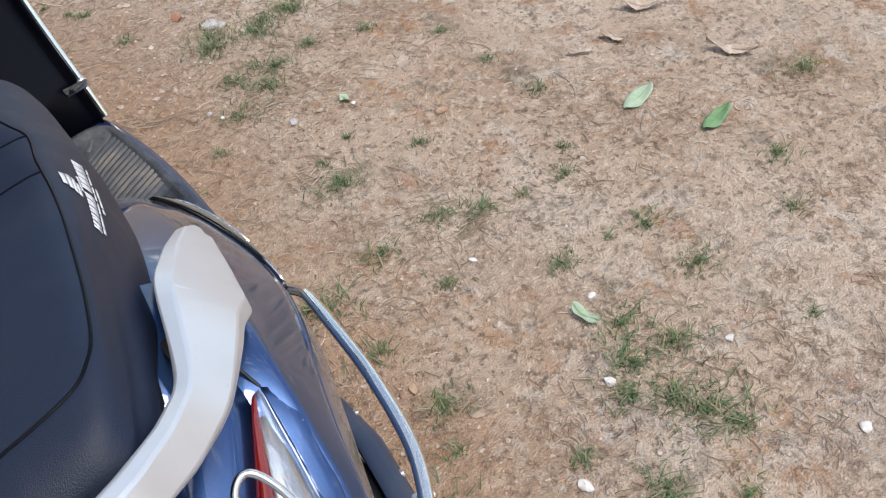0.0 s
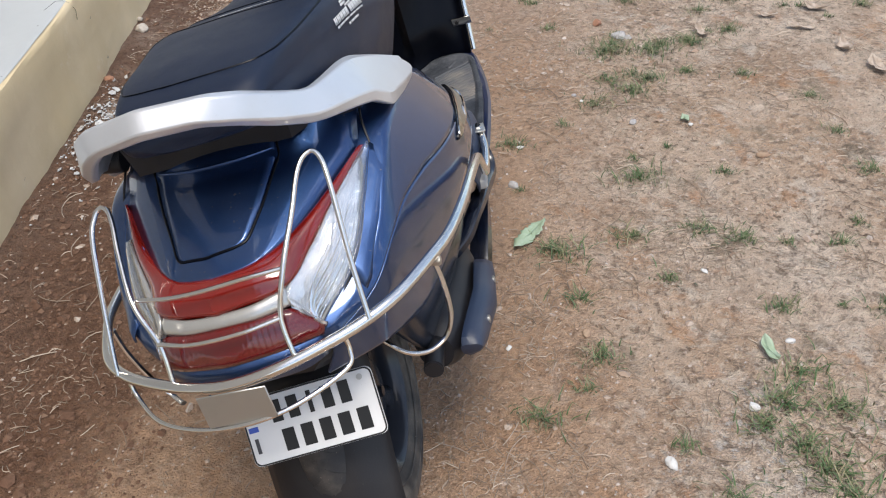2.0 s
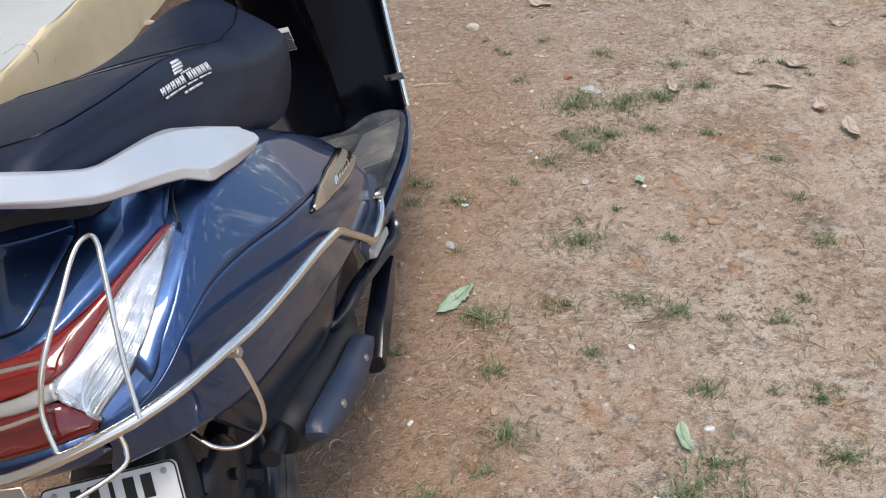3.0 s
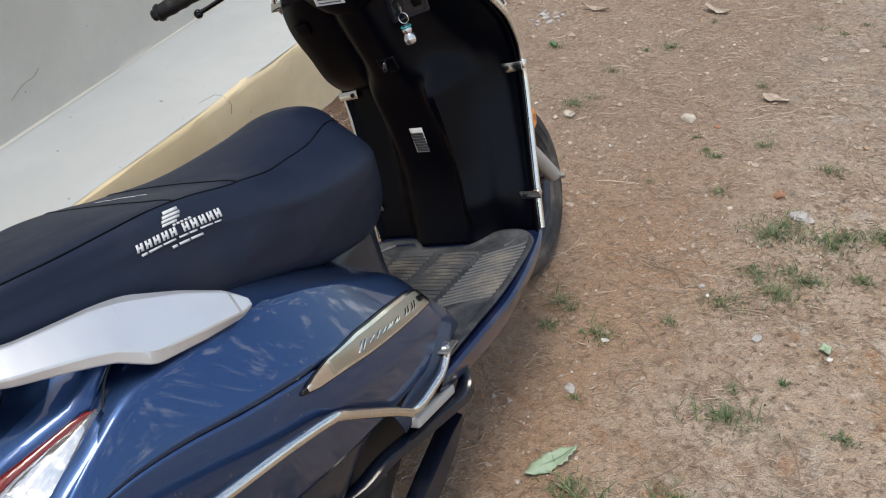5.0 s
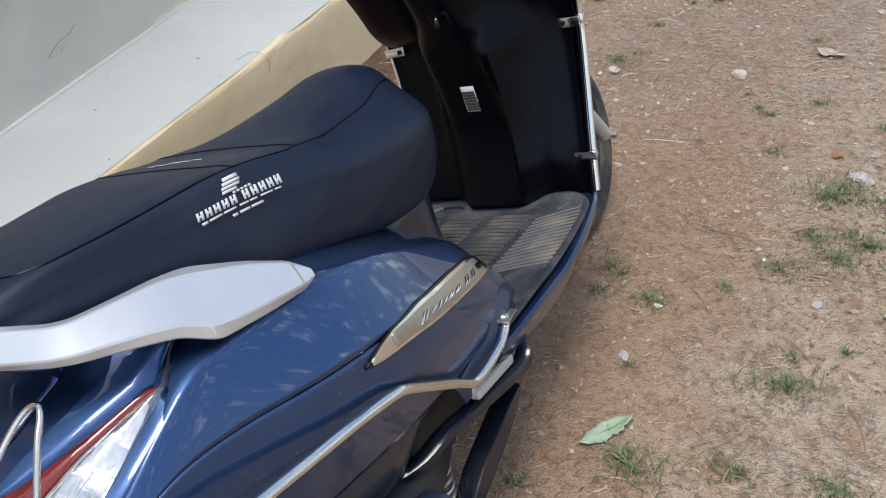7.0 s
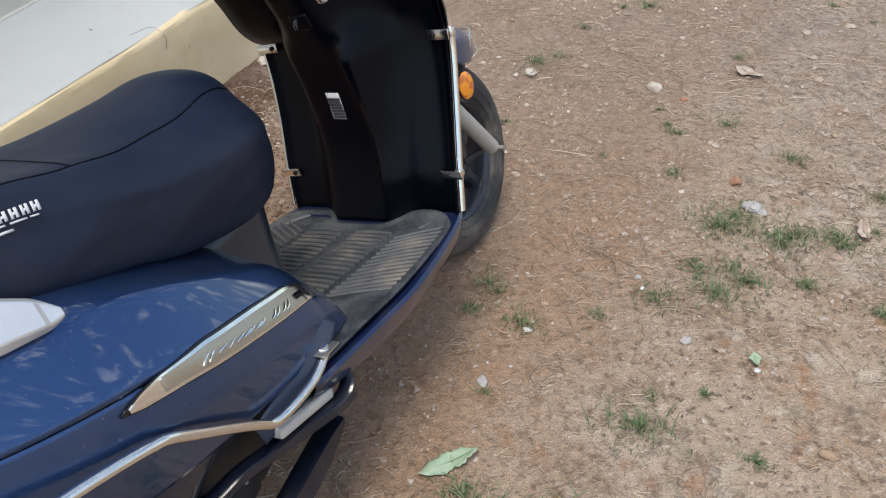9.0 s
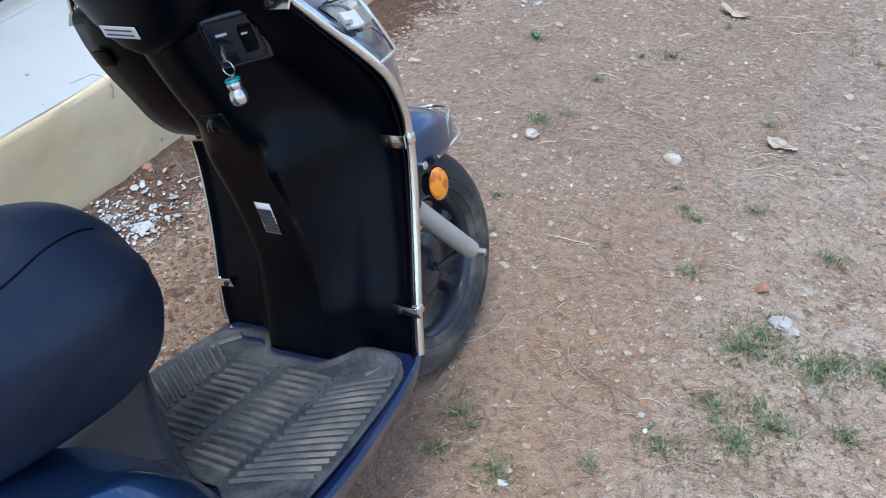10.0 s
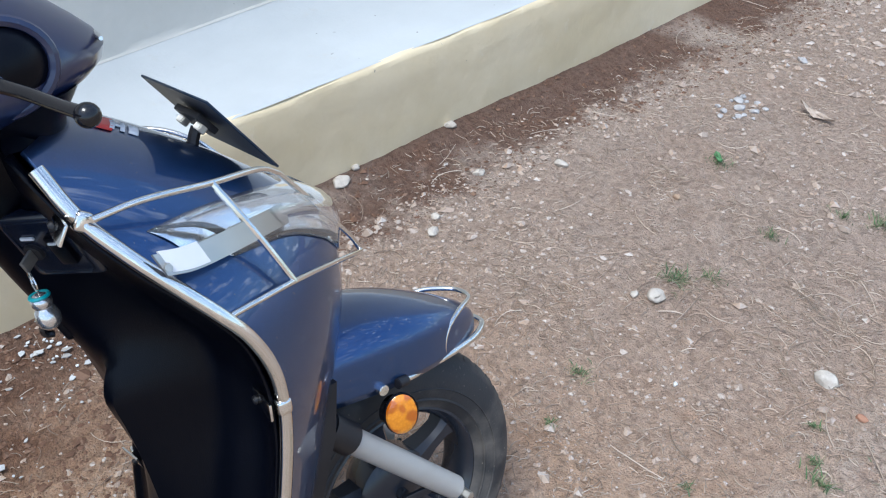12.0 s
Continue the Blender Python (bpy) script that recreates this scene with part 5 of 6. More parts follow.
def mat_back(x):
    return float(np.interp(abs(x), (0, 0.10, 0.15, 0.19, 0.215, 0.24), (0.63, 0.635, 0.60, 0.53, 0.475, 0.465)))


rows = []
for u in np.sin(np.linspace(-1, 1, 61) * math.pi / 2):
    col = []
    for v in np.linspace(0, 1, 40):
        x0 = 0.236 * u
        y = mat_back(x0) + (mat_front(0.206 * u) - mat_back(x0)) * v
        x = u * mat_edge(y)
        rim = 0.004 if abs(u) > 0.94 or v > 0.97 else 0.0
        curl = 0.010 * smooth(0.890, 0.950, y) * smooth(0.07, 0.13, x)
        col.append((x, y, floor_z(y) + 0.005 + rim + curl))
    rows.append(col)
floor_mat = part("floor_mat", quads(rows), MAT, scooter, "dusty ribbed black rubber floor mat", thick=0.005, sharp=60)
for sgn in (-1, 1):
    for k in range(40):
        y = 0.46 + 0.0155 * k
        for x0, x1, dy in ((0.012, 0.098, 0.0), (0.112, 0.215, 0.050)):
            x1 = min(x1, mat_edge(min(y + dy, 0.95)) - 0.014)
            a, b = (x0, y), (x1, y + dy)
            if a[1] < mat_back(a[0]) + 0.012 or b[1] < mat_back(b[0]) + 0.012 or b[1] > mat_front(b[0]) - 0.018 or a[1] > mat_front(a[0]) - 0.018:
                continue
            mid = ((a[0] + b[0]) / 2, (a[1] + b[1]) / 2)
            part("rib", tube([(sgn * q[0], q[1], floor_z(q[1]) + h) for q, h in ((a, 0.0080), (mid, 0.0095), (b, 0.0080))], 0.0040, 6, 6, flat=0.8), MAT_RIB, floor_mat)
for x, y in ((0.160, 0.928), (-0.165, 0.915)):
    part("mat_pad", tube([(x - 0.02, y - 0.02, floor_z(y) + 0.008), (x, y, floor_z(y) + 0.010), (x + 0.02, y + 0.02, floor_z(y) + 0.008)], 0.009, 10, flat=0.5), MAT, floor_mat)
# neck below the seat, between the feet
rows = []
for z, w, y in ((0.27, 0.125, 0.60), (0.32, 0.108, 0.632), (0.38, 0.088, 0.640), (0.44, 0.078, 0.648), (0.50, 0.072, 0.662), (0.55, 0.070, 0.672)):
    rows.append([(w * 1.15, 0.46, z), (w * 1.1, y - 0.06, z), (w * 0.8, y - 0.015, z), (w * 0.35, y, z), (-w * 0.35, y, z), (-w * 0.8, y - 0.015, z), (-w * 1.1, y - 0.06, z), (-w * 1.15, 0.46, z)])
part("seat_neck", quads([curve(np.array(r), 28) for r in rows]), RIM, scooter, thick=0.004)

# -- leg shield: inner black face, outer blue face, shared edge --
SHIELD = [  # z, half width, edge y, inner middle y, outer middle y
    (0.258, 0.195, 0.962, 0.914, 1.068), (0.350, 0.203, 0.988, 0.950, 1.120), (0.430, 0.206, 1.018, 0.968, 1.165), (0.500, 0.209, 1.040, 0.968, 1.198), (0.560, 0.213, 1.056, 0.963, 1.228),
    (0.620, 0.217, 1.062, 0.953, 1.250), (0.680, 0.221, 1.053, 0.936, 1.252), (0.730, 0.219, 1.027, 0.918, 1.222), (0.780, 0.208, 0.992, 0.903, 1.172), (0.830, 0.192, 0.962, 0.891, 1.112), (0.875, 0.172, 0.944, 0.882, 1.050), (0.905, 0.150, 0.935, 0.880, 1.000),
]
SH = curve([(z, w, e, i, o) for z, w, e, i, o in SHIELD], 120)


def shield(z):
    return [float(np.interp(z, SH[:, 0], SH[:, k])) for k in range(1, 5)]


def inner_y(x, z):
    w, e, i, o = shield(z)
    u = min(abs(x) / w, 1.0)
    recess = smooth(0.28, 0.62, u)
    full = 0.72 * smooth(0.10, 0.55, u) + 0.28 * u ** 3
    g = smooth(0.60, 0.72, z)
    f = recess * (1 - g) + full * g
    y = i + (e - i) * f
    if x > 0.02:  # knee bulge
        y -= 0.030 * smooth(0.050, 0.076, x) * (1 - smooth(0.120, 0.185, x)) * (1 - smooth(0.600, 0.680, z)) * smooth(0.290, 0.370, z)
    lip = smooth(0.93, 1.0, u)
    return y - 0.008 * lip


def outer_y(x, z):
    w, e, i, o = shield(z)
    u = min(abs(x) / w, 1.0)
    return o - (o - e - 0.004) * u ** 2.1


def shield_net(fn, zs, us):
    return quads([[(u * shield(z)[0], fn(u * shield(z)[0], z), z) for u in us] for z in zs])


US = np.sin(np.linspace(-1, 1, 61) * math.pi / 2)
part("leg_shield", shield_net(inner_y, np.linspace(0.278, 0.905, 64), US), BLACK, scooter, "black plastic inner leg shield", thick=0.004)
part("front_cover", shield_net(outer_y, np.linspace(0.278, 0.905, 64), US), BLUE, scooter, "metallic blue front apron", thick=0.004)
rows = []
for z in (0.905, 0.918, 0.925):
    w, e, i, o = shield(0.905)
    f = 1 - (z - 0.905) * 9
    rows.append([(f * u * w * 0.98, inner_y(u * w, 0.905) + (outer_y(u * w, 0.905) - inner_y(u * w, 0.905)) * v, z) for u, v in [(a, 0) for a in np.linspace(-0.98, 0.98, 20)] + [(a, 1) for a in np.linspace(0.98, -0.98, 20)]])
part("apron_top", quads(rows, ring=True, caps=True), BLACK, scooter)
rows = []
for z, w, y0, y1 in ((0.23, 0.085, 1.00, 1.06), (0.32, 0.11, 1.00, 1.09), (0.45, 0.12, 1.03, 1.15), (0.52, 0.12, 1.05, 1.17)):
    rows.append([(w, y0, z), (w, y1, z), (-w, y1, z), (-w, y0, z)])
part("front_inner_guard", quads(rows, ring=True, caps=True), DARK, scooter)

# storage box on the left of the inner face, with its catch
rows = []
for z, x0, x1, y in ((0.622, -0.180, -0.080, 1.020), (0.636, -0.186, -0.066, 0.990), (0.67, -0.193, -0.057, 0.966), (0.72, -0.190, -0.052, 0.944), (0.78, -0.192, -0.050, 0.922), (0.83, -0.180, -0.050, 0.905), (0.862, -0.160, -0.055, 0.896), (0.872, -0.146, -0.065, 0.925)):
    e = shield(max(z, 0.28))[1]
    rows.append([(x0 - 0.002, e, z), (x0, y + 0.020, z), (x0 + 0.016, y + 0.003, z), (x0 + 0.05, y, z), (x1 - 0.03, y - 0.004, z), (x1 - 0.008, y + 0.004, z), (x1, y + 0.03, z), (x1, e, z)])
cols = [curve(np.array([r[i] for r in rows]), 30) for i in range(8)]
glove = part("glove_box", quads([[c[j] for c in cols] for j in range(30)], ring=True, caps=True), BLACK, scooter, "black plastic storage box", sharp=50)
part("box_catch", box((0.030, 0.006, 0.026), pose(-0.135, 0.911, 0.795, 18, 0, 0), 0.003), BLACK, glove)

# hook pocket in the middle
part("hook_recess", box((0.040, 0.012, 0.034), pose(0.012, 0.933, 0.690, 16, 0, 0), 0.005, 3), BLACK, scooter)
part("bag_hook", tube([(0.012, 0.930, 0.702), (0.012, 0.918, 0.694), (0.012, 0.916, 0.684), (0.012, 0.924, 0.680)], 0.004, 8, 14), BLACK_GLOSS, scooter)

# ignition panel, key and fob
kx, kz = 0.086, 0.800
ky = inner_y(kx, kz)
tilt = math.degrees(math.atan2(inner_y(kx, kz - 0.02) - inner_y(kx, kz + 0.02), 0.04))
swing = math.degrees(math.atan2(inner_y(kx + 0.02, kz) - inner_y(kx - 0.02, kz), 0.04))
km = pose(kx, ky, kz, 0, 0, swing) @ pose(0, 0, 0, tilt, 0, 0) @ pose(0, -0.006, 0)
panel = part("ignition_panel", box((0.078, 0.016, 0.082), km @ pose(0.002, 0.003, 0.003), 0.0074, 4), PANEL, scooter, "gloss black ignition switch panel")
part("panel_frame", tube([km @ Vector((0.002 + x, -0.0052, z)) for x, z in ((-0.031, -0.025), (-0.025, -0.031), (0.025, -0.031), (0.031, -0.025), (0.031, 0.031), (0.025, 0.037), (-0.025, 0.037), (-0.031, 0.031))], 0.0016, 6, closed=True), PANEL, panel)
part("panel_switch", box((0.018, 0.012, 0.036), km @ pose(0.018, -0.006, 0.004), 0.003), BLACK, panel)
part("panel_print", box((0.008, 0.002, 0.002), km @ pose(0.017, -0.0125, 0.016), 0), WHITE_PRINT, panel)
part("panel_print", box((0.014, 0.002, 0.003), km @ pose(-0.012, -0.0065, 0.018), 0), WHITE_PRINT, panel)
part("key_lock", rod(km @ Vector((-0.016, 0, 0.0)), km @ Vector((-0.016, -0.009, 0.0)), 0.010, 20), DARK, panel)
part("key", box((0.0035, 0.018, 0.013), km @ pose(-0.016, -0.018, 0.0), 0.0012), STEEL, panel)
key_ring_at = km @ Vector((-0.016, -0.027, -0.010))
part("key_ring", tube([(key_ring_at.x + 0.010 * math.cos(a), key_ring_at.y, key_ring_at.z - 0.006 + 0.010 * math.sin(a)) for a in np.linspace(0, 2 * math.pi, 20, endpoint=False)], 0.0012, 6, closed=True), CHROME, panel)
fx, fy, fz = key_ring_at.x - 0.001, key_ring_at.y, key_ring_at.z - 0.018
fob = lathe([(0.0, 0.0), (-0.003, 0.007), (-0.008, 0.010), (-0.013, 0.0095), (-0.016, 0.008), (-0.020, 0.0105), (-0.027, 0.012), (-0.034, 0.011), (-0.038, 0.007), (-0.039, 0.0)], (fx, fy, fz), "z", 20)
part("key_fob", fob, FOB, panel, "bright chrome bell key fob")
part("fob_band", tube([(fx + 0.0085 * math.cos(a), fy + 0.0085 * math.sin(a), fz - 0.004) for a in np.linspace(0, 2 * math.pi, 16, endpoint=False)], 0.002, 6, closed=True), TEAL, panel)


def on_shield(x, z, w, h, name, mat, lift=0.0032, roll=0.0, parent=None, label=""):
    """A thin label lying on the inner face."""
    rows = []
    for v in np.linspace(-0.5, 0.5, 5):
        row = []
        for u in np.linspace(-0.5, 0.5, 5):
            c, s = math.cos(radians(roll)), math.sin(radians(roll))
            xx, zz = x + u * w * c - v * h * s, z + u * w * s + v * h * c
            row.append((xx, inner_y(xx, zz) - lift, zz))
        rows.append(row)
    return part(name, quads(rows), mat, parent or scooter, label, thick=0.0008)


st = on_shield(-0.004, 0.512, 0.030, 0.056, "sticker", STICKER, roll=-3, label="printed paper sticker, white above grey print")
for i in range(7):
    on_shield(-0.004 + 0.0002 * i, 0.5265 - 0.0062 * i, 0.027 if i % 2 else 0.0285, 0.0052, "sticker_print", STICKER_GREY, 0.0042, -3, st)
lab = part("caution_label", box((0.064, 0.0012, 0.017), pose(-0.014, 0.8635, 0.846, 12, 5, 0), 0.0004, 1), STICKER, scooter, "narrow white label")
for dz in (0.003, -0.0035):
    part("label_print", box((0.050, 0.001, 0.0018), pose(-0.014, 0.8627, 0.846, 12, 5, 0) @ pose(0, 0, dz), 0), STICKER_GREY, lab)

# -- bright edge rails of the leg shield with straps --
EDGE = [(0.205, 0.966, 0.286), (0.208, 0.990, 0.360), (0.212, 1.030, 0.470), (0.218, 1.056, 0.560), (0.222, 1.064, 0.615), (0.226, 1.061, 0.655), (0.228, 1.048, 0.695), (0.226, 1.030, 0.726), (0.217, 1.002, 0.768), (0.204, 0.976, 0.808), (0.188, 0.953, 0.850), (0.170, 0.941, 0.893)]
shield_guard = new("shield_guard")
shield_guard.parent = scooter
tagged(shield_guard, "polished steel edge rails clamped round the leg shield")
for s in (1, -1):
    part("edge_rail", tube([(s * x, y, z) for x, y, z in EDGE], 0.0072, 12, 70), CHROME, shield_guard)
    for (x, y, z), tl in (((0.196, 1.055, 0.602), -8), ((0.190, 0.980, 0.356), 12), ((0.180, 0.948, 0.845), -35)):
        yy = inner_y(x, z) - 0.012
        b = part("strap", box((0.046, 0.003, 0.019), pose(s * (x + 0.006), yy, z, tl, 0, -s * 6), 0.0012, 2), CHROME, shield_guard)
        rx, ry = float(np.interp(z, [q[2] for q in EDGE], [q[0] for q in EDGE])), float(np.interp(z, [q[2] for q in EDGE], [q[1] for q in EDGE]))
        part("strap_loop", box((0.0158, 0.0158, 0.018), pose(s * rx, ry, z, tl, 0, 0), 0.005, 3), CHROME, b)
        part("strap_screw", rod((s * (x - 0.006), yy, z), (s * (x - 0.0065), yy - 0.0045, z), 0.0048, 10), DARK, b)

part("rail_end", tube([(-0.188, 0.940, 0.886), (-0.194, 0.940, 0.868), (-0.202, 0.943, 0.849), (-0.198, 0.950, 0.828)], 0.0056, 12, 16), CHROME, shield_guard)
part("rail_cap", rod((-0.1875, 0.940, 0.884), (-0.186, 0.940, 0.890), 0.0062, 12), BLACK, shield_guard)

# front rack: one loop on each side of the apron
front_rack = new("front_rack")
front_rack.parent = scooter
tagged(front_rack, "thin bright steel crash bars round the front apron")
for s in (1, -1):
    loop = [(0.205, 0.960, 0.848), (0.194, 1.008, 0.844), (0.168, 1.078, 0.826), (0.132, 1.140, 0.808), (0.110, 1.168, 0.790), (0.100, 1.186, 0.770), (0.076, 1.250, 0.676), (0.062, 1.270, 0.642), (0.068, 1.268, 0.636), (0.110, 1.224, 0.660), (0.192, 1.122, 0.706), (0.214, 1.066, 0.716), (0.224, 1.034, 0.720)]
    part("rack_loop", tube([(s * x, y, z) for x, y, z in loop], 0.0033, 10, 110), CHROME, front_rack)
    part("rack_bar", tube([(s * 0.167, 1.080, 0.825), (s * 0.184, 1.102, 0.765), (s * 0.193, 1.122, 0.706)], 0.0036, 8, 12), CHROME, front_rack)
    path = curve([(0.224, 0.994, 0.795), (0.222, 1.020, 0.788), (0.204, 1.062, 0.780), (0.172, 1.110, 0.768), (0.132, 1.150, 0.752), (0.096, 1.176, 0.738)], 30)

    def ribbon(line, lift):
        return quads([[(s * (x + dx), y + dy + lift * 0.4, z + dz + lift) for dx, dy, dz in ((-0.003, -0.003, 0.010), (-0.001, -0.002, 0.011), (0.005, 0.003, -0.010), (0.003, 0.002, -0.011))] for x, y, z in line], ring=True, caps=True)
    strap = part("rack_strap", ribbon(path, 0.0), STEEL, front_rack, "flat steel strap over the lamp", sharp=30)
    # pale strip: the bright reflection on the steel, put into the colour
    part("strap_glint", ribbon(path[1:9], 0.0022), STICKER, strap, "bright reflection at the strap's end, drawn as a pale strip", sharp=30)
    part("strap_bolt", rod((s * 0.226, 1.000, 0.792), (s * 0.236, 0.998, 0.794), 0.0035, 8), STEEL, front_rack)


# front lamp band on the apron
def apron_patch(upper, lower, n, lift):
    rows = []
    for f in np.linspace(0, 1, 9):
        row = []
        for i in range(n):
            x = upper[i][0] + (lower[i][0] - upper[i][0]) * f
            z = upper[i][1] + (lower[i][1] - upper[i][1]) * f
            d = lift * math.sin(math.pi * f) + 0.0032
            row.append((x, outer_y(x, z) + d, z + d * 0.6))
        rows.append(row)
    return quads(rows)


for s in (1, -1):
    up_line = curve([(0.184, 0.810), (0.15, 0.799), (0.10, 0.775), (0.06, 0.754), (0.02, 0.742)], 22)
    mid_line = curve([(0.190, 0.778), (0.15, 0.762), (0.10, 0.735), (0.06, 0.708), (0.02, 0.694)], 22)
    low_line = curve([(0.182, 0.752), (0.14, 0.728), (0.112, 0.694), (0.080, 0.656), (0.02, 0.634)], 22)
    net = apron_patch(up_line, low_line, 22, 0.016)
    lens_ob = part("front_lens", net if s > 0 else mirrored(net), CLEAR_SMOOTH, scooter, "clear front lamp cover", thick=0.002)
    lens_ob.visible_shadow = False
    for a, b, name, mt in ((up_line, up_line * 0.15 + mid_line * 0.85, "front_lamp_mirror", FOIL), (mid_line * 0.8 + low_line * 0.2, low_line, "front_lamp_mirror", FOIL)):
        net = apron_patch(a, b, 22, 0.0015)
        part(name, net if s > 0 else mirrored(net), mt, scooter)
    line = [(x, outer_y(x, z) + 0.006, z + 0.003) for x, z in mid_line]
    net = tube(line, 0.005, 8)
    part("lamp_divider", net if s > 0 else mirrored(net), STEEL, scooter)
# sticker on top of the apron
for x, z, w, h, mt in ((0.052, 0.884, 0.044, 0.016, RED_PRINT), (0.052, 0.8765, 0.030, 0.0028, WHITE_PRINT), (0.052, 0.8705, 0.030, 0.0028, WHITE_PRINT), (0.052, 0.8735, 0.006, 0.006, WHITE_PRINT), (0.052, 0.8640, 0.030, 0.006, WHITE_PRINT)):
    rows = [[(x + u, outer_y(x + u, z + v) + 0.003, z + v + 0.002) for u in np.linspace(-w / 2, w / 2, 4)] for v in np.linspace(-h / 2, h / 2, 4)]
    part("apron_sticker", quads(rows), mt, scooter, thick=0.0008)

# -- front number plate on its bracket, seen from behind --
pm = pose(0.003, 1.156, 0.836, -58, 3, 0)
fplate = part("front_plate", box((0.172, 0.112, 0.003), pm, 0.001, 1), PLATE_BACK, scooter, "dark back of the front number plate")
part("plate_bracket", box((0.060, 0.030, 0.008), pm @ pose(0, -0.012, -0.008), 0.002), DARK, fplate)
part("bracket_leg", tube([(0.0, 1.142, 0.832), (0.0, 1.135, 0.822), (0.0, 1.128, 0.806)], 0.007, 8, 8), DARK, fplate)
for x in (-0.022, 0.022):
    part("bracket_nut", rod(pm @ Vector((x, -0.012, -0.010)), pm @ Vector((x, -0.012, -0.020)), 0.008, 6), STEEL, fplate)

# -- front mudguard, bar, fork, reflector --
rows = []
for y, w, zt, zb in ((1.462, 0.006, 0.424, 0.410), (1.446, 0.026, 0.446, 0.411), (1.422, 0.042, 0.465, 0.414), (1.390, 0.058, 0.486, 0.419), (1.345, 0.075, 0.511, 0.427), (1.295, 0.085, 0.532, 0.437), (1.240, 0.088, 0.546, 0.447), (1.190, 0.084, 0.550, 0.455), (1.120, 0.078, 0.548, 0.470)):
    sec = []
    for u, v in ((-1, 1), (-1.0, 0.62), (-0.97, 0.34), (-0.78, 0.13), (-0.40, 0.03), (0, 0), (0.40, 0.03), (0.78, 0.13), (0.97, 0.34), (1.0, 0.62), (1, 1)):
        sec.append((u * w, y, zt + (zb - zt) * v))
    rows.append(curve(sec, 40))
cols = [curve(np.array([r[i] for r in rows]), 40) for i in range(40)]
part("front_mudguard", quads([[c[j] for c in cols] for j in range(40)]), BLUE, scooter, "metallic blue front mudguard with scratches", thick=0.004)
bar = [(0.088, 1.272, 0.446), (0.082, 1.298, 0.438), (0.066, 1.370, 0.424), (0.046, 1.430, 0.412), (0.024, 1.464, 0.407), (0.010, 1.471, 0.406)]
barn = np.vstack([bar, (np.array(bar) * (-1, 1, 1))[::-1]])
part("mudguard_bar", tube(barn, 0.0052, 10, 70), CHROME, scooter, "bright bar round the mudguard's nose")
up = [(0.068, 1.360, 0.428), (0.068, 1.362, 0.444), (0.062, 1.378, 0.462), (0.046, 1.414, 0.468), (0.026, 1.446, 0.462), (0.010, 1.456, 0.460)]
part("mudguard_hoop", tube(np.vstack([up, (np.array(up) * (-1, 1, 1))[::-1]]), 0.0038, 10, 50), CHROME, scooter)
for s in (1, -1):
    part("mudguard_bolt", rod((s * 0.088, 1.240, 0.453), (s * 0.098, 1.240, 0.453), 0.0075, 10), CHROME, scooter)
    part("bar_end", rod((s * 0.094, 1.262, 0.449), (s * 0.090, 1.280, 0.444), 0.0075, 10), DARK, scooter)
    fork = part("fork_leg", rod((s * 0.092, 1.172, 0.420), (s * 0.086, 1.322, 0.222), 0.0178, 20, 0.004), FORK, scooter, "grey painted front fork leg")
    part("fork_bolt", rod((s * 0.082, 1.324, 0.220), (s * 0.114, 1.326, 0.218), 0.0080, 6), STEEL, fork)
    part("fork_collar", rod((s * 0.092, 1.150, 0.450), (s * 0.092, 1.180, 0.410), 0.0225, 20, 0.003), DARK, fork)
    part("swing_link", box((0.006, 0.080, 0.013), pose(s * 0.056, 1.294, 0.221, 0, 0, -s * 14), 0.002), RIM, scooter)
    disc = lathe([(0.0, 0.0), (0.0, 0.027), (0.004, 0.028), (0.007, 0.026), (0.009, 0.020), (0.010, 0.0)], (0, 0, 0), "x", 32)
    pts = [Matrix.Translation((s * 0.100, 1.254, 0.410)) @ pose(0, 0, 0, 0, 0, -12 * s) @ Vector((s * x, y * 0.80, z * 1.10)) for x, y, z in disc[0]]
    ref = part("reflector", ([tuple(p) for p in pts], disc[1]), AMBER, scooter, "round amber side reflector")
    part("reflector_rim", tube([Matrix.Translation((s * 0.102, 1.254, 0.410)) @ pose(0, 0, 0, 0, 0, -12 * s) @ Vector((0, 0.0222 * math.cos(q), 0.0305 * math.sin(q))) for q in np.linspace(0, 2 * math.pi, 32, endpoint=False)], 0.0024, 8, closed=True), BLACK, ref)
    part("reflector_base", rod((s * 0.080, 1.250, 0.410), (s * 0.097, 1.253, 0.410), 0.020, 18), BLACK_GLOSS, ref)
part("steering_column", rod((0, 1.03, 0.80), (0, 1.16, 0.46), 0.03), DARK, scooter)

# -- handlebar: column cover, lamp nacelle, grips, levers --
rows = []
for z, w, y0, y1 in ((0.812, 0.030, 0.876, 0.95), (0.822, 0.058, 0.870, 0.97), (0.838, 0.082, 0.866, 0.98), (0.860, 0.104, 0.862, 1.00), (0.885, 0.118, 0.858, 1.00), (0.910, 0.128, 0.852, 1.01), (0.935, 0.140, 0.846, 1.03)):
    cyy, ry = (y0 + y1) / 2, (y1 - y0) / 2
    rows.append([(w * math.copysign(abs(math.cos(a)) ** 0.75, math.cos(a)), cyy + ry * math.copysign(abs(math.sin(a)) ** 0.75, math.sin(a)), z) for a in np.linspace(0, 2 * math.pi, 32, endpoint=False)])
part("column_cover", quads(rows, ring=True, caps=True), BLACK, scooter)
rows = []
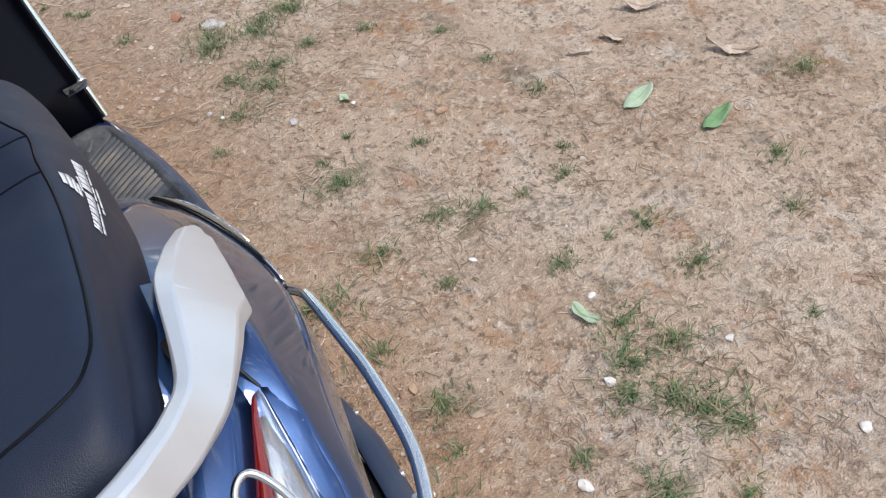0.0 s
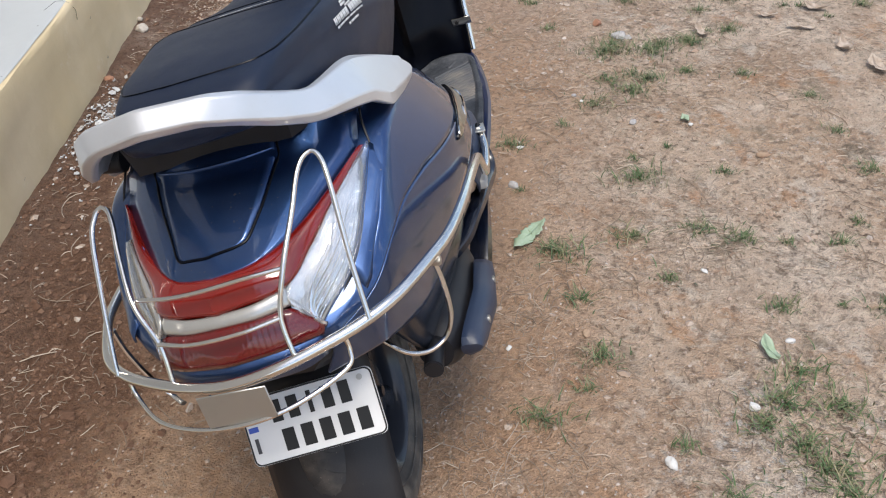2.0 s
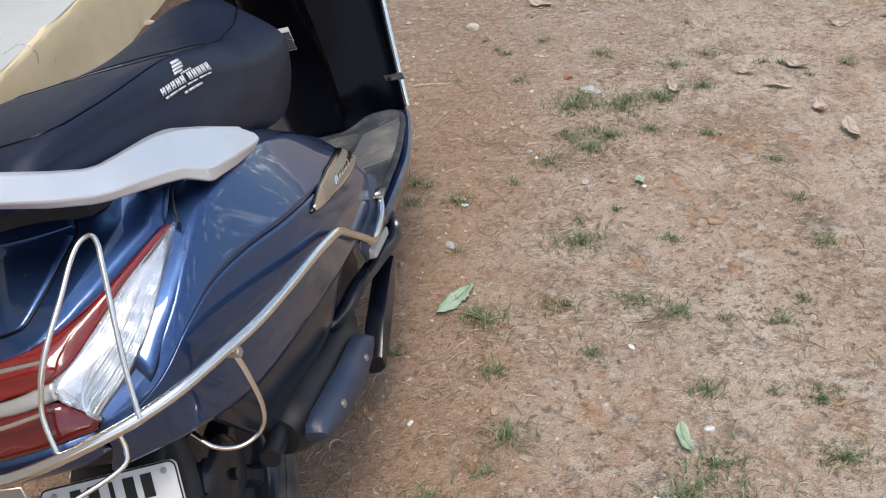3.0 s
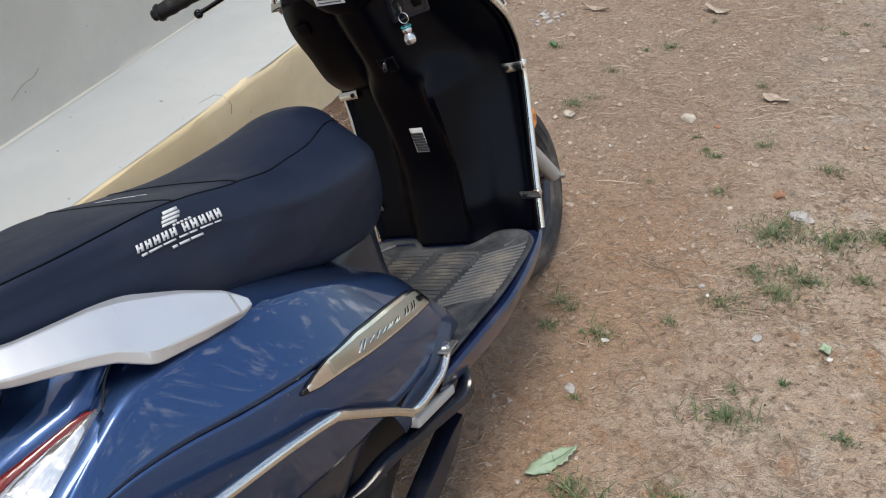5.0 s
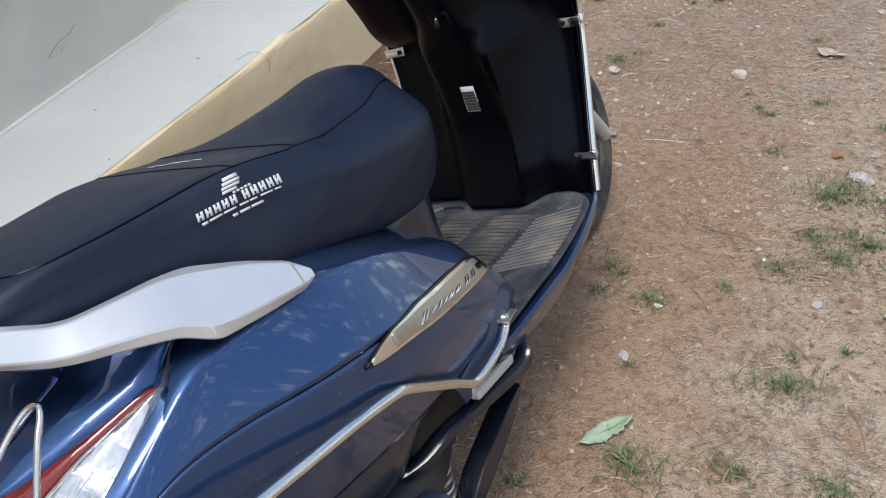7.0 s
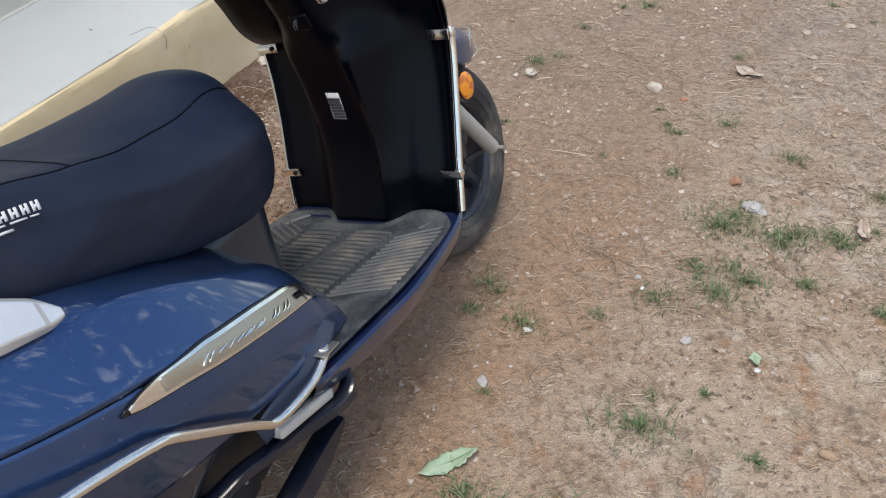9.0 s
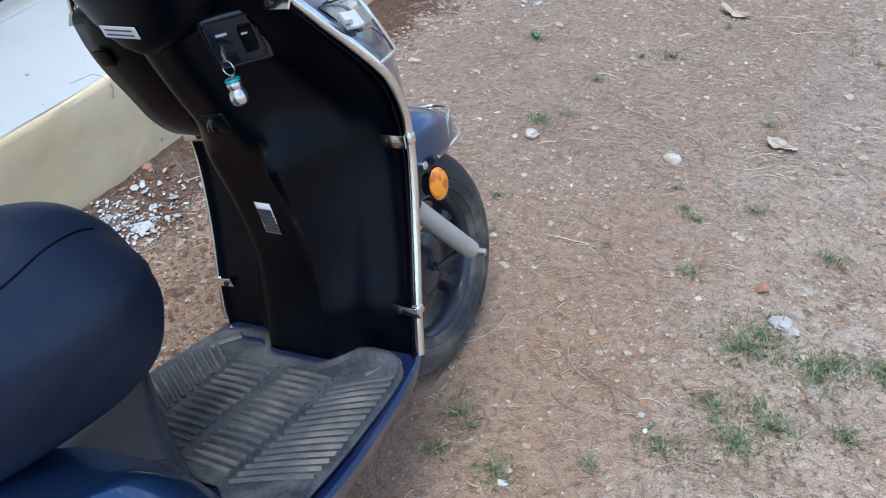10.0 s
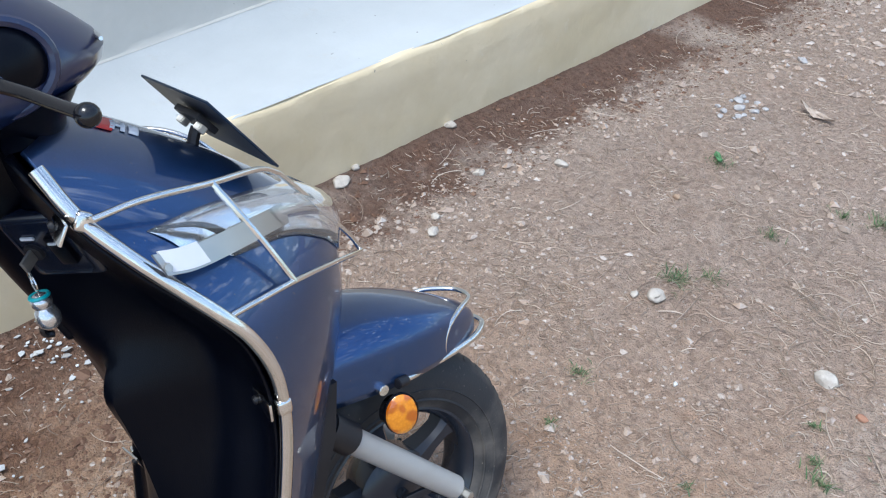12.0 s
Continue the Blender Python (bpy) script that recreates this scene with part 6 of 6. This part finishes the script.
for x, yc, zc, ry, rz in ((-0.215, 0.852, 0.935, 0.026, 0.026), (-0.17, 0.872, 0.945, 0.048, 0.040), (-0.11, 0.918, 0.965, 0.098, 0.058), (-0.05, 0.940, 0.978, 0.118, 0.068), (0.0, 0.946, 0.982, 0.122, 0.072), (0.05, 0.940, 0.980, 0.118, 0.068), (0.11, 0.918, 0.975, 0.098, 0.058), (0.17, 0.880, 0.972, 0.048, 0.040), (0.215, 0.860, 0.972, 0.026, 0.026)):
    rows.append([(x, yc + ry * math.cos(a) * (1 - 0.16 * max(math.cos(a), 0) + 0.16 * max(math.cos(a), 0) ** 6), zc + rz * math.sin(a) * (1 - 0.25 * max(math.cos(a), 0)) - 0.14 * rz * math.cos(a) - 0.25 * rz * max(math.cos(a), 0) ** 2) for a in np.linspace(0, 2 * math.pi, 28, endpoint=False)])
cols = [curve(np.array([r[i] for r in rows]), 46) for i in range(28)]
front_half = list(range(22, 28)) + list(range(0, 8))
rear_half = list(range(7, 23))
nac = part("handlebar_cover", quads([[cols[i][j] for i in front_half] for j in range(46)]), BLUE_SHADED, scooter, "glossy blue handlebar cowl, dark reflections coloured in as navy, with black switchgear", thick=0.004)
part("rear_cowl", quads([[cols[i][j] for i in rear_half] for j in range(46)]), BLACK, nac, thick=0.004)
part("cowl_trim", tube([(x, 0.946 + 0.118 - 1.4 * x * x - 0.004, 0.962 + 0.4 * x * x) for x in np.linspace(-0.09, 0.09, 20)], [0.002, 0.005, 0.005, 0.002], 8), CHROME, nac)
face = lathe([(0.0, 0.0), (0.0, 0.052), (0.006, 0.056), (0.010, 0.050), (0.010, 0.0)], (0.0, 0.905, 1.042), "z", 32)
part("speedometer", face, BLACK_GLOSS, nac)
for s, a, b in ((1, (0.205, 0.862, 0.982), (0.352, 0.838, 0.986)), (-1, (-0.214, 0.846, 0.938), (-0.342, 0.786, 0.916))):
    a, b = np.array(a), np.array(b)
    d = (b - a) / np.linalg.norm(b - a)
    grip = [tuple(a + (b - a) * f) for f in np.linspace(0, 1, 36)]
    g = part("grip", tube(grip, [0.0148, 0.0162, 0.0148, 0.0162, 0.0148, 0.0162, 0.0148, 0.0162, 0.0148, 0.0162, 0.0148, 0.0140], 16), GLOVE, nac, "ribbed black rubber grip")
    part("grip_end", tube([tuple(b - d * 0.003), tuple(b + d * 0.001), tuple(b + d * 0.005)], [0.0172, 0.0172, 0.0155], 20, 8), GLOVE, g)
    part("bar_weight", tube([tuple(b + d * 0.003), tuple(b + d * 0.013), tuple(b + d * 0.016)], [0.0115, 0.0115, 0.008], 18, 8), BLACK_GLOSS, g)
    part("bar_screw", tube([tuple(b + d * 0.014), tuple(b + d * 0.0175)], 0.005, 10), DARK, g)
    part("switch_housing", box((0.052, 0.056, 0.054), Matrix.Translation(a - d * 0.012) @ pose(0, 0, 0, 12, 0, 0), 0.010, 3), BLACK, nac)
    part("switch_button", box((0.014, 0.008, 0.012), Matrix.Translation(a - d * 0.010 + np.array((0, -0.030, -0.006))) @ pose(0, 0, 0, 12, 0, 0), 0.003), BLACK_GLOSS, nac)
    if s > 0:
        lever = [tuple(a + np.array((-0.03, 0.030, 0.004))), (0.205, 0.918, 0.980), (0.24, 0.938, 0.970), (0.280, 0.952, 0.960), (0.305, 0.960, 0.955)]
        ball, mast = (0.309, 0.961, 0.954), BLACK_GLOSS
    else:
        lever = [tuple(a + np.array((0.02, 0.020, -0.008))), (-0.225, 0.880, 0.908), (-0.26, 0.880, 0.898), (-0.290, 0.858, 0.890), (-0.304, 0.846, 0.887)]
        ball, mast = (-0.307, 0.843, 0.886), BLACK_GLOSS
    lv = part("brake_lever", tube(lever, [0.010, 0.008, 0.0065, 0.006, 0.0065], 12, 30, flat=0.75), mast, nac, "black brake lever with ball end")
    bm = bmesh.new()
    bmesh.ops.create_uvsphere(bm, u_segments=18, v_segments=12, radius=0.0092)
    bmesh.ops.translate(bm, vec=ball, verts=bm.verts)
    part("lever_ball", bm, mast, lv)
# flattened black body, its colour standing for the shade in the lever's opening
rows = []
for f, r in ((-1, 0.012), (-0.8, 0.034), (-0.3, 0.050), (0.3, 0.050), (0.8, 0.034), (1, 0.012)):
    rows.append([(0.124 + 0.032 * f, 0.948 - 0.20 * 0.032 * f + 0.95 * r * math.cos(a), 0.972 + 0.75 * r * math.sin(a)) for a in np.linspace(0, 2 * math.pi, 24, endpoint=False)])
part("lever_recess", quads(rows, ring=True, caps=True), BLACK, nac)
part("recess_rim", tube([(0.137, 0.946 + 0.047 * math.cos(a), 0.972 + 0.038 * math.sin(a)) for a in np.linspace(0, 2 * math.pi, 36, endpoint=False)], 0.0055, 8, closed=True), BLUE_SHADED, nac)
part("red_switch", box((0.010, 0.010, 0.012), pose(0.190, 0.836, 1.006), 0.003), RED_PRINT, nac)


# ---- loose things on the ground ----
rng = np.random.default_rng(7)


def stone_mesh(size, seed, flat=0.55):
    """A broken, angular stone."""
    r = np.random.default_rng(int(abs(seed) * 1000) + 3)
    bm = bmesh.new()
    sx, sy = r.uniform(0.85, 1.3), r.uniform(0.7, 1.0)
    for _ in range(26):
        d = r.normal(size=3)
        d /= np.linalg.norm(d)
        k = r.uniform(0.8, 1.05)
        bm.verts.new((d[0] * k * sx * size, d[1] * k * sy * size, d[2] * k * flat * size))
    bmesh.ops.convex_hull(bm, input=list(bm.verts))
    bmesh.ops.delete(bm, geom=[v for v in bm.verts if not v.link_faces], context="VERTS")
    bmesh.ops.bevel(bm, geom=list(bm.edges), offset=size * 0.06, segments=1, affect="EDGES")
    return bm


def put_stones(places, size, material, label):
    for i, (x, y, s) in enumerate(places):
        ob = part("stone", stone_mesh(size * s, x * 9 + y * 5), material, sharp=25)
        ob.matrix_world = pose(x, y, ground_height(x, y) + size * s * 0.22, rz=(i * 67) % 360)
        tagged(ob, label, "stone", "stones on the ground")


put_stones([(0.17, 2.19, 1.25), (-0.22, 2.13, 1.2), (-0.255, 2.10, 0.7), (-0.76, 2.38, 1.0), (-1.06, 1.84, 1.3), (-1.09, 1.91, 0.9), (-1.10, 2.26, 1.0), (-0.74, 1.90, 1.0), (-0.79, 1.95, 0.8), (-0.88, 2.18, 1.0)], 0.022, ROCK_PALE, "pale angular stone lying on dry earth")
put_stones([(-0.63 + 0.07 * math.cos(2.4 * k) * (k / 16) ** 0.5, 3.03 + 0.09 * math.sin(2.4 * k) * (k / 16) ** 0.5, 0.5 + 0.5 * ((k * 37) % 10) / 10) for k in range(5, 17)], 0.017, ROCK_GREY, "small grey stone in a loose heap on dry earth")
put_stones([(0.57, 1.68, 1.5), (0.60, 1.67, 0.9), (0.22, 0.865, 1.0), (0.40, 1.30, 0.6), (-0.63, 3.03, 1.3), (-0.66, 3.07, 1.1), (-0.59, 3.05, 1.0), (-0.60, 2.98, 0.9), (-0.69, 3.47, 1.2), (0.55, 1.15, 0.8)], 0.017, ROCK_GREY, "small grey stone on dry earth")
put_stones([(0.86, 0.97, 1.1), (0.11, 1.07, 1.0), (0.24, 1.14, 0.8), (0.70, 2.11, 0.9), (0.02, 3.09, 1.0), (-0.45, 2.5, 1.0), (0.36, 0.34, 0.8)], 0.016, ROCK_TAN, "tan pebble on dry earth")
put_stones([(0.51, 1.77, 1.2), (-1.00, 1.16, 1.2), (-1.05, 1.48, 1.0), (0.27, 2.15, 0.7)], 0.018, ROCK_RED, "lump of brick-red rubble")
put_stones([(0.24, 1.045, 1.0), (0.42, 1.27, 0.8), (0.63, 0.53, 0.8), (0.76, 0.32, 1.0), (0.70, 1.12, 0.8), (0.65, 0.15, 1.2), (0.89, 0.09, 1.1), (0.48, 0.02, 1.3), (0.93, -0.17, 1.1), (0.20, 0.30, 0.7), (-0.02, 1.95, 0.8)], 0.011, ROCK_WHITE, "small white lump of lime")


def leaf_mesh(length, width, curl, seed, torn=False):
    rows, n = [], 18
    for i in range(n + 1):
        f = i / n
        w = width * (math.sin(math.pi * min(f * 0.96 + 0.02, 1)) ** 0.75) * (1 + 0.12 * math.sin(seed + 9 * f))
        row = []
        for u in (-1, -0.66, -0.33, 0, 0.33, 0.66, 1):
            ww = w * ((0.86 + 0.24 * math.sin(i * 2.1 + seed) * math.sin(i * 0.9 + 3 * seed + 2 * u)) if torn and abs(u) > 0.5 else 1.0)
            z = curl * length * ((f - 0.5) ** 2 * 1.6 + 0.25 * (u * u) * width / length) + 0.004 * math.sin(7 * f + seed + 2 * u) - (0.0015 if u == 0 else 0)
            row.append((u * ww, (f - 0.5) * length, z))
        rows.append(row)
    return quads(rows)


def put_leaves(places, name, material, label, torn=False):
    for i, (x, y, length, width, turn, curl) in enumerate(places):
        leaf = part(name, leaf_mesh(length, width, curl, i * 1.9, torn), material, thick=0.0012, sharp=70)
        leaf.matrix_world = pose(x, y, ground_height(x, y) + 0.010, 4, 3, turn)
        tagged(leaf, label, "leaf", "leaves on the ground")
        part("stalk", tube([(0, -length * 0.49, 0.001 + curl * length * 0.4), (0, 0, 0.0015), (0, length * 0.45, 0.001 + curl * length * 0.4)], [0.0016, 0.0012, 0.0006], 6, 14), material, leaf)


put_leaves([(0.252, 0.655, 0.118, 0.022, -38, 0.10)], "leaf", LEAF_GREEN, "torn pale green leaf lying on dry earth", True)
put_leaves([(1.258, 0.716, 0.115, 0.022, -76, 0.12)], "leaf", LEAF_GREEN, "fresh pale green leaf on dry earth")
put_leaves([(1.337, 0.543, 0.108, 0.019, -76, 0.25)], "leaf", LEAF_MID, "fresh mid-green leaf on dry earth")
put_leaves([(-0.49, 2.73, 0.045, 0.011, 60, 0.12)], "leaf", LEAF_DEEP, "small crumpled green leaf on the ground")
put_leaves([(0.71, 0.285, 0.062, 0.014, 15, 0.5), (0.69, 1.145, 0.032, 0.011, 20, 0.2)], "leaf", LEAF_GREEN, "small crumpled pale green leaf on the ground")
put_leaves([(1.14, 1.68, 0.085, 0.016, 75, 0.2), (1.22, 1.82, 0.09, 0.020, 60, 0.5), (1.23, 1.54, 0.075, 0.022, 0, 0.5), (0.83, 1.68, 0.07, 0.020, 20, 0.5), (1.06, 1.78, 0.06, 0.014, 80, 0.4), (1.42, 2.12, 0.07, 0.02, 80, 0.3)], "dry_leaf", LEAF_DRY, "curled dry brown leaf on bare earth", True)
put_leaves([(1.28, 0.95, 0.07, 0.011, 70, 0.3), (1.55, 1.01, 0.12, 0.026, 60, 0.4), (1.58, 0.72, 0.13, 0.022, 40, 0.4), (1.39, 0.95, 0.07, 0.016, 30, 0.5), (0.41, 2.38, 0.09, 0.030, 80, 0.2), (-0.45, 3.16, 0.13, 0.018, 80, 0.25), (0.06, 3.2, 0.12, 0.03, 70, 0.3), (1.28, 1.40, 0.09, 0.025, 10, 0.4)], "dry_leaf", LEAF_DRY, "pale dry fallen leaf on trodden earth", True)


# grass: tufts of thin blades
def scatter_blades():
    tufts = [(0.535, 0.89, 1.3), (0.325, 0.59, 1.3), (0.49, 0.655, 0.8), (0.65, 0.68, 0.8), (0.73, 0.64, 0.9), (0.35, 0.44, 0.7), (0.22, 1.06, 0.9), (0.96, 1.92, 0.9), (0.78, 1.64, 0.8), (0.98, 0.40, 0.7), (0.38, 0.28, 0.9), (0.26, 0.12, 0.9)]
    tufts += [(0.52, 1.57, 1.6), (0.55, 1.62, 1.2), (0.66, 1.57, 1.5), (0.69, 1.61, 1.0), (0.46, 1.25, 1.0), (0.57, 1.32, 1.2), (0.62, 1.39, 1.0), (0.51, 1.39, 0.8), (0.79, 1.62, 1.0), (0.10, 1.15, 0.8)]
    tufts += [(0.71, 0.165, 1.3), (0.81, 0.15, 1.2), (0.76, 0.24, 0.9), (0.72, 0.06, 1.3), (0.745, 0.01, 1.2), (0.77, -0.04, 1.0), (0.58, -0.06, 1.0), (0.66, 0.11, 0.8), (0.98, 0.26, 0.9), (1.36, 0.38, 0.8), (1.25, 0.25, 0.7), (1.67, 0.56, 1.1), (0.77, 0.42, 0.7)]
    tufts += [(-0.23, 2.22, 0.9), (-0.48, 2.72, 0.6), (-0.03, 2.78, 0.8), (0.42, 2.05, 0.6), (0.30, 1.95, 0.5), (0.62, 1.95, 0.7), (0.85, 1.85, 0.8), (0.92, 1.70, 0.8), (1.05, 1.25, 0.6), (1.1, 0.9, 0.6), (0.9, 1.4, 0.6), (0.35, 1.75, 0.5), (0.75, 0.9, 0.4), (0.95, 0.62, 0.5)]
    for _ in range(70):
        tufts.append((rng.uniform(-0.2, 2.0), rng.uniform(-0.5, 3.2), rng.uniform(0.2, 0.5)))
    pts, faces = [], []
    for tx, ty, s in tufts:
        for _ in range(int(120 * s)):
            r, a = abs(rng.normal(0, 0.028 * s)), rng.uniform(0, 2 * math.pi)
            x, y = tx + r * math.cos(a) * 1.5, ty + r * math.sin(a)
            h = rng.uniform(0.006, 0.026) * (0.6 + 0.5 * s)
            lean, la, w = rng.uniform(0.3, 1.8) * h, rng.uniform(0, 2 * math.pi), rng.uniform(0.0007, 0.0016)
            dx, dy = math.cos(la), math.sin(la)
            z = ground_height(x, y) - 0.002
            b = len(pts)
            for f, ww in ((0, 1.0), (0.5, 0.9), (0.85, 0.55)):
                px, py, pz = x + dx * lean * f * f, y + dy * lean * f * f, z + h * f * (1.15 - 0.3 * f)
                pts.append((px - dy * w * ww, py + dx * w * ww, pz))
                pts.append((px + dy * w * ww, py - dx * w * ww, pz))
            pts.append((x + dx * lean, y + dy * lean, z + h * 0.85))
            faces += [(b, b + 1, b + 3, b + 2), (b + 2, b + 3, b + 5, b + 4), (b + 4, b + 5, b + 6)]
    tagged(part("grass", (pts, faces), GRASS, sharp=180), "short sparse green grass tufts in dry earth", "grass", kind="stuff")


scatter_blades()


def scatter_gravel():
    shapes = []
    for k in range(8):
        r = np.random.default_rng(k)
        v = np.array([(1, 0, 0), (-1, 0, 0), (0, 1, 0), (0, -1, 0), (0, 0, 1), (0, 0, -1), (0.7, 0.7, 0.3), (-0.7, -0.6, 0.35), (0.6, -0.7, -0.2)], float) * r.uniform(0.75, 1.25, (9, 1))
        bm = bmesh.new()
        for q in v:
            bm.verts.new(q)
        bmesh.ops.convex_hull(bm, input=list(bm.verts))
        bmesh.ops.delete(bm, geom=[q for q in bm.verts if not q.link_faces], context="VERTS")
        bm.verts.index_update()
        shapes.append((np.array([q.co[:] for q in bm.verts]), [tuple(q.index for q in f.verts) for f in bm.faces]))
        bm.free()
    zones = [(24000, (-1.05, 1.9), (-0.45, 4.2), 0.0017, 0.55), (12000, (-1.05, 0.9), (1.3, 4.4), 0.0018, 0.55), (1500, (-1.04, -0.75), (-0.4, 3.0), 0.0040, 0.5), (1800, (-1.05, -0.35), (0.7, 2.2), 0.0030, 0.5), (500, (-1.05, -0.5), (-0.2, 0.9), 0.0028, 0.4), (420, (-1.04, 0.8), (1.4, 4.2), 0.0056, 0.5), (700, (-0.9, 0.9), (2.6, 4.2), 0.0048, 0.5), (240, (-0.85, -0.30), (3.35, 4.2), 0.0085, 0.4), (900, (-0.2, 1.9), (-0.4, 2.6), 0.0030, 0.5)]
    spread_pieces("gravel", zones, shapes, GRAVEL, "loose mixed gravel and crumbs of earth", False)
    zones = [(9000, (-1.06, -0.45), (-0.5, 1.5), 0.0022, 0.6), (420, (-1.06, -0.6), (-0.3, 1.4), 0.0050, 0.4), (5200, (-1.25, -0.80), (1.4, 4.2), 0.0022, 0.6)]
    spread_pieces("clods", zones, shapes, CLODS, "damp red-brown clods of dug earth", True)


def spread_pieces(name, zones, shapes, material, label, damp):
    pts, faces, base = [], [], 0
    for count, xr, yr, size, spread in zones:
        for _ in range(count):
            x, y = rng.uniform(*xr), rng.uniform(*yr)
            if x < foot_x(y) + 0.02:
                continue
            if not damp and (x < -0.55 and y < 1.1 or x < foot_x(y) + 0.20) and rng.random() < 0.85:
                continue
            v, f = shapes[rng.integers(8)]
            k = min(size * rng.lognormal(0, spread), 0.016)
            a = rng.uniform(0, 2 * math.pi)
            ca, sa = math.cos(a), math.sin(a)
            w = v * (k * rng.uniform(0.8, 1.5), k, k * rng.uniform(0.4, 0.8))
            w = np.column_stack((w[:, 0] * ca - w[:, 1] * sa + x, w[:, 0] * sa + w[:, 1] * ca + y, w[:, 2] + ground_height(x, y) + k * 0.15))
            pts.append(w)
            faces += [tuple(i + base for i in q) for q in f]
            base += len(v)
    tagged(part(name, (np.vstack(pts), faces), material, sharp=20), label, name, kind="stuff")


scatter_gravel()


def scatter_straw():
    pts, faces = [], []
    heaps = [(rng.uniform(-0.9, 1.7), rng.uniform(-0.3, 3.8)) for _ in range(46)]
    knots = [(rng.uniform(-0.6, 1.7), rng.uniform(-0.35, 3.9)) for _ in range(130)]
    for k in range(25000):
        x, y = rng.uniform(-1.05, 2.0), rng.uniform(-0.5, 4.3)
        if k % 3 == 0:
            h = heaps[rng.integers(46)]
            x, y = h[0] + rng.normal(0, 0.09), h[1] + rng.normal(0, 0.07)
        if k % 4 == 1:
            h = knots[rng.integers(130)]
            x, y = h[0] + rng.normal(0, 0.022), h[1] + rng.normal(0, 0.018)
        if k % 4 == 3:
            x, y = rng.uniform(-1.05, 1.0), rng.uniform(1.2, 4.0)
        if x < foot_x(y) + 0.02:
            continue
        curled = k >= 19000
        if curled:
            x, y = rng.uniform(-0.95, 1.1), rng.uniform(1.3, 3.8)
            if k % 2:
                h = heaps[rng.integers(46)]
                x, y = h[0] + rng.normal(0, 0.10), h[1] + rng.normal(0, 0.08)
        if x < foot_x(y) + 0.02:
            continue
        long = rng.random() < (0.07 if curled else 0.030)
        length, w = (rng.uniform(0.05, 0.13), rng.uniform(0.0007, 0.0012)) if long else (rng.uniform(0.008, 0.036), rng.uniform(0.0005, 0.0010))
        a, bend = rng.uniform(0, 2 * math.pi), rng.uniform(-1.6, 1.6) * (2.2 if curled else 1.0)
        b, px, py, lift = len(pts), x, y, rng.random()
        n = 6 if long else 4
        for i in range(n + 1):
            aa = a + bend * (i / n - 0.5)
            z = ground_height(px, py) + 0.0014 + (0.006 if long else 0.004) * math.sin(math.pi * i / n) * lift
            sx, sy = -math.sin(aa) * w, math.cos(aa) * w
            pts += [(px + sx, py + sy, z), (px - sx, py - sy, z), (px, py, z + w * 1.6)]
            px, py = px + math.cos(aa) * length / n, py + math.sin(aa) * length / n
        for i in range(n):
            o = b + 3 * i
            faces += [(o, o + 3, o + 5, o + 2), (o + 2, o + 5, o + 4, o + 1)]
    tagged(part("straw", (pts, faces), STRAW, sharp=60), "dry straw and rootlets strewn over the earth", "straw", kind="stuff")


scatter_straw()


def scatter_chips():
    pts, faces = [], []
    for _ in range(750):
        x, y = rng.normal(-0.94, 0.065), rng.normal(1.21, 0.12)
        if rng.random() < 0.08:
            x, y = rng.uniform(-1.05, -0.6), rng.uniform(0.7, 1.7)
        if x < foot_x(y) + 0.02:
            continue
        r, n = 0.0034 * rng.lognormal(0, 0.6), rng.integers(4, 7)
        t, a0 = rng.uniform(-0.35, 0.35, 2), rng.uniform(0, 6.28)
        z0 = ground_height(x, y) + 0.002 + rng.uniform(0, 0.008)
        b = len(pts)
        ring = []
        for i in range(n):
            a, rr = a0 + 2 * math.pi * i / n, r * rng.uniform(0.6, 1.2)
            dx, dy = rr * math.cos(a), rr * math.sin(a)
            ring.append((x + dx, y + dy, z0 + dx * t[0] + dy * t[1]))
        pts += ring + [(p[0], p[1], p[2] + 0.0016) for p in ring]
        faces += [tuple(range(b + n, b + 2 * n)), tuple(range(b, b + n))[::-1]]
        faces += [(b + i, b + (i + 1) % n, b + n + (i + 1) % n, b + n + i) for i in range(n)]
    tagged(part("lime_flakes", (pts, faces), CHIPS, sharp=20), "heap of flaked white limewash by the wall", "flakes", kind="stuff")


scatter_chips()
